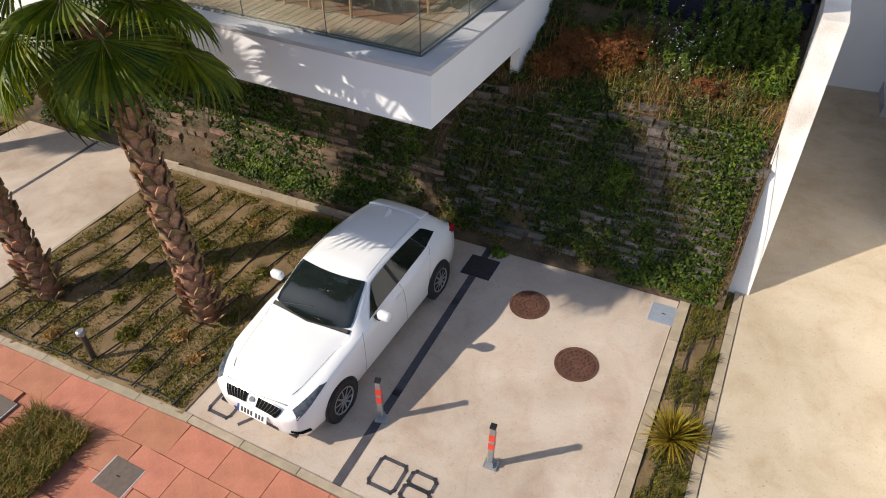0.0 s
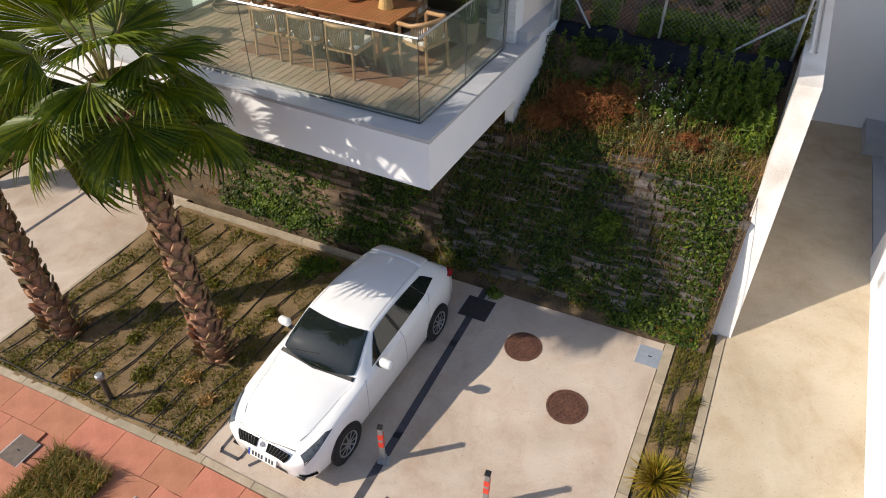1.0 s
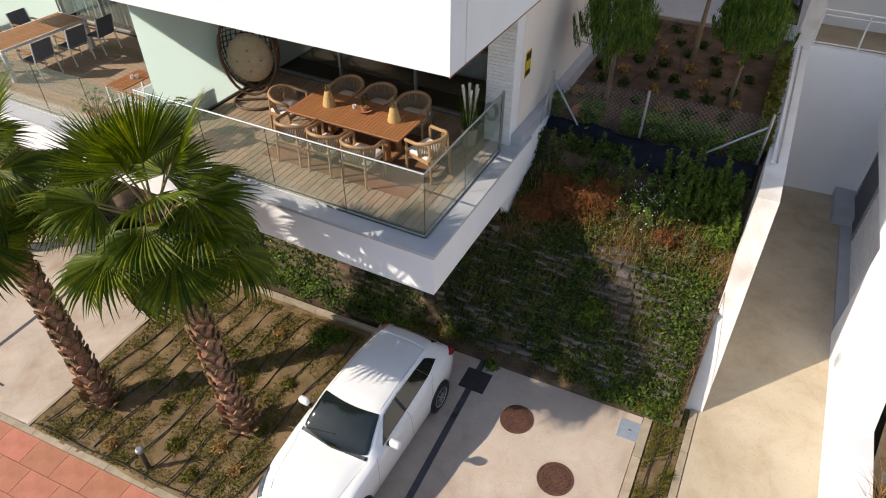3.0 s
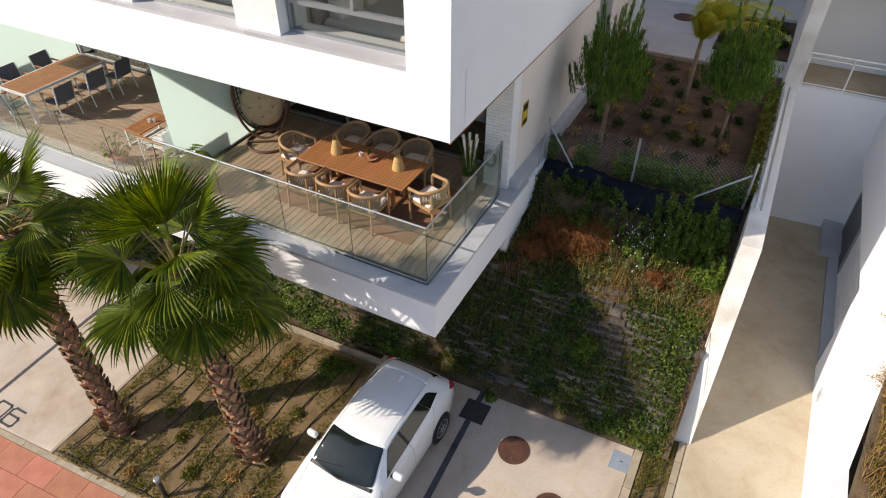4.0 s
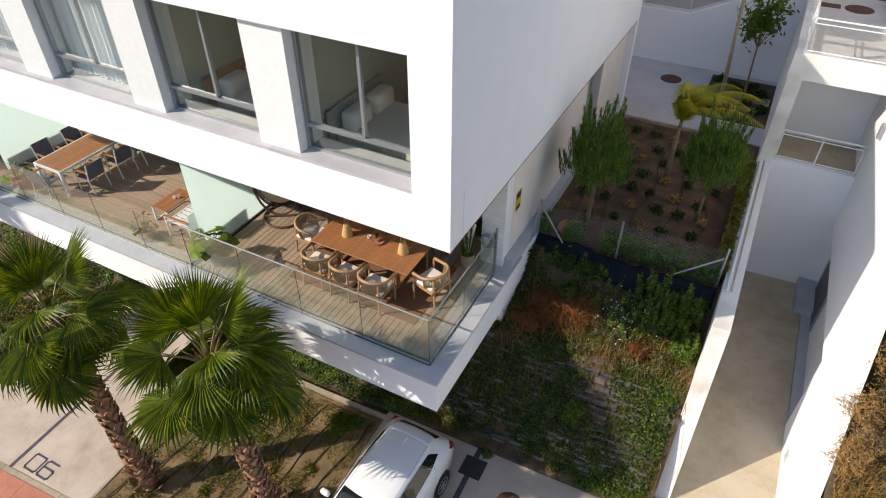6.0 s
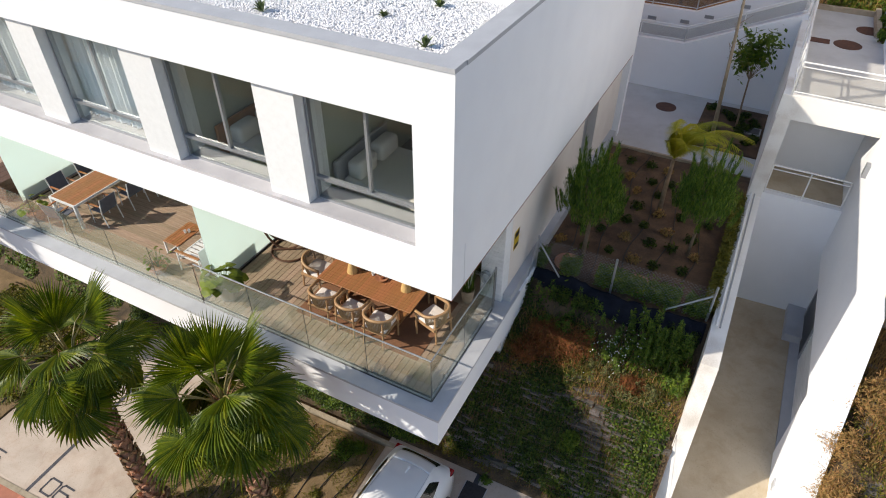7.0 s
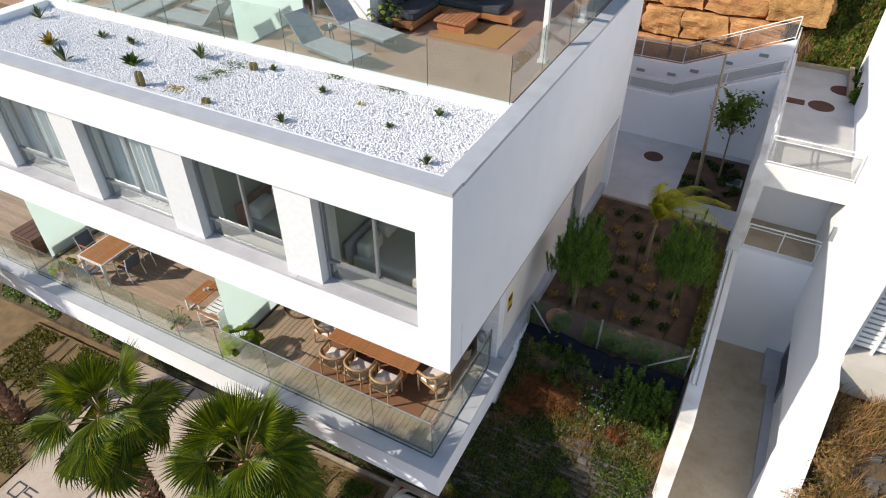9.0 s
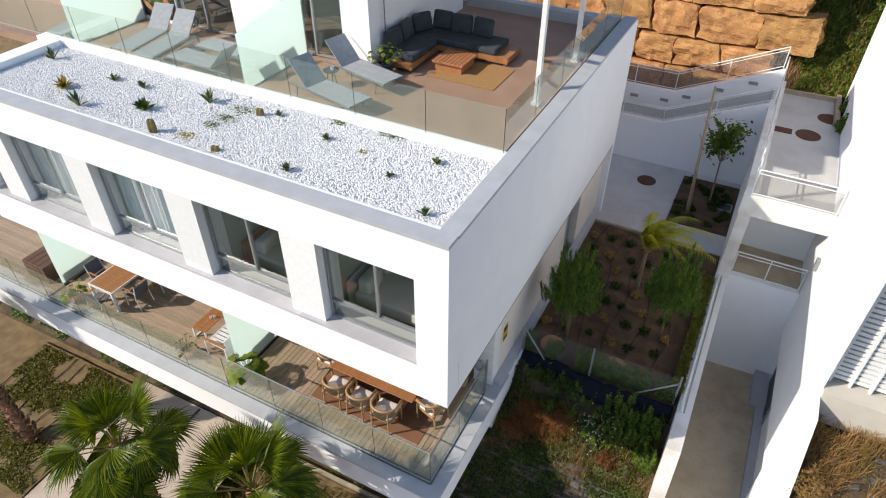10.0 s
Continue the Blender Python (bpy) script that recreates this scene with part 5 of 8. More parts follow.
shrub("creeper_clump", -3.42, 9.4, ground_z(-3.4, 9.4), 0.16, 0.06, 90, 0.05, M_bright, "ivy spilling onto the concrete stall")

# ---- forecourt details ----
def stroke(bm, pts, w=0.05, closed=False, z=0.005):
    """A painted stroke of flat bars."""
    pts = [Vector((x, y, 0)) for x, y in pts]
    if closed:
        pts.append(pts[0])
    for a, b in zip(pts, pts[1:]):
        d = (b - a).normalized() * w / 2
        s = Vector((-d.y, d.x, 0))
        q = [a - d - s, b + d - s, b + d + s, a - d + s]
        lo, hi = [bm.verts.new(p + Vector((0, 0, z - 0.004))) for p in q], [bm.verts.new(p + Vector((0, 0, z))) for p in q]
        bm.faces.new(hi)
        for k in range(4):
            bm.faces.new((lo[k], lo[(k + 1) % 4], hi[(k + 1) % 4], hi[k]))
    return bm


GLYPH = {
    "0": [([(0.03, 0), (0.35, 0), (0.38, 0.05), (0.38, 0.35), (0.35, 0.4), (0.03, 0.4), (0, 0.35), (0, 0.05)], True)],
    "8": [([(0.03, 0), (0.33, 0), (0.36, 0.04), (0.36, 0.16), (0.32, 0.2), (0.04, 0.2), (0, 0.16), (0, 0.04)], True), ([(0.05, 0.205), (0.31, 0.205), (0.35, 0.24), (0.35, 0.36), (0.31, 0.4), (0.05, 0.4), (0.01, 0.36), (0.01, 0.24)], True)],
    "6": [([(0.36, 0.4), (0.06, 0.4), (0, 0.34), (0, 0.04), (0.04, 0), (0.33, 0), (0.37, 0.04), (0.37, 0.19), (0.33, 0.23), (0.02, 0.23)], False)],
    "7": [([(0, 0.4), (0.36, 0.4), (0.36, 0.34), (0.12, 0.0)], False)],
    "5": [([(0.36, 0.4), (0, 0.4), (0, 0.23), (0.32, 0.23), (0.36, 0.19), (0.36, 0.04), (0.32, 0), (0, 0)], False)],
}


def stall_number(text, x, y):
    top = empty("stall_number", None, "stall number stencilled in dark grey paint", "marking", kind="structure")
    for i, ch in enumerate(text):
        bm = bmesh.new()
        for pts, closed in GLYPH[ch]:
            stroke(bm, [(x + i * 0.47 + a, y + b) for a, b in pts], 0.05, closed, 0.006 + 0.001 * i)
        part("digit", tilted(bm), M_line, top)


stall_number("08", -3.17, 4.63)
stall_number("07", -5.88, 4.60)
stall_number("06", -13.55, 4.21)
stall_number("05", -16.23, 4.14)
structure("line_stall", tilted(stroke(bmesh.new(), [(-3.51, 4.46), (-3.53, 6.0), (-3.57, 8.0), (-3.6, 9.5)], 0.13)), M_line, "dark painted line between the stalls")
structure("line_stall_left", tilted(stroke(bmesh.new(), [(-13.86, 4.06), (-13.89, 9.3)], 0.10)), M_line, "dark painted line between the stalls")


def cover(name, x, y, r, material, label):
    top = empty(name, Matrix.Translation((x, y, ground_z(x, y))) @ Euler((0.045, -0.05, 0)).to_matrix().to_4x4(), label, "manhole cover")
    part("frame", lathe([(r, 0.001), (r, 0.010), (r - 0.035, 0.012), (r - 0.04, 0.004)], 40), material, top)
    part("lid", lathe([(r - 0.045, 0.001), (r - 0.045, 0.010), (0.02, 0.011)], 40), material, top)
    bm = bmesh.new()
    for rr, cnt in ((0.24, 22), (0.17, 16), (0.10, 10)):
        for k in range(cnt):
            a = 2 * math.pi * k / cnt
            c = Vector((math.cos(a) * rr, math.sin(a) * rr, 0))
            box(bm, c.x - 0.016, c.x + 0.016, c.y - 0.016, c.y + 0.016, 0.010, 0.022)
    tagged(part("stud", bm, material, top), kind="stuff")
    return top


cover("manhole_cover", -1.36, 7.56, 0.325, M_rust, "round rusty cast-iron manhole cover in the concrete")
cover("manhole_cover", -2.44, 8.42, 0.325, M_rust, "round rusty cast-iron manhole cover in the concrete")


def flat_cover(x0, x1, y0, y1, material, label, z=0.012, rot=0.0, ribs=0):
    top = empty("access_cover", None, label, "access cover")
    part("plate", tilted(boxes((x0, x1, y0, y1, -0.02, z))), material, top)
    for a in (x0 - 0.02, x1 + 0.004):
        part("rim", tilted(boxes((a, a + 0.016, y0, y1, -0.02, z - 0.004))), M_cap, top)
    part("lifting_slot", tilted(boxes(((x0 + x1) / 2 - 0.03, (x0 + x1) / 2 + 0.03, (y0 + y1) / 2 - 0.01, (y0 + y1) / 2 + 0.01, z, z + 0.003))), M_black, top)


M_plate = mat("grey_brown_plate", (0.16, 0.12, 0.095), (0.11, 0.085, 0.07), 0.7, 12, 140, 0.5, metal=0.2, dist=0.004)
M_blueplate = mat("galvanised_plate", (0.36, 0.40, 0.46), (0.29, 0.33, 0.39), 0.5, 12, 140, 0.3, metal=0.3, dist=0.004)
flat_cover(-6.49, -5.97, 3.05, 3.48, M_plate, "grey-brown steel access cover in the pavement")
flat_cover(-9.05, -8.62, 3.0, 3.44, M_plate, "grey-brown steel access cover in the pavement")
flat_cover(-0.64, -0.24, 8.87, 9.28, M_blueplate, "pale galvanised access cover in the concrete")
flat_cover(-3.82, -3.28, 8.67, 9.18, mat("black_speckled_plate", (0.045, 0.04, 0.042), (0.022, 0.02, 0.021), 0.75, 14, 160, 0.4), "black speckled access cover on the stall line")

M_orange = mat("red_reflective_band", (0.75, 0.06, 0.03), (0.65, 0.05, 0.03), 0.4, 8, 60, 0)


def bollard(x, y, yaw):
    b = empty("parking_bollard", Matrix.Translation((x, y, ground_z(x, y))) @ Euler((0, 0, yaw)).to_matrix().to_4x4(), "grey steel folding bollard with red reflective bands", "bollard", "bollards on the stalls")
    part("post", soft_box(-0.035, 0.035, -0.035, 0.035, 0.03, 0.84, 0.006), M_steel, b)
    for z in (0.40, 0.58):
        part("band", boxes((-0.038, 0.038, -0.038, 0.038, z, z + 0.12)), M_orange, b, "red reflective band")
    part("cap", soft_box(-0.04, 0.04, -0.04, 0.04, 0.83, 0.865, 0.006), M_black, b)
    part("base_plate", soft_box(-0.08, 0.10, -0.07, 0.07, 0.0, 0.035, 0.006), M_steel, b)
    part("hinge", boxes((-0.05, 0.05, -0.055, 0.055, 0.035, 0.11)), M_alu, b)
    return b


bollard(-1.84, 5.52, 0.1)
bollard(-3.50, 5.52, 0.3)
lamp = empty("garden_light", Matrix.Translation((-8.24, 4.55, ground_z(-8.24, 4.55))), "dark bronze garden bollard light", "garden light")
part("post", lathe([(0.045, -0.05), (0.045, 0.55)], 16), mat("bronze_metal", (0.10, 0.09, 0.075), (0.07, 0.06, 0.05), 0.45, 8, 60, 0.05, metal=0.5), lamp)
part("head", lathe([(0.06, 0.56), (0.075, 0.60), (0.07, 0.645), (0.05, 0.66)], 16), M_alu, lamp)

# drip hoses in the bed and the strip
for i in range(11):
    x = -10.95 + i * 0.46
    pts = [(x + 0.05 * math.sin(k * 0.9 + i) + 0.03 * k, 4.4 + 0.3 * k, ground_z(x, 4.4 + 0.3 * k) + 0.055) for k in range(16)]
    tagged(part("drip_hose", tube(bmesh.new(), pts, 0.015, 5), M_hose), "thin black drip hose lying on dry soil", "hose", "drip hoses")
tagged(part("drip_hose", tube(bmesh.new(), [(-11.15 + 0.3 * k, kerb_y(-11.15 + 0.3 * k) + 0.14 + 0.02 * math.sin(k), ground_z(-11.15 + 0.3 * k, 4.4) + 0.05) for k in range(17)], 0.013, 5), M_hose), "thin black drip hose lying on dry soil", "hose", "drip hoses")
for xo in (0.08, 0.32):
    pts = [(xo + 0.03 * math.sin(k * 0.8), 4.0 + 0.3 * k, ground_z(xo, 4.0 + 0.3 * k) + 0.035) for k in range(20)]
    tagged(part("drip_hose", tube(bmesh.new(), pts, 0.013, 5), M_hose), "thin black drip hose lying on dry soil", "hose", "drip hoses")

# weeds in the bed, strip and tree pit
def bed_points(count, x0, x1, y0, y1, f=1.5, seed=0, thr=0.0):
    pts = []
    while len(pts) < count:
        x, y = RNG.uniform(x0, x1), RNG.uniform(y0, y1)
        if (x > -6 or y < 3.6 or y > kerb_y(x) + 0.08) and noise.noise((x * f, y * f, seed)) > thr + RNG.uniform(-0.15, 0.15):
            pts.append((x, y, ground_z(x, y) + 0.01))
    return np.array(pts)


P = bed_points(13000, -11.1, -6.25, 4.12, 9.0, 1.3, 3, 0.05)
stuff("bed_weeds", leaf_mesh("bed_weeds", P + RNG.uniform(0, 0.05, (len(P), 1)) * (0, 0, 1), np.tile((0, 0, 1.0), (len(P), 1)), 0.022, M_weed, 1.4), "low green weeds on the dry bed", "weeds")
P = bed_points(11000, -11.1, -6.25, 4.12, 9.0, 2.2, 13, 0.0)
stuff("bed_grass", blade_mesh("bed_grass", P, np.full(len(P), 0.09), 0.9, 0.006, M_weed), "thin grass on the dry bed", "grass")
P = bed_points(3000, -11.1, -6.25, 4.12, 9.0, 3.0, 23, 0.1)
stuff("bed_straw", blade_mesh("bed_straw", P, np.full(len(P), 0.06), 1.2, 0.006, M_dry), "dry straw on the bed", "dry grass")
P = bed_points(9000, -11.1, -6.25, 4.12, 9.0, 6.0, 53, 0.0)
stuff("bed_litter", leaf_mesh("bed_litter", P, np.tile((0, 0, 1.0), (len(P), 1)), 0.012, M_dry, 1.8), "dry crumbs and dead leaves on the bed", "leaf litter")
P = bed_points(7000, -0.08, 0.45, 4.0, 9.9, 2.0, 33, -0.05)
stuff("strip_weeds", blade_mesh("strip_weeds", P, np.full(len(P), 0.07), 1.0, 0.006, M_weed), "low weeds in the strip", "weeds")
for x, y, r in ((-7.06, 8.55, 0.32), (-6.75, 8.75, 0.22)):
    shrub("green_patch", x, y, ground_z(x, y), r, 0.10, 900, 0.025, M_bright, "bright green weed clump on the bed")
for x, y, r in ((-8.93, 5.69, 0.16), (-7.27, 5.45, 0.17), (-8.14, 5.12, 0.18), (-9.3, 4.6, 0.14), (-9.6, 7.3, 0.16), (-8.6, 7.4, 0.15), (-7.9, 6.8, 0.15), (-7.0, 7.2, 0.15), (-9.2, 6.4, 0.13), (-8.1, 8.3, 0.14), (-7.4, 4.75, 0.16), (-6.7, 5.2, 0.14)):
    shrub("weed_clump", x, y, ground_z(x, y), r, 0.07, 260, 0.022, M_weed if (x * 10) % 2 < 1 else M_dry, "small dry weed clump on the bed", long=2.2)
structure("tree_pit", tilted(boxes((-8.2, -7.1, 2.0, 3.5, -0.1, 0.02))), M_soil, "square tree pit in the pavement")
P = bed_points(4200, -8.22, -7.05, 2.0, 3.55, 1.0, 0, -9)
stuff("pit_grass", blade_mesh("pit_grass", P, np.full(len(P), 0.22), 0.9, 0.007, M_weed), "shaggy yellow-green grass in the tree pit", "grass")
stuff("pit_straw", blade_mesh("pit_straw", P[:1500], np.full(1500, 0.22), 1.0, 0.007, M_dry), "dry straw in the tree pit", "dry grass")


def spiky(name, x, y, z, count, length, width, material, label, category, low=10, high=85):
    """A rosette of slim stiff leaves."""
    top = empty(name, Matrix.Translation((x, y, z)), label, category)
    bm = bmesh.new()
    for i in range(count):
        a, el = random.uniform(0, 6.28), radians(random.uniform(low, high))
        L = length * random.uniform(0.7, 1.1)
        d = Vector((math.cos(a) * math.cos(el), math.sin(a) * math.cos(el), math.sin(el)))
        s = Vector((-math.sin(a), math.cos(a), 0)) * width * random.uniform(0.7, 1.2)
        p0, p1, p2 = Vector((0, 0, 0.01)), d * L * 0.55 + Vector((0, 0, 0.02)), d * L - Vector((0, 0, 0.06 * L))
        v = [bm.verts.new(q) for q in (p0 - s * 0.6, p0 + s * 0.6, p1 + s, p1 - s, p2, p1 - Vector((0, 0, width * 0.8)))]
        bm.faces.new((v[0], v[1], v[2], v[3]))
        bm.faces.new((v[3], v[2], v[4]))
        bm.faces.new((v[1], v[0], v[5]))
        bm.faces.new((v[0], v[3], v[5]))
        bm.faces.new((v[2], v[1], v[5]))
        bm.faces.new((v[4], v[2], v[5]))
        bm.faces.new((v[3], v[4], v[5]))
    tagged(part("leaves", bm, material, top), kind="stuff")
    return top


spiky("yucca", 0.16, 6.85, ground_z(0.16, 6.85) + 0.02, 260, 0.55, 0.009, M_yucca, "yellow-green spiky yucca in the strip", "yucca")
spiky("yucca", 0.42, 7.0, ground_z(0.42, 7.0) + 0.02, 120, 0.32, 0.007, M_yucca, "smaller yellow-green yucca in the strip", "yucca")
for y in (6.1, 6.35, 7.7, 8.4, 5.4):
    spiky("tuft", 0.4, y, ground_z(0.4, y) + 0.01, 50, 0.2, 0.005, M_weed, "small weed tuft by the kerb", "weed")

# ---- roof gravel and its plants ----
def gravel(count, x0, x1, y0, y1, z, size, material, label):
    base = np.array([(1, 0, 0), (-1, 0, 0), (0, 1, 0), (0, -1, 0), (0, 0, 0.6), (0, 0, -0.4)], float)
    faces = np.array([(0, 2, 4), (2, 1, 4), (1, 3, 4), (3, 0, 4), (2, 0, 5), (1, 2, 5), (3, 1, 5), (0, 3, 5)])
    a = RNG.uniform(0, 6.28, count)
    s = RNG.uniform(0.55, 1.25, (count, 3)) * size
    p = base[None] * s[:, None, :]
    c, sn = np.cos(a)[:, None], np.sin(a)[:, None]
    rot = np.stack([p[..., 0] * c - p[..., 1] * sn, p[..., 0] * sn + p[..., 1] * c, p[..., 2] + 0.35 * p[..., 0] * RNG.uniform(-1, 1, (count, 1))], -1)
    pos = np.stack([RNG.uniform(x0, x1, count), RNG.uniform(y0, y1, count), z + RNG.uniform(-0.013, 0.02, count)], -1)
    v = (rot + pos[:, None, :]).reshape(-1, 3)
    f = (faces[None] + 6 * np.arange(count)[:, None, None]).reshape(-1, 3)
    me = bpy.data.meshes.new("gravel")
    me.from_pydata(v.tolist(), [], f.tolist())
    me.materials.append(material)
    return stuff("gravel", me, label, "gravel")


M_gravel = mat("white_marble_gravel", (0.90, 0.89, 0.89), (0.82, 0.80, 0.80), 0.7, 8, 60, 0.0, island=0.10)
gravel(56000, -17.33, -4.37, 8.87, 11.48, 11.012, 0.026, M_gravel, "white marble gravel on the flat roof")
gravel(2500, -9.2, -4.5, 20.62, 20.9, 11.0, 0.034, M_gravel, "white marble gravel strip")
ROOF_PLANTS = [(-4.87, 9.24, 0.16), (-5.49, 10.87, 0.15), (-6.08, 10.05, 0.11), (-8.0, 10.65, 0.15), (-7.95, 9.29, 0.17), (-13.93, 9.28, 0.34), (-16.8, 10.79, 0.30), (-11.41, 10.8, 0.30), (-13.35, 10.63, 0.20), (-14.32, 10.61, 0.18), (-9.57, 11.02, 0.14)]
for i, (x, y, r) in enumerate(ROOF_PLANTS):
    spiky("agave", x, y, 11.01, 18 if r > 0.2 else 30, r * 1.3, 0.035 if r > 0.2 else 0.022, M_agave, "small spiky succulent in white gravel", "succulent", 25, 85)
for x, y, h in ((-11.47, 9.17, 0.34), (-9.96, 10.84, 0.2), (-9.75, 9.2, 0.14)):
    c = empty("cactus", Matrix.Translation((x, y, 11.0)), "small yellow-green columnar cactus in white gravel", "cactus")
    for k in range(2):
        part("column", lathe([(0.05, 0), (0.06, h * 0.4), (0.05, h * 0.9), (0.02, h)], 9, 0.07 * k - 0.03, 0.02 * k), mat("cactus_skin", (0.20, 0.16, 0.05), (0.13, 0.10, 0.035), 0.7, 12, 60, 0.3), c)
for x, y, r in ((-7.05, 10.6, 0.10), (-10.48, 10.88, 0.30), (-10.54, 10.39, 0.28), (-10.6, 10.03, 0.2), (-10.75, 9.41, 0.22), (-8.21, 11.41, 0.2), (-6.92, 11.43, 0.25)):
    n = int(240 * r)
    P = np.stack([RNG.normal(x, r * 0.6, n * 6), RNG.normal(y, r * 0.35, n * 6), np.full(n * 6, 11.03)], -1)
    P[:, 1] = np.clip(P[:, 1], 8.9, 11.45)
    stuff("creeping_succulent", leaf_mesh("creeper", P, np.tile((0, 0, 1.0), (len(P), 1)), 0.016, M_yucca if y < 9.6 or x == -7.05 else M_bright), "low creeping green succulent in gravel", "succulent")

for x, y in ((-15.07, 9.79), (-12.44, 9.84)):
    spiky("rosette", x, y, 11.01, 30, 0.34, 0.04, M_yucca if x < -14 else M_bright, "fleshy green rosette plant in white gravel", "succulent", 20, 75)

# ---- red pavement slabs ----
pav = empty("pavement", None, "red stamped concrete pavement", "pavement", kind="structure")
pv = {}
row = 0
y = 4.29
while y > 1.1:
    x = -13.9 + (row % 2) * 0.4
    while x < -0.3:
        cx, cy = x + 0.4, y - 0.265
        if not (-8.55 < cx < -6.75 and cy < 3.7 and cy > 1.8):
            key = row % 3
            if key not in pv:
                bmx = bmesh.new()
                t = 0.009 + 0.001 * key
                q0 = [(-0.3985, -0.2635), (0.3985, -0.2635), (0.3985, 0.2635), (-0.3985, 0.2635)]
                lo = [bmx.verts.new((a, b, -0.04)) for a, b in q0]
                hi = [bmx.verts.new((a * 0.992, b * 0.988, t)) for a, b in q0]
                bmx.faces.new(hi)
                for k in range(4):
                    bmx.faces.new((lo[k], lo[(k + 1) % 4], hi[(k + 1) % 4], hi[k]))
                pv[key] = solid("paving_slab", bmx, M_red)
            cy += kerb_y(cx) - 4.36
            m = Matrix.Translation((cx, cy, ground_z(cx, cy) - 0.005)) @ Euler((0.045, -0.05, 0.0475 if cx < -6.2 else 0)).to_matrix().to_4x4()
            part("paving_slab", pv[key], None, pav, at=m)
        x += 0.8
    y -= 0.53
    row += 1

# ---- balcony furniture ----
M_teak = mat("oiled_teak", (0.42, 0.19, 0.075), (0.30, 0.125, 0.05), 0.45, 4, 60, 0.1, obj_random=0.12, stretch=(1, 6, 1), dist=0.003)
M_paleteak = mat("pale_teak", (0.46, 0.28, 0.14), (0.34, 0.20, 0.10), 0.5, 6, 60, 0.1, dist=0.003)
M_rope = mat("beige_rope", (0.40, 0.29, 0.17), (0.28, 0.20, 0.12), 0.85, 20, 120, 0.3, dist=0.004)
M_cushion = mat("cream_cushion", (0.80, 0.74, 0.70), (0.70, 0.64, 0.60), 0.95, 5, 160, 0.2, dist=0.004)
M_rug = mat("brown_woven_rug", (0.25, 0.12, 0.06), (0.17, 0.08, 0.042), 0.95, 30, 180, 0.5, dist=0.004)
M_wicker = mat("dark_wicker", (0.14, 0.065, 0.035), (0.08, 0.04, 0.022), 0.6, 20, 90, 0.3)
M_straw = mat("woven_straw", (0.62, 0.42, 0.17), (0.48, 0.30, 0.11), 0.8, 30, 150, 0.5)
M_terracotta = mat("terracotta", (0.45, 0.20, 0.10), (0.35, 0.15, 0.08), 0.8, 8, 60, 0.2)
M_greyfab = mat("charcoal_fabric", (0.055, 0.06, 0.07), (0.035, 0.038, 0.045), 0.95, 6, 160, 0.3, dist=0.003)
M_mesh = mat("grey_mesh_fabric", (0.36, 0.37, 0.39), (0.28, 0.29, 0.31), 0.85, 8, 200, 0.2, dist=0.002)
M_bluefab = mat("slate_mesh_fabric", (0.14, 0.15, 0.19), (0.10, 0.11, 0.14), 0.85, 8, 200, 0.2, dist=0.002)
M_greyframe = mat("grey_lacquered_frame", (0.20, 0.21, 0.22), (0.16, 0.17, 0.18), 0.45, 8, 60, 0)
FLOOR = 4.19


def thing_at(x, y, z, yaw=0.0):
    return Matrix.Translation((x, y, z)) @ Euler((0, 0, radians(yaw))).to_matrix().to_4x4()


rug = tagged(part("rug", soft_box(-8.26, -5.05, 9.0, 11.0, FLOOR + 0.001, FLOOR + 0.012, 0.004, 1), M_rug), "brown woven outdoor rug under the dining table", "rug")

dt = empty("dining_table", thing_at(-6.73, 10.07, FLOOR + 0.012), "oiled teak dining table with a slatted top", "table")
slat = solid("slat", soft_box(-0.034, 0.034, -0.52, 0.52, 0.705, 0.735, 0.004, 1), M_teak)
for k in range(35):
    part("slat", slat, None, dt, at=Matrix.Translation((-1.19 + 0.07 * k, 0, 0)))
part("apron", boxes((-1.15, 1.15, -0.44, -0.40, 0.63, 0.704), (-1.15, 1.15, 0.40, 0.44, 0.63, 0.704), (-1.15, -1.1, -0.4, 0.4, 0.63, 0.704), (1.1, 1.15, -0.4, 0.4, 0.63, 0.704)), M_teak, dt)
for sx in (-0.78, 0.78):
    part("trestle_foot", soft_box(sx - 0.05, sx + 0.05, -0.4, 0.4, 0.0, 0.06, 0.01, 1), M_teak, dt)
    for sy in (-0.2, 0.2):
        part("leg", soft_box(sx - 0.045, sx + 0.045, sy - 0.045, sy + 0.045, 0.06, 0.63, 0.008, 1), M_teak, dt)


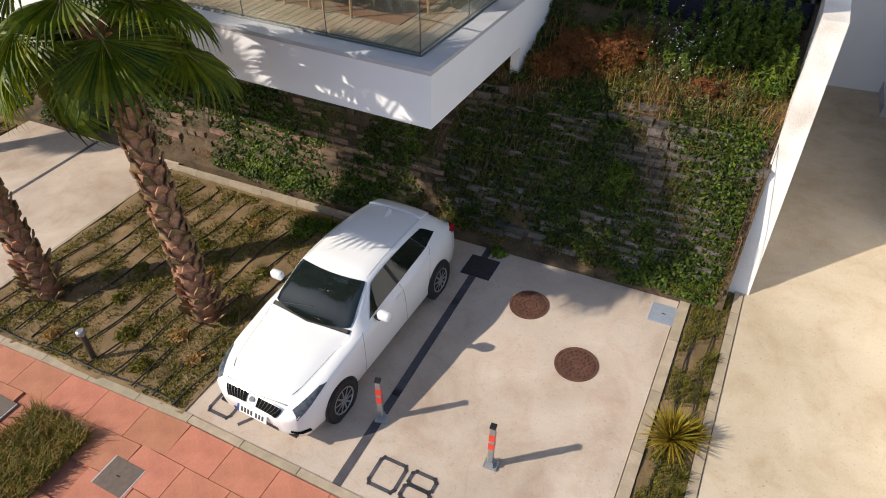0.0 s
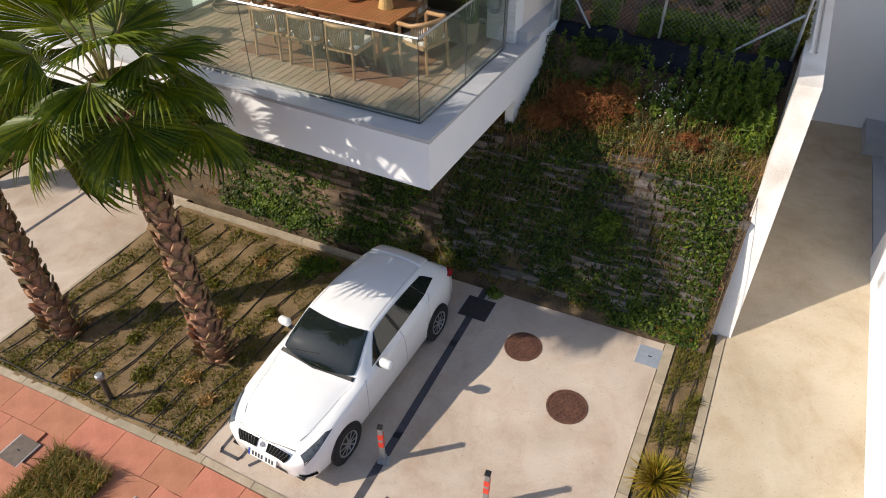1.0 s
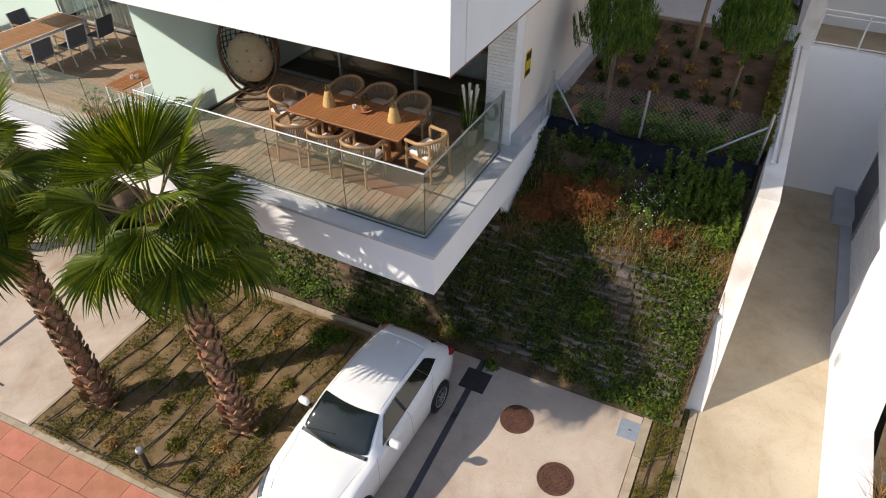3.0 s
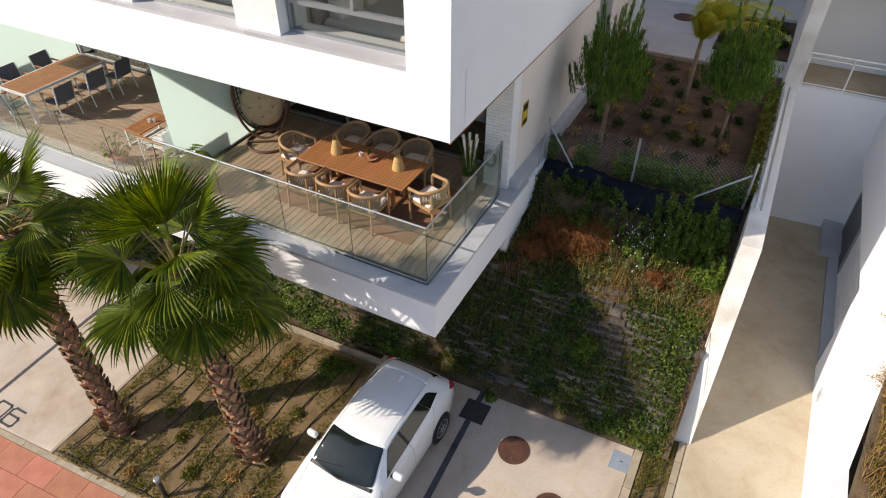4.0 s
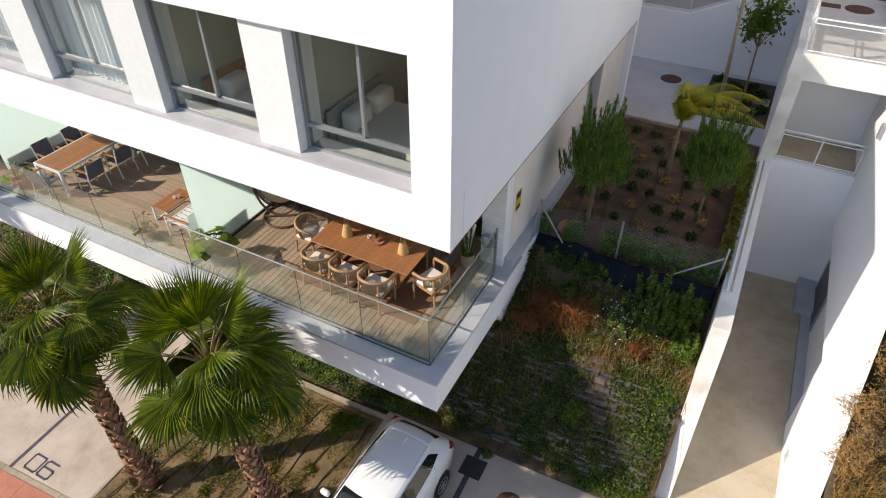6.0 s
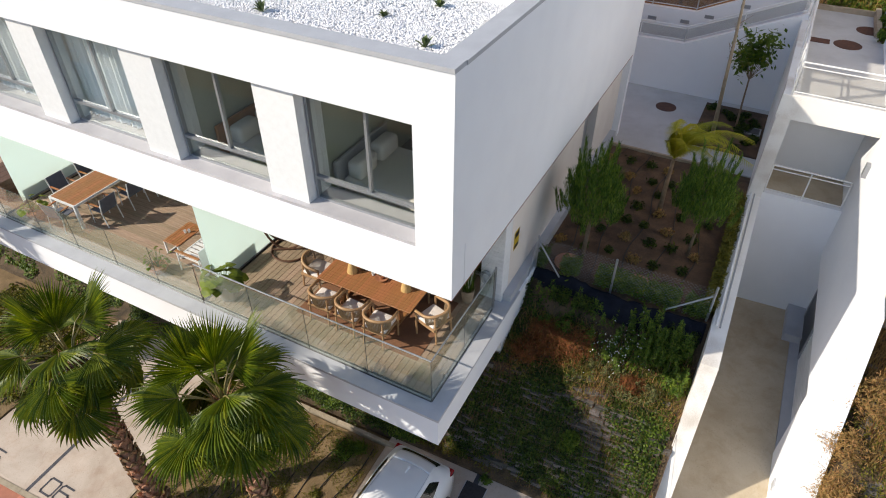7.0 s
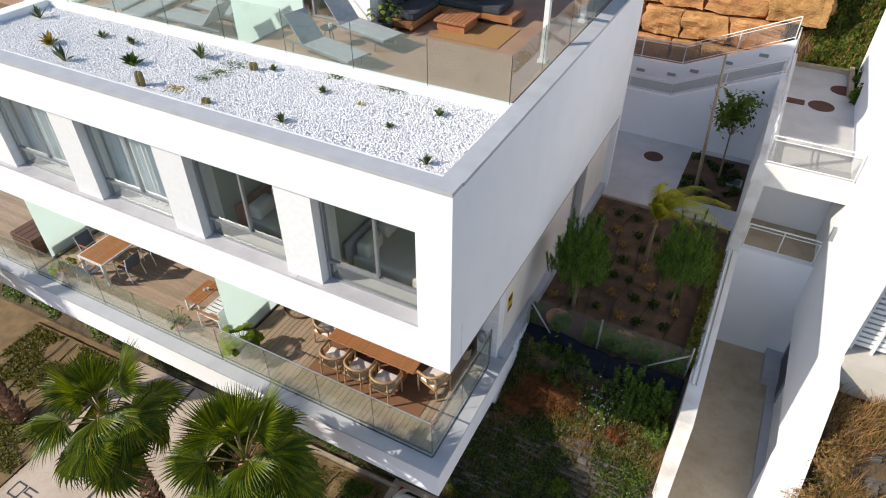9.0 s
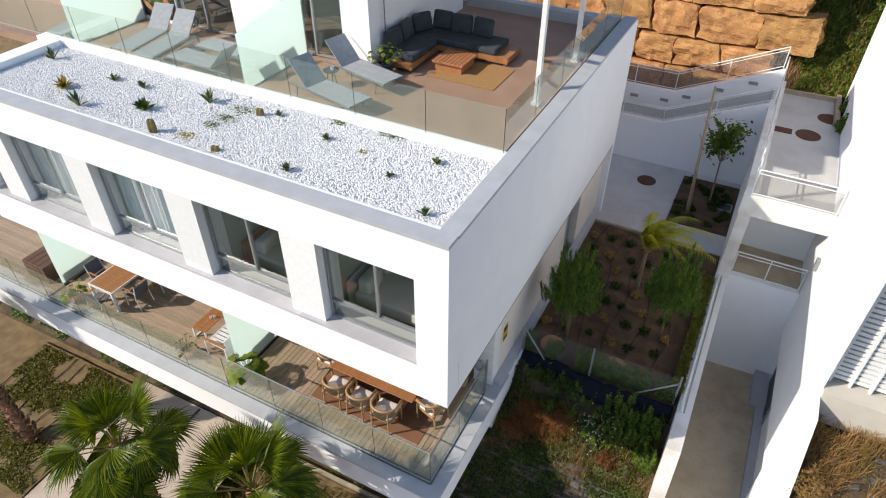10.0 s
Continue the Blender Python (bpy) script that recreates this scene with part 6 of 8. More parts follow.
def armchair():
    """Teak armchair: curved top rail, rope back, cushion. It faces +y."""
    c = empty("dining_armchair", None, "teak armchair with a rope back and cream cushion", "chair", "chairs round the dining table")
    arc = [(0.29 * math.cos(a), -0.02 + 0.27 * math.sin(a), 0.66 + 0.07 * max(0, -math.sin(a))) for a in (math.pi + math.pi * k / 14 for k in range(15))]
    arc = [(-0.29, 0.22, 0.645)] + arc + [(0.29, 0.22, 0.645)]
    part("top_rail", tube(bmesh.new(), arc, 0.031, 8), M_paleteak, c, smooth=True)
    for x, y in ((-0.27, 0.22), (0.27, 0.22)):
        part("leg", tube(bmesh.new(), [(x, y, 0), (x, y, 0.645)], 0.02, 7, 0.024), M_paleteak, c)
    for x in (-0.2, 0.2):
        part("leg", tube(bmesh.new(), [(x * 1.1, -0.27, 0), (x, -0.22, 0.71)], 0.02, 7, 0.024), M_paleteak, c)
    part("seat_frame", boxes((-0.27, 0.27, 0.19, 0.24, 0.36, 0.41), (-0.27, 0.27, -0.25, -0.20, 0.36, 0.41), (-0.27, -0.23, -0.2, 0.19, 0.36, 0.41), (0.23, 0.27, -0.2, 0.19, 0.36, 0.41), (-0.23, 0.23, -0.2, 0.19, 0.37, 0.39)), M_paleteak, c)
    part("cushion", soft_box(-0.245, 0.245, -0.22, 0.25, 0.392, 0.465, 0.03, 3), M_cushion, c, "cream seat cushion", True)
    bm = bmesh.new()
    for k in range(30):
        a = math.pi + math.pi * (k + 0.5) / 30
        tube(bm, [(0.287 * math.cos(a), -0.02 + 0.267 * math.sin(a), 0.66 + 0.07 * max(0, -math.sin(a))), (0.25 * math.cos(a), -0.02 + 0.225 * math.sin(a), 0.395)], 0.0125, 4)
    part("rope_back", bm, M_rope, c, "beige rope weave")
    return c


first = armchair()
seats = [(-7.55, 9.27, 2), (-6.82, 9.25, -3), (-6.08, 9.22, 1), (-8.32, 10.05, -90), (-5.12, 9.92, 74), (-7.5, 10.92, 180), (-6.75, 10.93, 178), (-5.98, 10.9, 183)]
BIG = Matrix.Scale(1.12, 4)
first.matrix_basis = thing_at(*seats[0][:2], FLOOR + 0.012, seats[0][2]) @ BIG
for x, y, a in seats[1:]:
    copy_thing(first, thing_at(x, y, FLOOR + 0.012, a))
TOP = FLOOR + 0.012 + 0.736
for x, y in ((-7.35, 10.1), (-5.95, 10.15)):
    l = empty("lantern", thing_at(x, y, TOP), "woven straw lantern with a rope handle", "lantern", "lanterns on the table")
    part("shade", lathe([(0.125, 0.0), (0.12, 0.04), (0.085, 0.2), (0.062, 0.28), (0.058, 0.285)], 20), M_straw, l)
    part("handle", tube(bmesh.new(), [(0.055 * math.cos(a), 0, 0.28 + 0.15 * math.sin(a)) for a in (math.pi * k / 10 for k in range(11))], 0.008, 5), M_straw, l)
bowl = empty("bowl", thing_at(-6.62, 10.2, TOP), "terracotta bowl with a small green plant", "bowl")
part("dish", lathe([(0.08, 0.0), (0.15, 0.04), (0.155, 0.05), (0.13, 0.045), (0.05, 0.02)], 20), M_terracotta, bowl)
part("pot", lathe([(0.05, 0.02), (0.065, 0.11), (0.055, 0.11), (0.05, 0.09)], 14), M_terracotta, bowl)
sp = spiky("small_plant", -6.62, 10.2, TOP + 0.09, 40, 0.16, 0.008, M_bright, "small green grass plant in the bowl", "plant", 40, 88)
cup = empty("cup", thing_at(-6.86, 10.22, TOP), "white cup on the table", "cup")
part("body", lathe([(0.03, 0), (0.04, 0.07), (0.035, 0.07), (0.025, 0.01)], 14), M_whitemetal, cup)

egg = empty("egg_chair", thing_at(-9.75, 10.75, FLOOR, 32), "dark wicker egg chair with a cream cushion", "chair")
bm = bmesh.new()
for k in range(30):
    a = 2 * math.pi * k / 30
    if 3.6 < a < 5.8:
        continue
    tube(bm, [(0.60 * math.sin(u) * math.cos(a), 0.42 * math.sin(u) * math.sin(a), 1.15 - 0.85 * math.cos(u)) for u in (0.15 + 2.8 * q / 10 for q in range(11))], 0.014, 4)
for q in range(1, 22):
    u = 0.15 + 2.8 * q / 22
    tube(bm, [(0.60 * math.sin(u) * math.cos(a), 0.42 * math.sin(u) * math.sin(a), 1.15 - 0.85 * math.cos(u)) for a in (5.8 - 2 * math.pi + (2 * math.pi - 2.2) * j / 20 for j in range(21))], 0.011, 4)
tagged(part("basket", bm, M_wicker, egg, "woven dark wicker basket"), kind="stuff")
part("rim", tube(bmesh.new(), [(0.56 * math.sin(u), -0.22 - 0.1 * math.cos(u) ** 2, 1.15 - 0.86 * math.cos(u)) for u in (2 * math.pi * q / 28 for q in range(29))], 0.03, 6), M_wicker, egg)
cs = bmesh.new()
bmesh.ops.create_uvsphere(cs, u_segments=18, v_segments=12, radius=1)
bmesh.ops.scale(cs, verts=cs.verts[:], vec=(0.47, 0.17, 0.52))
bmesh.ops.translate(cs, verts=cs.verts[:], vec=(0, -0.05, 0.98))
part("cushion", cs, mat("tufted_cream_cushion", (0.55, 0.43, 0.28), (0.42, 0.32, 0.2), 0.95, 7, 120, 0.5, dist=0.03), egg, "tufted cream cushion", True)
bm = bmesh.new()
for x in (-0.24, 0, 0.24):
    for z in (0.75, 0.98, 1.2):
        if abs(x) + abs(z - 0.98) < 0.4:
            box(bm, x - 0.012, x + 0.012, -0.225, -0.2, z - 0.012, z + 0.012)
tagged(part("button", bm, M_wicker, egg), kind="stuff")
part("base_ring", tube(bmesh.new(), ring_path(0, 0.0, 0.03, 0.5, 28), 0.028, 6), M_wicker, egg)
part("base_bar", tube(bmesh.new(), [(-0.5, 0, 0.03), (0.5, 0, 0.03)], 0.025, 6), M_wicker, egg)
part("stand", tube(bmesh.new(), [(0, 0.48, 0.03), (0, 0.62, 0.6), (0, 0.55, 1.5), (0, 0.2, 2.05), (0, 0, 1.98)], 0.03, 7), M_wicker, egg)

pot = empty("planter", thing_at(-4.92, 11.2, FLOOR), "round terracotta-beige planter with pampas grass", "plant")
part("pot", lathe([(0.13, 0), (0.17, 0.36), (0.155, 0.36), (0.13, 0.3)], 18), mat("beige_pot", (0.42, 0.32, 0.22), (0.34, 0.25, 0.17), 0.8, 8, 60, 0.1), pot)
P = np.array([(RNG.normal(0, 0.06), RNG.normal(0, 0.06), 0.32) for _ in range(150)])
b_ob = new("grass", blade_mesh("pampas", P, np.full(150, 0.9), 0.45, 0.008, M_bright))
b_ob.parent = pot
for k in range(6):
    a = k * 1.05
    x, y = 0.12 * math.cos(a), 0.12 * math.sin(a)
    part("plume", tube(bmesh.new(), [(x * 0.4, y * 0.4, 0.4), (x, y, 0.95), (x * 1.3, y * 1.3, 1.2)], 0.01, 5, 0.03), M_cushion, pot, "pale feathery plume")

reel = empty("hose_reel", thing_at(-4.58, 11.44, 0), "grey garden hose hung on the brick pier", "hose")
for r in (0.10, 0.13):
    part("coil", tube(bmesh.new(), [(r * math.cos(a), 0, 4.85 + 1.4 * r * math.sin(a)) for a in (2 * math.pi * k / 20 for k in range(21))], 0.018, 6), M_steel, reel)
part("bracket", boxes((-0.05, 0.05, 0.0, 0.08, 4.95, 5.0)), M_alu, reel)
rp = empty("railing_end_post", None, "slim steel railing end post", "post")
part("post", boxes((-4.30, -4.26, 11.24, 11.28, 4.16, 5.42)), M_steel, rp)


def leafy_pot(x, y, z, label, pot_mat, big=0.15, count=16, h=0.35):
    p = empty("potted_plant", thing_at(x, y, z), label, "plant")
    part("pot", lathe([(0.15, 0), (0.23, h * 0.75), (0.22, h), (0.19, h), (0.17, h * 0.8)], 18), pot_mat, p)
    for i in range(count):
        a, el, L = i * 2.4, random.uniform(0.5, 1.25), random.uniform(0.28, 0.5)
        d = Vector((math.cos(a) * math.cos(el), math.sin(a) * math.cos(el), math.sin(el)))
        o = Vector((0, 0, h)) + d * L
        s = Vector((-math.sin(a), math.cos(a), 0)) * big * random.uniform(0.6, 1)
        f = Vector((math.cos(a), math.sin(a), -0.45)).normalized() * big * 1.5
        bm = bmesh.new()
        tube(bm, [(0, 0, h - 0.05), o], 0.006, 4)
        v = [bm.verts.new(q) for q in (o, o + f * 0.35 + s, o + f * 0.75 + s * 0.85, o + f - Vector((0, 0, 0.03)), o + f * 0.75 - s * 0.85, o + f * 0.35 - s, o + f * 0.5 + Vector((0, 0, 0.03)))]
        for q in range(6):
            bm.faces.new((v[q], v[(q + 1) % 6], v[6]))
        part("leaf", bm, M_bright, p)
    return p


leafy_pot(-9.95, 8.62, FLOOR, "large-leaved green plant in a pale planter", mat("pale_planter", (0.45, 0.40, 0.33), (0.36, 0.31, 0.25), 0.8, 8, 60, 0.1), 0.19, 34, 0.45)
leafy_pot(-12.1, 8.55, FLOOR, "small potted plant with white flowers", M_terracotta, 0.06, 18, 0.2)
leafy_pot(-16.7, 8.6, FLOOR, "leafy green plant in a pot", M_terracotta, 0.13, 12, 0.25)

# neighbour's balcony
wt = empty("patio_table", thing_at(-15.69, 9.95, FLOOR), "white metal patio table with a brown wooden top", "table")
for k in range(9):
    part("slat", soft_box(-0.47 + 0.105 * k, -0.47 + 0.105 * k + 0.1, -1.08, 1.08, 0.725, 0.75, 0.003, 1), M_teak, wt)
part("frame", boxes((-0.5, -0.47, -1.12, 1.12, 0.69, 0.752), (0.475, 0.5, -1.12, 1.12, 0.69, 0.752), (-0.47, 0.475, -1.12, -1.085, 0.69, 0.752), (-0.47, 0.475, 1.085, 1.12, 0.69, 0.752)), M_whitemetal, wt)
for sx in (-0.46, 0.46):
    for sy in (-1.08, 1.08):
        part("leg", soft_box(sx - 0.04, sx + 0.04, sy - 0.04, sy + 0.04, 0, 0.69, 0.005, 1), M_whitemetal, wt)


def patio_chair():
    c = empty("patio_chair", None, "white metal patio chair with slate fabric", "chair", "chairs round the patio table")
    for sx in (-0.25, 0.25):
        part("side_frame", tube(bmesh.new(), [(sx, 0.24, 0), (sx, 0.22, 0.62), (sx, -0.2, 0.64), (sx, -0.24, 0.62)], 0.016, 6), M_whitemetal, c)
        part("back_leg", tube(bmesh.new(), [(sx, -0.28, 0), (sx, -0.2, 0.42), (sx, -0.30, 0.88)], 0.016, 6), M_whitemetal, c)
    part("seat", soft_box(-0.235, 0.235, -0.22, 0.23, 0.41, 0.435, 0.008, 1), M_bluefab, c)
    part("backrest", prism([(-0.215, 0.45), (-0.30, 0.88), (-0.315, 0.88), (-0.23, 0.45)], -0.235, 0.235), M_bluefab, c)
    for ax in (-0.25, 0.25):
        part("armrest", boxes((ax - 0.025, ax + 0.025, -0.2, 0.24, 0.64, 0.66)), M_teak, c)
    return c


pc = patio_chair()
pc.matrix_basis = thing_at(-14.95, 9.45, FLOOR, 92)
for x, y, a in ((-14.93, 10.35, 88), (-16.5, 9.5, -90), (-16.5, 10.4, -88), (-15.72, 8.72, 8), (-14.9, 11.1, 95)):
    copy_thing(pc, thing_at(x, y, FLOOR, a))


def low_table(x, y, z, w, d, h, label):
    t = empty("coffee_table", thing_at(x, y, z), label, "table")
    for k in range(6):
        ww = w / 6
        part("slat", soft_box(-w / 2 + ww * k + 0.003, -w / 2 + ww * (k + 1) - 0.003, -d / 2, d / 2, h - 0.03, h, 0.003, 1), M_teak, t)
    for sx in (-1, 1):
        part("leg_frame", boxes((sx * (w / 2 - 0.02) - 0.02, sx * (w / 2 - 0.02) + 0.02, -d / 2, -d / 2 + 0.04, 0, h - 0.031), (sx * (w / 2 - 0.02) - 0.02, sx * (w / 2 - 0.02) + 0.02, d / 2 - 0.04, d / 2, 0, h - 0.031), (sx * (w / 2 - 0.02) - 0.02, sx * (w / 2 - 0.02) + 0.02, -d / 2 + 0.04, d / 2 - 0.04, 0, 0.03)), M_whitemetal, t)
    return t


low_table(-12.22, 9.6, FLOOR, 0.5, 0.9, 0.42, "low teak coffee table on a white frame")
for x, y in ((-12.2, 9.65), (-12.13, 9.72)):
    g = empty("glass", thing_at(x, y, FLOOR + 0.421), "small glass on the coffee table", "glass")
    part("tumbler", lathe([(0.03, 0), (0.035, 0.08), (0.032, 0.08), (0.027, 0.01)], 12), M_whitemetal, g)
bn = empty("patio_bench", thing_at(-11.25, 9.35, FLOOR), "white slatted bench with a teak arm", "bench")
for k in range(6):
    part("slat", boxes((-0.42, 0.30, -0.42 + 0.13 * k, -0.33 + 0.13 * k, 0.38, 0.40)), M_whitemetal, bn)
part("side_frame", boxes((-0.45, -0.42, -0.45, 0.42, 0.34, 0.41)), M_whitemetal, bn)
part("back_frame", boxes((0.30, 0.33, -0.45, 0.42, 0.0, 0.8)), M_whitemetal, bn)
part("arm", soft_box(-0.45, 0.32, -0.52, -0.44, 0.58, 0.61, 0.006, 1), M_teak, bn)
for sx in (-0.43, 0.28):
    part("leg", boxes((sx, sx + 0.03, -0.5, -0.47, 0, 0.58)), M_whitemetal, bn)
pw = empty("stone_planter", thing_at(-18.6, 9.6, FLOOR), "brown stone-clad planter on the far balcony", "planter")
for r in range(4):
    for k in range(4):
        part("stone", soft_box(-0.5 + 0.25 * k + 0.004, -0.5 + 0.25 * k + 0.246, -0.9, 0.9, 0.16 * r + 0.004, 0.16 * r + 0.156, 0.01, 1), M_wicker, pw)

# indoors, seen through the panes
sofa_in = empty("sofa", thing_at(-6.6, 14.0, 4.2), "pale grey sofa in the living room", "sofa")
part("seat", soft_box(-1.0, 1.0, -0.4, 0.4, 0.12, 0.45, 0.05, 2), M_mesh, sofa_in)
part("backrest", soft_box(-1.0, 1.0, -0.5, -0.3, 0.2, 0.8, 0.05, 2), M_mesh, sofa_in)
for i, x in enumerate((-6.05, -9.05)):
    bed = empty("bed", thing_at(x, 10.55, 7.2, 90), "made bed with white linen and a brown headboard", "bed")
    part("mattress", soft_box(-0.8, 0.8, -0.9, 1.0, 0.2, 0.58, 0.06, 2), M_cushion, bed)
    part("base", boxes((-0.82, 0.82, -0.92, 1.0, 0.05, 0.2)), M_teak, bed)
    part("headboard", soft_box(-0.95, 0.95, 1.02, 1.1, 0.1, 1.0, 0.02, 1), M_teak if i else M_mesh, bed)
    for sx in (-0.4, 0.4):
        part("pillow", soft_box(sx - 0.33, sx + 0.33, 0.6, 0.95, 0.55, 0.95, 0.1, 3), M_cushion, bed, smooth=True)
    pic = empty("picture", thing_at(x, 13.56, 0), "framed picture on the bedroom wall", "picture")
    part("frame", boxes((-0.35, 0.35, -0.03, 0.03, 8.6, 9.5)), M_straw, pic)
    part("sheet", boxes((-0.3, 0.3, -0.036, -0.031, 8.65, 9.45)), M_dryred, pic)


def curtain(x0, x1, y, z0, z1, material, label):
    bm = bmesh.new()
    k = int((x1 - x0) / 0.03)
    pts = [(x0 + (x1 - x0) * i / k, y + 0.04 * math.sin(i * 1.15) + 0.012 * math.sin(i * 0.37)) for i in range(k + 1)]
    lo, hi = [bm.verts.new((a, b, z0)) for a, b in pts], [bm.verts.new((a, b, z1)) for a, b in pts]
    for i in range(k):
        bm.faces.new((lo[i], lo[i + 1], hi[i + 1], hi[i]))
    c = tagged(part("curtain", bm, material), label, "curtain")
    m = c.modifiers.new("thick", "SOLIDIFY")
    m.thickness = 0.006
    return c


M_curtain = mat("white_voile", (0.86, 0.88, 0.92), (0.78, 0.80, 0.85), 0.95, 5, 120, 0.05)
M_greycurtain = mat("grey_green_curtain", (0.33, 0.38, 0.38), (0.25, 0.29, 0.29), 0.95, 5, 120, 0.05)
for a, b in WINDOWS[2:]:
    curtain(a + 0.05, b - 0.05, 9.16, 7.92, 10.14, M_curtain, "gathered white curtain behind the window")
curtain(-17.6, -13.2, 12.4, 4.25, 6.85, M_greycurtain, "grey-green curtain behind the sliding door")

# ---- roof terrace furniture ----
T = 10.785
def lounger():
    """A sun lounger along +x with its back raised at -x."""
    l = empty("sun_lounger", None, "grey mesh sun lounger with a raised back", "lounger", "loungers on the roof terrace")
    part("bed", soft_box(-0.35, 1.15, -0.32, 0.32, 0.31, 0.335, 0.008, 1), M_mesh, l)
    part("backrest", prism([(-0.36, 0.32), (-0.92, 0.88), (-0.935, 0.865), (-0.375, 0.30)], -0.32, 0.32, "y"), M_mesh, l)
    for sy in (-0.34, 0.34):
        part("side_rail", boxes((-0.95, 1.17, sy - 0.018, sy + 0.018, 0.285, 0.325)), M_greyframe, l)
        for x in (-0.75, 0.85):
            part("leg", tube(bmesh.new(), [(x, sy, 0), (x + 0.06, sy, 0.29)], 0.018, 6), M_greyframe, l)
    part("strut", tube(bmesh.new(), [(-0.75, 0, 0.3), (-0.8, 0, 0.72)], 0.012, 5), M_greyframe, l)
    return l


lg = lounger()
lg.matrix_basis = thing_at(-9.35, 12.55, T, -13)
for x, y, a in ((-9.3, 13.95, -14), (-13.0, 12.45, 178), (-12.9, 13.35, 176), (-14.9, 13.0, -82), (-15.8, 13.1, -80), (-18.4, 13.0, -80)):
    copy_thing(lg, thing_at(x, y, T, a))
st = empty("side_table", thing_at(-9.75, 13.3, T), "dark round side table with a candle jar", "table")
part("top", lathe([(0.2, 0.4), (0.2, 0.42)], 20), M_darkframe, st)
for k in range(3):
    part("leg", tube(bmesh.new(), [(0.16 * math.cos(k * 2.1), 0.16 * math.sin(k * 2.1), 0), (0.08 * math.cos(k * 2.1), 0.08 * math.sin(k * 2.1), 0.4)], 0.012, 5), M_darkframe, st)
jar = empty("candle_jar", thing_at(-9.7, 13.3, T + 0.421), "small white candle jar on the table", "jar")
part("jar", lathe([(0.045, 0), (0.045, 0.09), (0.04, 0.09), (0.035, 0.02)], 12), M_whitemetal, jar)

sf = empty("corner_sofa", thing_at(0, 0, T), "charcoal corner sofa on a teak base", "sofa")
part("base", boxes((-9.35, -8.35, 14.85, 17.3, 0.08, 0.24), (-8.35, -6.3, 16.35, 17.3, 0.08, 0.24)), M_teak, sf)
for sx, sy in ((-9.25, 14.95), (-8.45, 14.95), (-6.4, 16.45), (-6.4, 17.2)):
    part("foot", boxes((sx - 0.04, sx + 0.04, sy - 0.04, sy + 0.04, 0, 0.08)), M_teak, sf)
part("seat_cushion", soft_box(-9.35, -8.37, 14.95, 16.33, 0.242, 0.42, 0.05, 2), M_greyfab, sf)
part("seat_cushion", soft_box(-9.35, -6.65, 16.36, 17.3, 0.242, 0.42, 0.05, 2), M_greyfab, sf)
for x, y, a in ((-9.15, 15.35, 85), (-9.15, 16.0, 95), (-9.05, 16.7, 60), (-8.6, 17.12, 0), (-8.0, 17.1, 8), (-7.35, 17.1, -6)):
    cu = part("back_cushion", soft_box(-0.3, 0.3, -0.09, 0.09, -0.25, 0.25, 0.08, 3), M_greyfab, sf, smooth=True)
    cu.matrix_basis = thing_at(x, y, 0.66, a) @ Euler((radians(-15), 0, 0)).to_matrix().to_4x4()
ct = empty("terrace_coffee_table", thing_at(-7.55, 15.75, T + 0.012), "low slatted teak coffee table", "table")
for k in range(8):
    part("slat", soft_box(-0.45 + 0.1125 * k + 0.004, -0.45 + 0.1125 * (k + 1) - 0.004, -0.45, 0.45, 0.20, 0.26, 0.006, 1), M_teak, ct)
part("plinth", boxes((-0.38, 0.38, -0.38, 0.38, 0, 0.2)), M_teak, ct)
tagged(part("terrace_rug", soft_box(-7.9, -6.05, 14.9, 16.3, T + 0.001, T + 0.012, 0.004, 1), mat("golden_jute_rug", (0.40, 0.22, 0.08), (0.30, 0.16, 0.06), 0.95, 20, 160, 0.4)), "golden brown jute rug", "rug")
leafy_pot(-8.95, 14.55, T, "tall green plant by the sofa", M_greyfab, 0.08, 22, 0.3)
pg = empty("pergola", None, "white steel pergola with a folded white awning", "pergola")
for y in (14.7, 17.6):
    p = part("post", soft_box(-4.90, -4.78, y - 0.06, y + 0.06, T, 13.4, 0.008, 1), M_whitemetal, pg)
    part("foot", soft_box(-4.94, -4.74, y - 0.1, y + 0.1, T, T + 0.1, 0.01, 1), M_whitemetal, p)
part("beam", boxes((-9.4, -4.78, 17.54, 17.66, 13.4, 13.5), (-9.4, -4.78, 14.64, 14.76, 13.4, 13.5), (-4.9, -4.78, 14.76, 17.54, 13.4, 13.5)), M_whitemetal, pg)
bm = bmesh.new()
g = []
for j in range(2):
    g.append([bm.verts.new((-9.3 + 4.4 * i / 60, 17.1 + 0.4 * j, 13.32 - 0.22 * abs(math.sin(i * 0.32)) * (1 - 0.4 * j))) for i in range(61)])
for i in range(60):
    bm.faces.new((g[0][i], g[0][i + 1], g[1][i + 1], g[1][i]))
aw = part("awning", bm, M_cushion, pg, "scalloped white awning fabric")
am = aw.modifiers.new("thick", "SOLIDIFY")
am.thickness = 0.02
mural = empty("wall_mural", None, "painted mural of green leaves and pink blossoms on the terrace wall", "mural")
part("panel", boxes((-18.2, -16.25, 14.58, 14.597, 10.9, 12.6)), M_black, mural)
mr = random.Random(3)
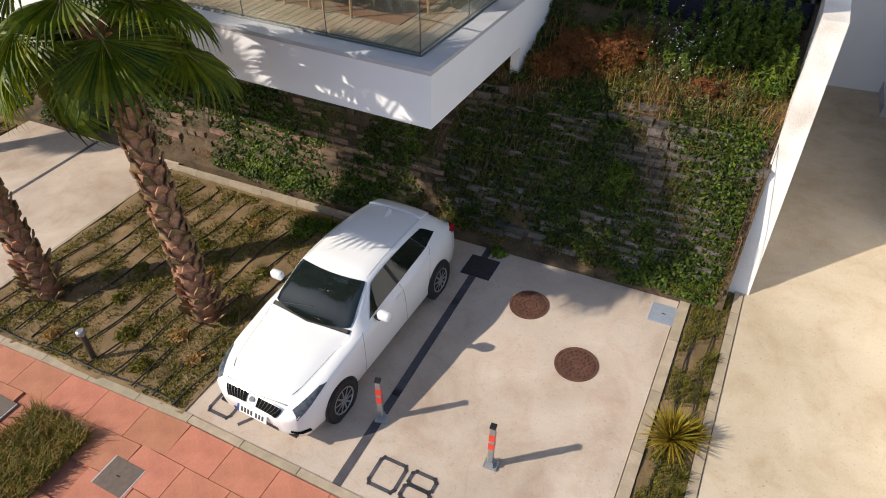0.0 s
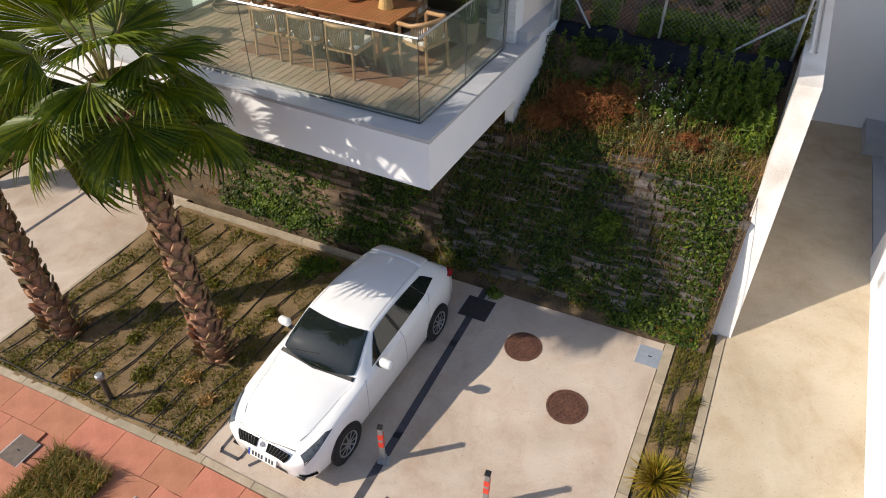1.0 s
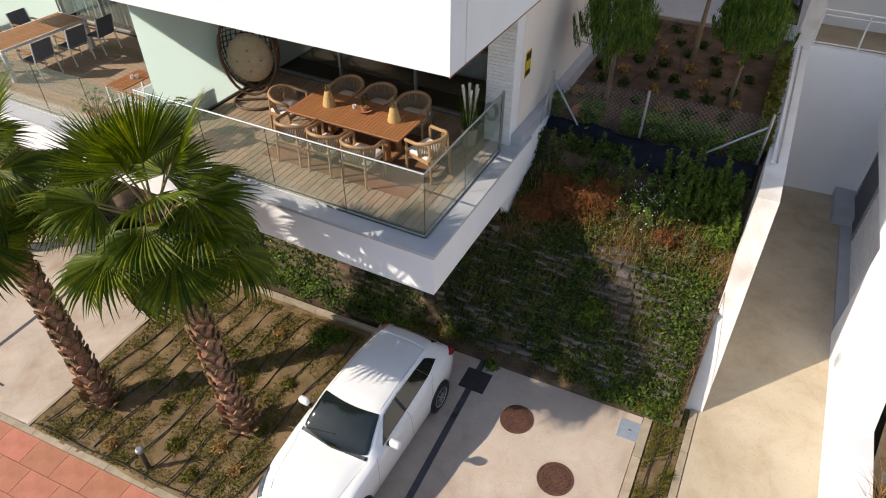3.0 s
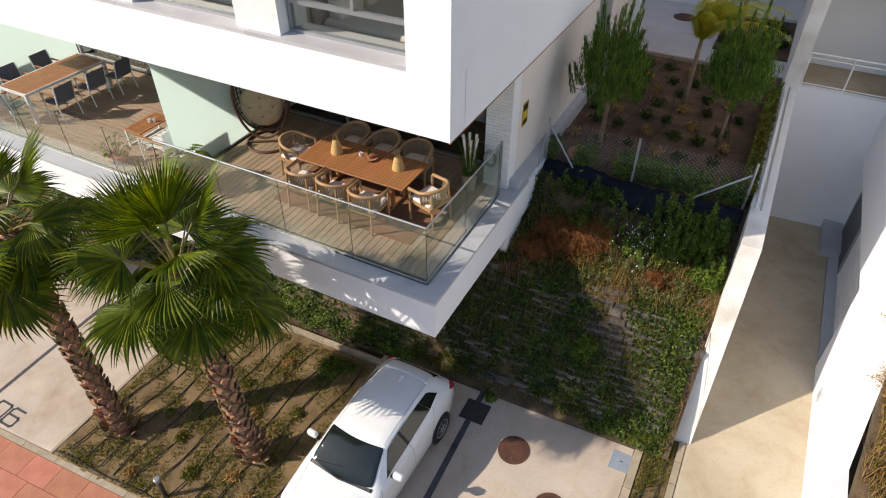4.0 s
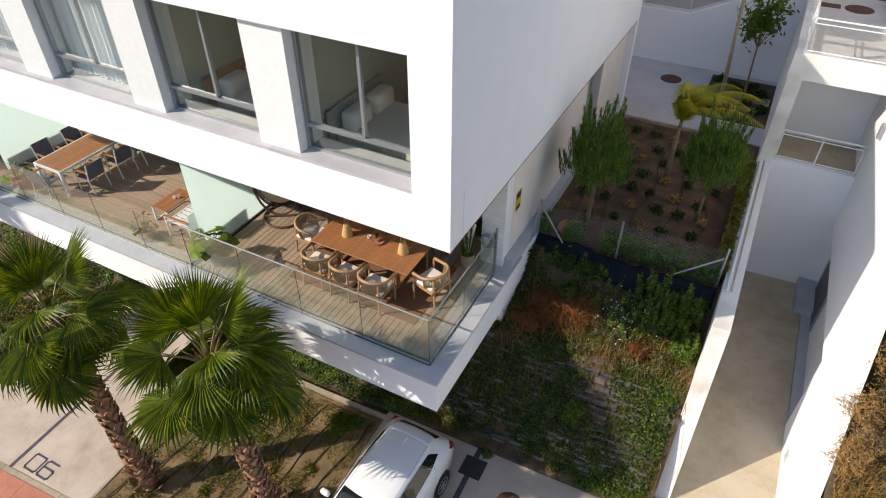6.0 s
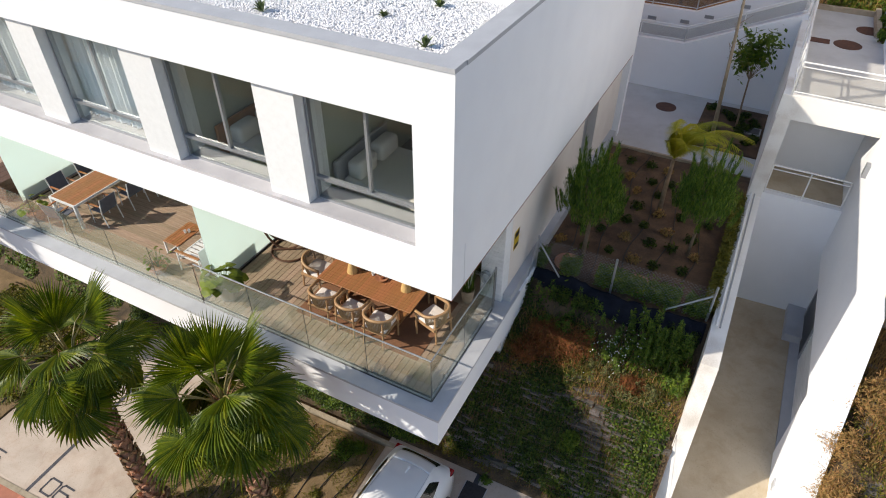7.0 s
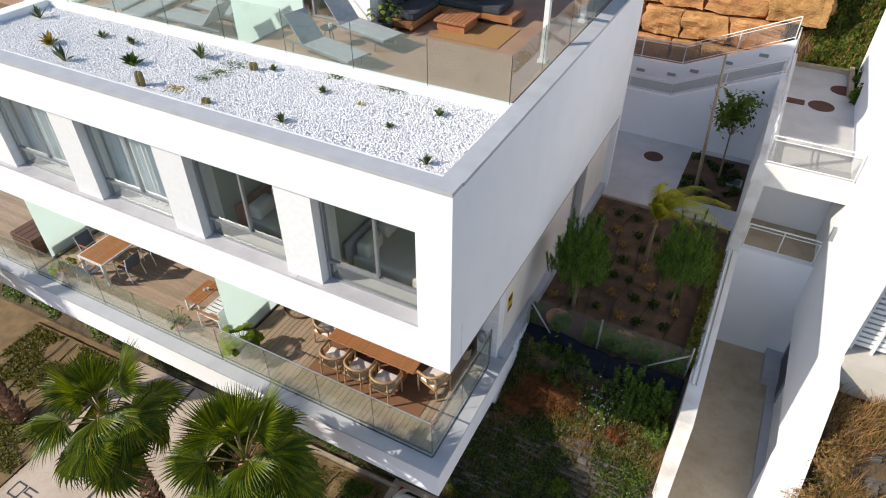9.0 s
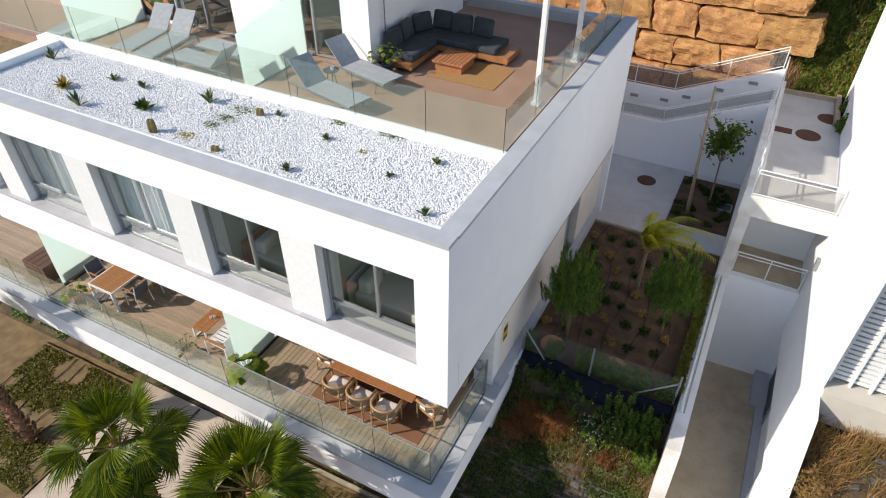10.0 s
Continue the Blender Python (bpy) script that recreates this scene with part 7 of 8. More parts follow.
for k in range(46):
    x, z, w, h, a = mr.uniform(-18.05, -16.4), mr.uniform(11.0, 12.5), mr.uniform(0.06, 0.16), mr.uniform(0.12, 0.3), mr.uniform(-1.2, 1.2)
    ring = [(x + w * math.cos(q) * math.cos(a) - h * math.sin(q) * math.sin(a), z + w * math.cos(q) * math.sin(a) + h * math.sin(q) * math.cos(a)) for q in (0.785 * j for j in range(8))]
    y = 14.578 - 0.0004 * k
    part("leaf", prism([(min(-16.27, max(-18.18, p)), min(12.58, max(10.92, r))) for p, r in ring], y - 0.003, y, "y"), (M_bright, M_curtain, M_terracotta, M_agave)[k % 4], mural)
hose2 = empty("garden_hose_reel", thing_at(-15.6, 14.2, T), "blue garden hose on a reel", "hose")
part("coil", tube(bmesh.new(), [(0.2 * math.cos(a), 0.02 * a, 0.3 + 0.2 * math.sin(a)) for a in (0.5 * k for k in range(40))], 0.02, 5), mat("blue_hose", (0.05, 0.12, 0.2), (0.03, 0.08, 0.14), 0.5, 8, 60, 0), hose2)
sh = empty("outdoor_shower", thing_at(-9.36, 14.9, T), "slim dark outdoor shower on the wall", "shower")
part("pipe", tube(bmesh.new(), [(0.05, 0.3, 0.4), (0.05, 0.3, 1.9), (0.2, 0.3, 1.95)], 0.015, 6), M_greyframe, sh)

# ---- back garden ----
def pine(x, y, z, trunk_h, crown_r, crown_h, seed, label):
    rnd = np.random.RandomState(seed)
    t = empty("pine_tree", Matrix.Translation((x, y, z)), label, "tree")
    part("trunk", tube(bmesh.new(), [(0, 0, -0.1), (0.03, 0.02, trunk_h * 0.6), (0.0, 0.05, trunk_h + crown_h * 0.6)], 0.05, 8, 0.02), M_trunk, t, smooth=True)
    bm = bmesh.new()
    pts, dirs = [], []
    for k in range(46):
        a, h = k * 2.4, (k + 0.5) / 46
        r = crown_r * (0.95 - 0.5 * h) * rnd.uniform(0.6, 1.0)
        base = Vector((0, 0.03, trunk_h + crown_h * 0.5 * h))
        tip = Vector((math.cos(a) * r, math.sin(a) * r, trunk_h + crown_h * (0.02 + 0.55 * h) + 0.10 * rnd.uniform(-1, 1)))
        tube(bm, [base, (base + tip) / 2 - Vector((0, 0, 0.05)), tip], 0.014, 4, 0.005)
        L = rnd.uniform(0.38, 0.66) * (0.65 + 0.5 * h)
        lean = Vector((math.cos(a), math.sin(a), 0)) * 0.12
        for s in range(230):
            u = rnd.uniform(-0.35, 1)
            rad = 0.085 * (1.0 - max(0, u)) ** 0.7 + 0.006
            aa = rnd.uniform(0, 6.28)
            pts.append(tuple(tip + lean * u + Vector((math.cos(aa) * rad * 0.6, math.sin(aa) * rad * 0.6, u * L))))
    for s in range(8000):
        q = rnd.normal(0, 1, 3)
        q /= np.linalg.norm(q)
        q *= rnd.uniform(0.55, 1.0) * (1 + 0.25 * noise.noise((q[0] * 3 + x, q[1] * 3, q[2] * 3)))
        pts.append((q[0] * crown_r * 0.88, q[1] * crown_r * 0.88, trunk_h + crown_h * 0.27 + q[2] * crown_h * 0.30))
    part("limb", bm, M_trunk, t)
    ob = new("crown", blade_mesh("crown", np.array(pts), np.full(len(pts), 0.12), 0.8, 0.006, M_pine))
    ob.parent = t
    return t


pine(-3.08, 14.2, 4.05, 1.25, 0.86, 2.5, 3, "young pine with upright shoots and a staked trunk")
pine(-0.66, 15.5, 4.05, 1.25, 0.82, 2.2, 4, "young pine with upright shoots by the wall")
stake = empty("tree_stake", thing_at(-3.02, 14.2, 4.0), "wooden stake tied to the young pine", "stake")
part("pole", tube(bmesh.new(), [(0, 0, 0), (0.03, 0, 1.6)], 0.025, 6), M_trunk, stake)

fp = empty("feather_palm", Matrix.Translation((-1.75, 17.1, 4.05)), "small feather palm with yellow-green drooping fronds", "palm tree")
part("trunk", tube(bmesh.new(), [(0, 0, -0.1), (0.0, 0, 0.9), (0.02, 0, 1.75)], 0.075, 9, 0.045), M_trunk, fp, smooth=True)
M_feather = leafy(mat("yellow_palm_leaf", (0.42, 0.38, 0.03), (0.20, 0.22, 0.02), 0.5, 3, 30, 0.0, obj_random=0.3))
for k in range(15):
    a = k * 2.4
    el = radians(86 - 2.6 * k)
    L = 1.35 + 0.25 * (k % 3)
    bm = bmesh.new()
    spine = []
    for q in range(9):
        u = q / 8
        out = L * (u * math.cos(el) + 0.30 * u * u)
        spine.append(Vector((0.02 + math.cos(a) * out * 0.8 + 0.75 * u ** 2.4, math.sin(a) * out * 0.8, 1.72 + L * (1.15 * u * math.sin(el) - 0.60 * u ** 3.2))))
    tube(bm, spine, 0.012, 4, 0.004)
    side = Vector((-math.sin(a), math.cos(a), 0))
    for q in range(6, 64):
        u = q / 64 * 8
        i = int(min(u, 7))
        p = spine[i].lerp(spine[i + 1], u - i)
        d = (spine[i + 1] - spine[i]).normalized()
        for sg in (-1, 1):
            ln = 0.40 * (1 - abs(q / 64 - 0.4))
            tip = p + side * sg * ln * 0.8 + d * ln * 0.5 - Vector((0, 0, 0.14 * ln / 0.3))
            v = [bm.verts.new(z) for z in (p - d * 0.012, p + d * 0.013, tip)]
            bm.faces.new(v)
    part("frond", bm, M_feather, fp)

bt = empty("broadleaf_tree", Matrix.Translation((-0.55, 23.2, 4.1)), "young broadleaf tree in the yard bed", "tree")
part("trunk", tube(bmesh.new(), [(0, 0, -0.1), (-0.05, 0, 1.0), (-0.1, 0, 2.4)], 0.04, 7, 0.02), M_trunk, bt)
pts = []
for k in range(26):
    c = RNG.normal(0, 1, 3) * (0.30, 0.30, 0.30)
    for s in range(34):
        pts.append(c + RNG.normal(0, 0.14, 3) + (-0.1, 0, 2.45))
ob = new("crown", leaf_mesh("crown", np.array(pts), np.tile((0, 0, 0.6), (len(pts), 1)), 0.075, M_bright, 1.2))
ob.parent = bt
bm = bmesh.new()
for k in range(12):
    a = k * 2.4
    tube(bm, [(-0.08, 0, 1.7), (0.45 * math.cos(a) - 0.1, 0.45 * math.sin(a), 2.2 + 0.05 * k)], 0.012, 4, 0.005)
part("limb", bm, M_trunk, bt)
bare = empty("bare_tree", Matrix.Translation((-1.15, 22.0, 4.1)), "tall pale bare trunk with broken twigs", "tree")
part("trunk", tube(bmesh.new(), [(0, 0, -0.1), (-0.12, 0, 2.0), (-0.28, 0, 4.9)], 0.075, 9, 0.035), mat("pale_bare_bark", (0.42, 0.33, 0.22), (0.30, 0.22, 0.14), 0.9, 8, 50, 0.4), bare, smooth=True)
for k in range(7):
    a = k * 2.1
    part("twig", tube(bmesh.new(), [(-0.18, 0, 2.6 + 0.2 * k), (-0.18 + 0.3 * math.cos(a), 0.3 * math.sin(a), 2.9 + 0.2 * k)], 0.012, 4, 0.004), M_trunk, bare)
for i in range(30):
    x, y = RNG.uniform(-1.6, 0.25), RNG.uniform(21.4, 24.5)
    shrub("bed_shrub", x, y, 4.1, 0.16, 0.10, 120, 0.035, M_leaf, "low dark shrub in the yard bed")
gr = empty("drain_grate", thing_at(-0.05, 23.0, 4.12), "square metal drain grate in the bed", "grate")
part("plate", boxes((-0.3, 0.3, -0.25, 0.25, 0, 0.06)), M_steel, gr)
part("grid", boxes((-0.25, 0.25, -0.2, 0.2, 0.06, 0.065)), M_darkframe, gr)
for r in range(7):
    for k in range(6):
        x, y = -3.75 + 0.62 * k + 0.2 * (r % 2) + random.uniform(-0.08, 0.08), 14.6 + 0.78 * r + random.uniform(-0.1, 0.1)
        if abs(x + 0.62) + abs(y - 15.6) > 0.3 and x < 0:
            shrub("ground_shrub", x, y, 4.06, random.uniform(0.11, 0.19), 0.11, 170, 0.026, M_leaf if (r + k) % 3 else M_dry, "small low shrub in the garden soil", long=2.0)
for i in range(5):
    x = -3.5 + 0.75 * i
    pts = [(x + 0.1 * math.sin(k * 1.1 + i), 13.5 + 0.55 * k, 4.10) for k in range(13)]
    tagged(part("drip_hose", tube(bmesh.new(), pts, 0.012, 4), M_hose), "thin black drip hose lying on dark soil", "hose", "drip hoses")
for x, y in ((-3.3, 13.75), (-1.5, 13.75)):
    cv = empty("garden_cover", thing_at(x, y, 4.06), "round terracotta-coloured plastic cover in the garden", "cover")
    part("lid", lathe([(0.34, 0), (0.34, 0.05), (0.30, 0.065), (0.02, 0.07)], 28), M_terracotta, cv)
P = np.array([(RNG.uniform(-4.0, 0.2), RNG.normal(13.45, 0.12), 4.05 + RNG.uniform(0, 0.45)) for _ in range(9000)])
P = P[[noise.noise((p[0] * 1.3, 0, 4)) > -0.15 for p in P]]
stuff("fence_creeper", leaf_mesh("fence_creeper", P, np.tile((0, -0.5, 0.5), (len(P), 1)), 0.032, M_bright), "green creeper growing through the fence", "creeper")
P = np.array([(RNG.uniform(0.05, 0.34), RNG.uniform(13.4, 18.5), 4.05 + RNG.uniform(0, 0.5)) for _ in range(4500)])
stuff("hedge", leaf_mesh("hedge", P, np.tile((-0.5, 0, 0.5), (len(P), 1)), 0.035, M_weed), "narrow hedge along the boundary wall", "hedge")

fence = empty("chain_link_fence", None, "galvanised chain-link fence with braced posts", "fence")
for x, y in ((-3.96, 13.16), (-2.03, 13.18), (0.21, 13.28)):
    part("post", tube(bmesh.new(), [(x, y, 3.9), (x, y, 5.1)], 0.028, 8), M_steel, fence)
part("brace", tube(bmesh.new(), [(-3.93, 13.14, 4.95), (-3.3, 13.1, 4.08)], 0.022, 6), M_steel, fence)
part("brace", tube(bmesh.new(), [(0.18, 13.24, 4.85), (-0.75, 13.12, 4.1)], 0.022, 6), M_steel, fence)
part("brace", tube(bmesh.new(), [(-3.96, 13.16, 5.0), (-4.0, 12.75, 4.1)], 0.022, 6), M_steel, fence)
bm = bmesh.new()
y = 13.2
for k in range(-11, 48):
    for sg in (-1, 1):
        xa, xb = -3.96 + 0.09 * k, -3.96 + 0.09 * k + 0.95
        za, zb = (4.1, 5.05) if sg > 0 else (5.05, 4.1)
        xa2, xb2 = max(xa, -3.96), min(xb, 0.21)
        if xa2 < xb2:
            f = lambda x: za + (zb - za) * (x - xa) / 0.95
            tube(bm, [(xa2, y + 0.02 * (xa2 + 4) * 0.5, f(xa2)), (xb2, y + 0.02 * (xb2 + 4) * 0.5, f(xb2))], 0.0016, 3, cap=False)
tagged(part("wire_mesh", bm, M_steel, fence, "diamond wire mesh"), kind="stuff")


def railing(name, pts, h, label, infill=None, step=1.3, r=0.022):
    """A white tubular railing with posts, a top and a middle rail."""
    top = empty(name, None, label, "railing")
    part("top_rail", tube(bmesh.new(), [(x, y, z + h) for x, y, z in pts], r, 6), M_whitemetal, top)
    part("middle_rail", tube(bmesh.new(), [(x, y, z + h * 0.86) for x, y, z in pts], r * 0.7, 6), M_whitemetal, top)
    part("bottom_rail", tube(bmesh.new(), [(x, y, z + 0.08) for x, y, z in pts], r * 0.7, 6), M_whitemetal, top)
    for a, b in zip(pts, pts[1:]):
        a, b = Vector(a), Vector(b)
        cnt = max(1, round((b - a).length / step))
        for i in range(cnt + 1):
            p = a.lerp(b, i / cnt)
            part("post", tube(bmesh.new(), [p, p + Vector((0, 0, h))], r, 6), M_whitemetal, top)
        if infill:
            bm = bmesh.new()
            q = [a + Vector((0, 0, 0.1)), b + Vector((0, 0, 0.1)), b + Vector((0, 0, h * 0.84)), a + Vector((0, 0, h * 0.84))]
            n = (b - a).cross(Vector((0, 0, 1))).normalized() * 0.004
            lo, hi = [bm.verts.new(p - n) for p in q], [bm.verts.new(p + n) for p in q]
            bm.faces.new(lo[::-1])
            bm.faces.new(hi)
            for k in range(4):
                bm.faces.new((lo[k], lo[(k + 1) % 4], hi[(k + 1) % 4], hi[k]))
            ip = part("infill", bm, infill, top, "pale perforated panel")
    return top


M_perf = glass_mat("perforated_panel", (0.85, 0.85, 0.84), 0.1, 0.4, 0.10, (0.6, 0.6, 0.6))
railing("deck_railing", [(0.5, 18.62, 7.5), (2.66, 18.62, 7.5)], 0.85, "white tubular railing at the deck edge", M_perf, 2.2)
railing("landing_railing", [(0.72, 18.85, 4.5), (2.66, 18.85, 4.5)], 0.85, "white tubular railing on the landing", None, 1.0)
railing("deck_side_railing", [(0.5, 18.62, 7.35), (0.5, 25.0, 7.4), (0.5, 26.9, 7.65)], 0.9, "white tubular railing along the upper deck", None, 1.6)
railing("stair_railing", [(-7.9, 25.1, 5.88), (-3.1, 25.1, 5.92), (0.4, 25.1, 7.55)], 0.55, "white tubular stair railing", M_perf, 1.6)
railing("stair_back_railing", [(-7.9, 26.5, 6.58), (-3.1, 26.5, 6.62), (0.4, 26.5, 8.25)], 0.8, "white tubular stair railing along the rock wall", M_perf, 1.6)
wh = empty("wall_handrail", None, "low white metal handrail on the boundary wall", "handrail")
part("bar", tube(bmesh.new(), [(0.42, 12.75, 4.46), (0.42, 18.5, 4.52)], 0.035, 6), M_whitemetal, wh)
part("bar", tube(bmesh.new(), [(0.50, 12.75, 4.46), (0.50, 18.5, 4.52)], 0.02, 6), M_steel, wh)
for x, z in ((-4.6, 6.15), (-3.4, 6.2), (-2.6, 6.5), (-1.5, 7.05), (-0.4, 7.55)):
    wl = empty("stair_wall_light", thing_at(x, 26.38, z), "small grey recessed stair light", "wall light")
    part("plate", boxes((-0.16, 0.16, -0.01, 0.02, -0.06, 0.06)), M_alu, wl)
for k in range(12):
    x = -3.0 + 0.29 * k
    structure("stair_step", boxes((x, x + 0.3, 25.2, 26.4, 4.0, 5.3 + 0.135 * (k + 1))), M_concrete, "concrete outdoor step")
structure("stair_landing", boxes((-8, -3.0, 25.2, 26.4, 4.0, 5.3)), M_concrete, "concrete stair landing")


def deck_cover(x, y, z, r, name="deck_cover"):
    c = empty(name, thing_at(x, y, z), "round red-brown cover in the concrete", "cover")
    part("lid", lathe([(r, 0), (r, 0.012), (0.03, 0.014)], 32), M_rust, c)


deck_cover(1.75, 23.9, 7.15, 0.4)
deck_cover(2.35, 25.5, 7.15, 0.4)
deck_cover(-3.0, 23.6, 4.08, 0.36, "yard_cover")
dc = empty("deck_drain", thing_at(0.95, 23.9, 7.15), "red-brown rectangular drain cover", "cover")
part("plate", boxes((-0.3, 0.3, -0.2, 0.2, 0, 0.012)), M_rust, dc)
structure("deck_kerb", boxes((2.45, 2.6, 25.0, 27.2, 7.15, 7.4), (0.7, 2.6, 27.0, 27.15, 7.15, 7.3)), M_kerb, "low kerb at the end of the deck")

# door, gate box and relief on the drive wall
dd = empty("drive_door", None, "dark metal door set in the drive wall", "door")
part("leaf", boxes((2.99, 3.012, 16.7, 18.3, 0.8, 2.8)), M_darkframe, dd)
part("frame", boxes((2.97, 3.018, 16.6, 16.7, 0.8, 2.9), (2.97, 3.018, 18.3, 18.4, 0.8, 2.9), (2.97, 3.018, 16.7, 18.3, 2.8, 2.9)), M_alu, dd)
wb = empty("wall_socket", None, "small grey box on the drive wall", "box")
part("body", boxes((2.69, 2.72, 11.75, 11.95, 1.05, 1.3)), M_cap, wb)
wlamp = empty("wall_lamp", None, "small grey wall lamp in the passage", "wall lamp")
part("body", boxes((2.62, 2.72, 18.0, 18.2, 6.0, 6.35)), M_alu, wlamp)
bw = empty("brick_relief", None, "white brick facing low on the drive wall", "brick facing")
bl = solid("wall_brick", boxes((-0.012, 0.01, 0, 0.262, 0, 0.062)), M_brickwhite)
for r in range(30):
    for k in range(12):
        yy = 13.2 + 0.274 * k + 0.137 * (r % 2)
        part("brick", bl, None, bw, at=Matrix.Translation((3.02, yy, 0.75 + 0.072 * r)))

# ---- neighbour on the right ----
def dry_z(x, y):
    t = max(0.0, min(1.0, (y - 8.0) / 4.8))
    return 1.5 + 4.0 * t + 0.04 * (x - 3) + 0.25 * noise.noise((x * 0.7, y * 0.7, 2))


sheet("dry_bank", 2.97, 16.0, 2.0, 13.3, 50, 50, dry_z, M_hill, "dry grassy bank beside the drive", 0.08)
P = np.array([(x, y, dry_z(x, y)) for x, y in zip(RNG.uniform(3.0, 9, 24000), RNG.uniform(8.0, 13.0, 24000)) if noise.noise((x * 1.1, y * 1.1, 8)) > -0.12])
stuff("dry_grass", blade_mesh("dry_grass", P, np.full(len(P), 0.5), 0.9, 0.007, M_dry), "long dry straw grass on the bank", "dry grass")
P = np.array([(x, y, dry_z(x, y) + RNG.uniform(0, 0.3)) for x, y in zip(RNG.uniform(3.0, 8, 30000), RNG.uniform(7.0, 12.8, 30000)) if noise.noise((x * 1.0 + 7, y * 1.0, 18)) > 0.12])
stuff("bank_weeds", leaf_mesh("bank_weeds", P, np.tile((-0.3, -0.3, 0.8), (len(P), 1)), 0.022, M_weed), "green weeds on the dry bank", "weeds")
for x, y, r in ((3.1, 10.9, 0.4), (3.15, 10.2, 0.4), (3.3, 11.6, 0.45)):
    shrub("dry_shrub", x, y, dry_z(x, y) + 0.1, r, 0.4, 2600, 0.012, M_dry, "dry golden bush leaning over the wall", long=3.0)
bm = bmesh.new()
for k in range(420):
    x, y = random.uniform(3.05, 6.5), random.uniform(7.5, 12.6)
    w, z = random.uniform(0.08, 0.2), dry_z(x, y)
    box(bm, x, x + w * 1.5, y, y + w, z - 0.1, z + random.uniform(0.03, 0.10))
tagged(part("bank_stones", bm, M_rubble), "grey broken stones on the dry bank", "stones", kind="stuff")
nb = empty("neighbour_house", None, "white neighbouring house with a louvred front", "house")
part("wall", boxes((2.975, 14.0, 13.5, 27.0, 6.5, 14.5)), M_white, nb)
part("base_beam", boxes((2.975, 14.0, 12.95, 13.5, 5.6, 6.5)), mat("beige_render", (0.60, 0.55, 0.48), (0.52, 0.47, 0.40), 0.9, 2, 80, 0.1), nb, "beige rendered beam")
part("foundation", boxes((2.975, 14.0, 13.3, 14.0, 3.5, 5.6)), M_darkframe, nb)
slatm = solid("louvre_slat", prism([(-0.01, 0), (-0.075, 0.0), (-0.075, 0.088), (-0.01, 0.088)], 0.0, 0.345), M_whitemetal)
for c in range(9):
    x = 3.1 + 0.40 * c
    part("louvre_post", boxes((x - 0.055, x - 0.005, 13.36, 13.5, 6.5, 10.6)), M_whitemetal, nb)
    for r in range(29):
        part("louvre_slat", slatm, None, nb, at=Matrix.Translation((x, 13.49, 6.62 + 0.135 * r)))
# dark sheet added to stand for the shade between the slats
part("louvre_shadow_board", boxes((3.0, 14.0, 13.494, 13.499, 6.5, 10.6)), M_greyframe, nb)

# ---- rock wall and green slope at the back ----
M_rock = mat("orange_limestone", (0.62, 0.34, 0.13), (0.32, 0.13, 0.045), 0.9, 2.6, 16, 1.0, obj_random=0.12, dist=0.12, contrast=(0.3, 0.65))
M_rockgap = mat("rock_gap_earth", (0.10, 0.07, 0.045), (0.05, 0.035, 0.025), 0.95, 4, 40, 0.6)
structure("rock_wall_earth", boxes((-14, 0.55, 28.3, 29.5, 5.0, 14.0)), M_rockgap, "dark earth behind the boulders")
rw_top = empty("rock_wall", None, "retaining wall of large orange limestone boulders", "rock wall")


def boulder(w, h, d, seed):
    bm = bmesh.new()
    bmesh.ops.create_cube(bm, size=1)
    bmesh.ops.subdivide_edges(bm, edges=bm.edges[:], cuts=8, use_grid_fill=True)
    rnd = random.Random(seed)
    ox = rnd.uniform(0, 50)
    for v in bm.verts:
        p = v.co.copy()
        q = p.normalized() * 0.62
        p = p.lerp(q, 0.14)
        k = 1 + 0.19 * noise.noise((p.x * 2.4 + ox, p.y * 2.4, p.z * 2.4)) + 0.10 * noise.noise((p.x * w * 4 + ox, p.y * 5, p.z * 5)) + 0.06 * noise.noise((p.x * w * 9 + ox, p.y * 11, p.z * 11))
        v.co = Vector((p.x * w * k * 1.04, p.y * d * k, p.z * h * (0.98 + 0.6 * (k - 1))))
    return solid("boulder", bm, M_rock)


zz = 6.0
row = 0
while zz < 13.0:
    h = (1.2, 1.05, 1.25, 1.1, 1.2)[row % 5]
    x = -10.5 - 0.7 * (row % 2)
    while x < 0.2 - 0.1 * row:
        w = random.uniform(1.0, 2.2)
        part("boulder", boulder(w, h, 1.2, row * 31 + int(x * 7)), None, rw_top, at=Matrix.Translation((x + w / 2, 28.0 + 0.12 * row, zz + h / 2)) @ Euler((0, random.uniform(-0.05, 0.05), random.uniform(-0.08, 0.08))).to_matrix().to_4x4())
        x += w + 0.09
    zz += h + 0.06
    row += 1


def slope_z(x, y):
    return 7.0 + max(0, (y - 27.2)) * 0.95 + 0.3 * noise.noise((x * 0.6, y * 0.6, 4))


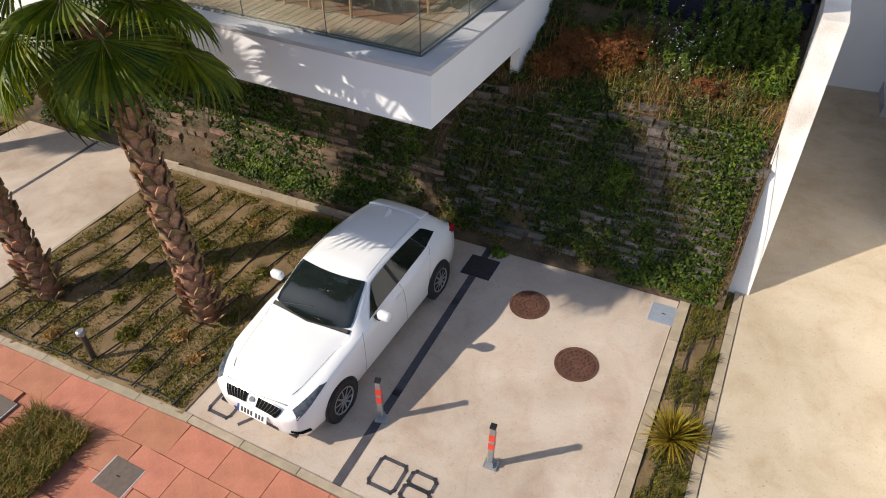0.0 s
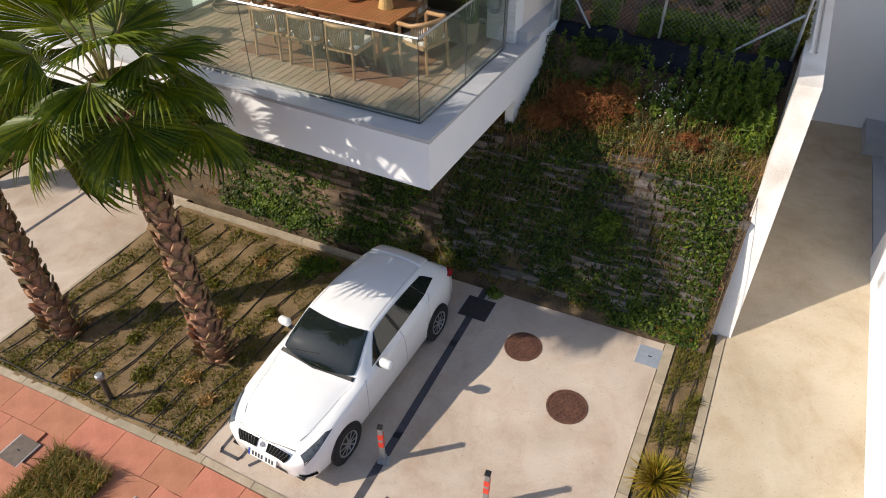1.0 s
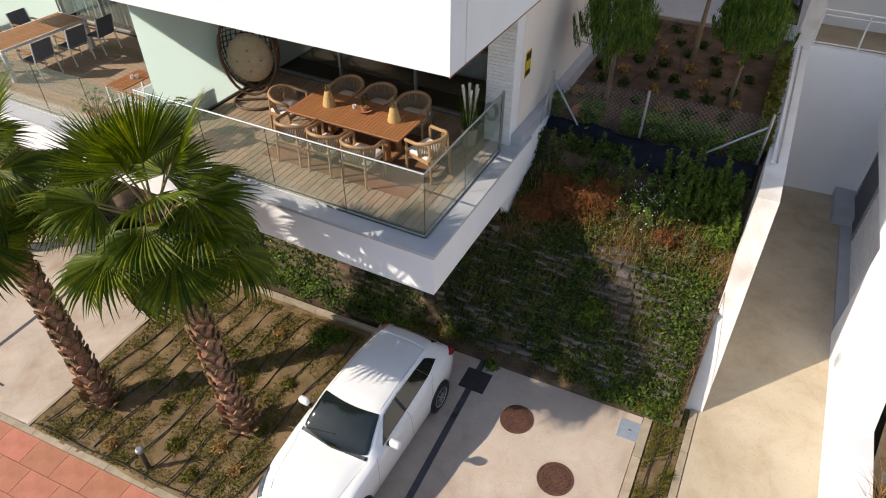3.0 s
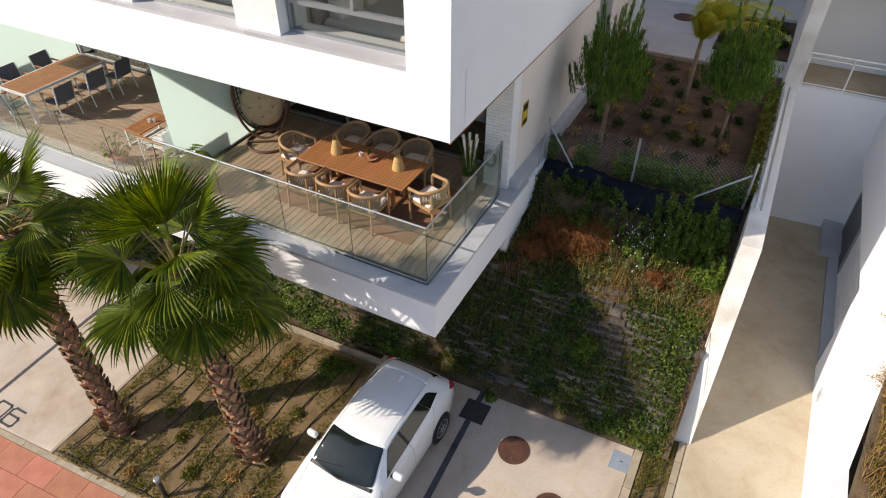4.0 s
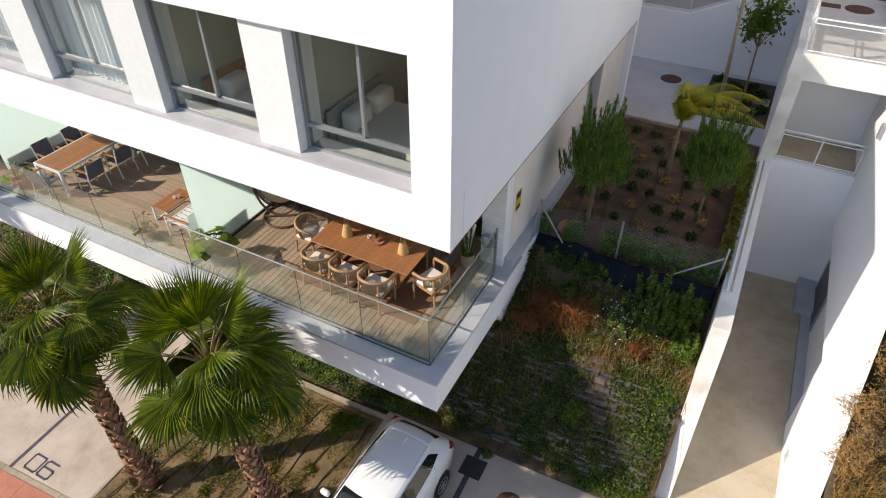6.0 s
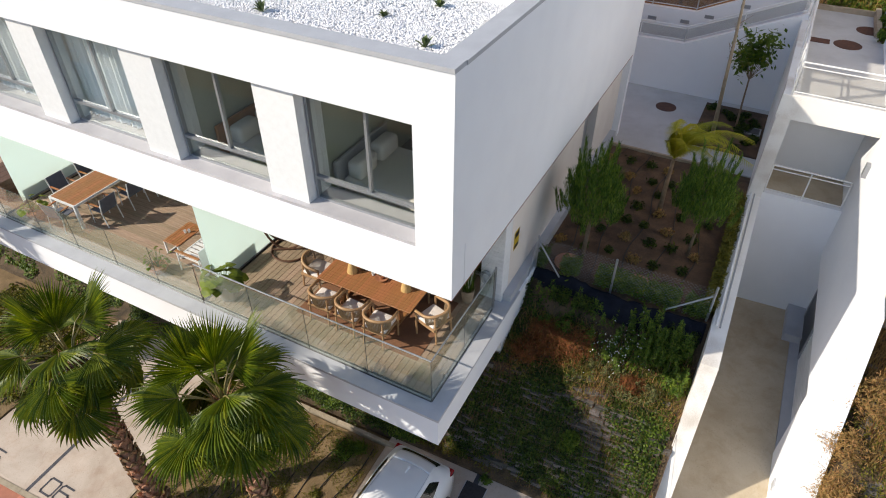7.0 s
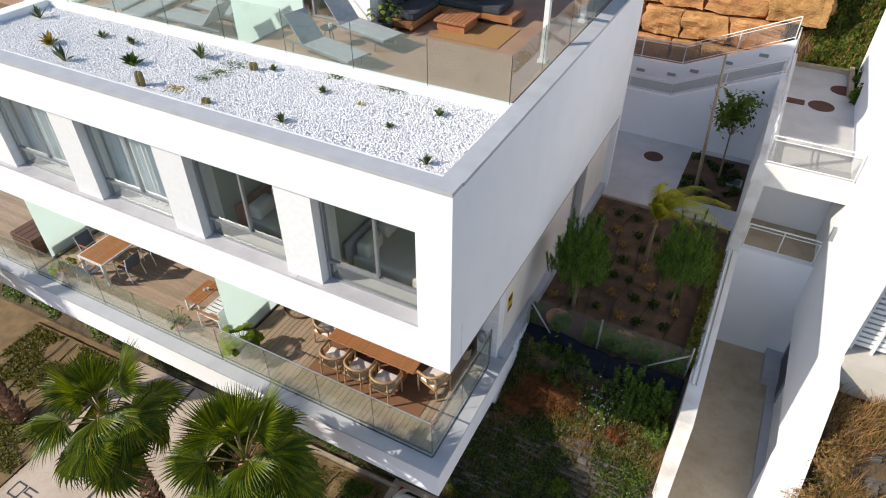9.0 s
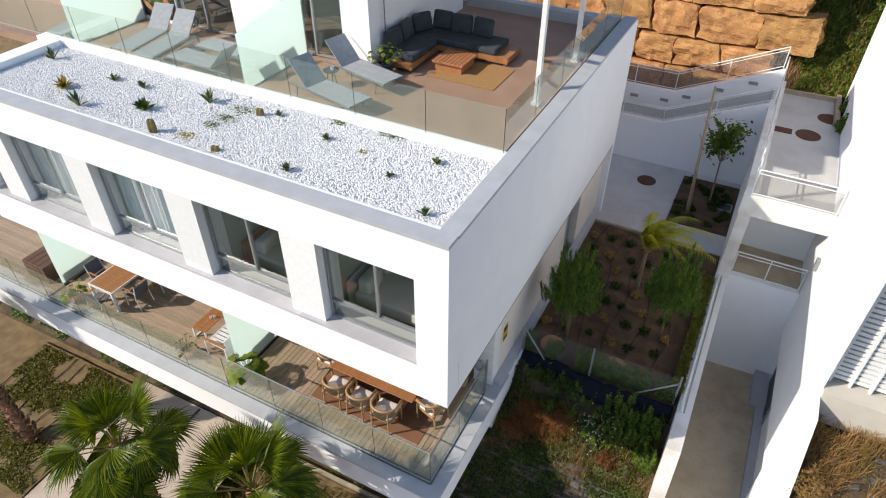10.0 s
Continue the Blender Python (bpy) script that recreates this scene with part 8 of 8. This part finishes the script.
sheet("back_bank", 0.3, 14, 27.15, 40, 40, 40, slope_z, M_hill, "steep planted bank behind the deck", 0.1)
P = np.array([(x, y, slope_z(x, y) + RNG.uniform(0, 0.25)) for x, y in zip(RNG.uniform(0.4, 10, 70000), RNG.uniform(27.2, 36, 70000)) if noise.noise((x * 0.8, y * 0.8, 28)) + 0.12 * (x - 2) > -0.3])
stuff("bank_ivy", leaf_mesh("bank_ivy", P, np.tile((0, -0.6, 0.6), (len(P), 1)), 0.06, M_bright), "green creepers over the back bank", "creeper")
P = np.array([(x, y, slope_z(x, y)) for x, y in zip(RNG.uniform(-0.4, 3, 5000), RNG.uniform(27.2, 36, 5000))])
stuff("bank_straw", blade_mesh("bank_straw", P, np.full(len(P), 0.5), 1.2, 0.012, M_dry), "dry grass hanging down the back bank", "dry grass")
P = np.array([(x, 26.75 + RNG.uniform(0, 0.4), 6.1 + 0.25 * max(0, x + 3)) for x in RNG.uniform(-6, 0.2, 2500)])
stuff("rock_foot_grass", blade_mesh("rock_foot_grass", P, np.full(len(P), 0.3), 1.0, 0.010, M_dry), "dry grass at the foot of the boulders", "dry grass")
structure("rock_foot", boxes((-14, 0.5, 26.6, 28.5, 4.0, 6.1)), M_hill, "earth ledge under the boulders")
for x, y in ((2.75, 25.9), (2.7, 24.6)):
    shrub("deck_shrub", x, y, 7.15, 0.22, 0.35, 400, 0.05, M_bright, "leafy shrub beside the deck")

# third palm at the edge of the far bed
palm((-18.2, 6.0, ground_z(-18.2, 6.0)), (-19.3, 6.1, 4.6), 13, 16)
sheet("planting_bed_far", -22.0, -16.6, 3.5, 9.1, 40, 56, lambda x, y: ground_z(x, y) + (0.03 if y > kerb_y(x) else -0.15), M_soil, "dry planting bed beyond the stalls", 0.03)
for i in range(9):
    x = -21.4 + i * 0.55
    tagged(part("drip_hose", tube(bmesh.new(), [(x + 0.05 * math.sin(k * 0.9 + i), 4.5 + 0.3 * k, ground_z(x, 4.5 + 0.3 * k) + 0.06) for k in range(16)], 0.016, 5), M_hose), "thin black drip hose lying on dry soil", "hose", "drip hoses")
P = bed_points(14000, -21.5, -16.7, 4.5, 9.0, 1.0, 43, -0.1)
stuff("bed_weeds", leaf_mesh("far_weeds", P + RNG.uniform(0, 0.12, (len(P), 1)) * (0, 0, 1), np.tile((0, 0, 1.0), (len(P), 1)), 0.04, M_weed, 1.4), "low green weeds on the far bed", "weeds")
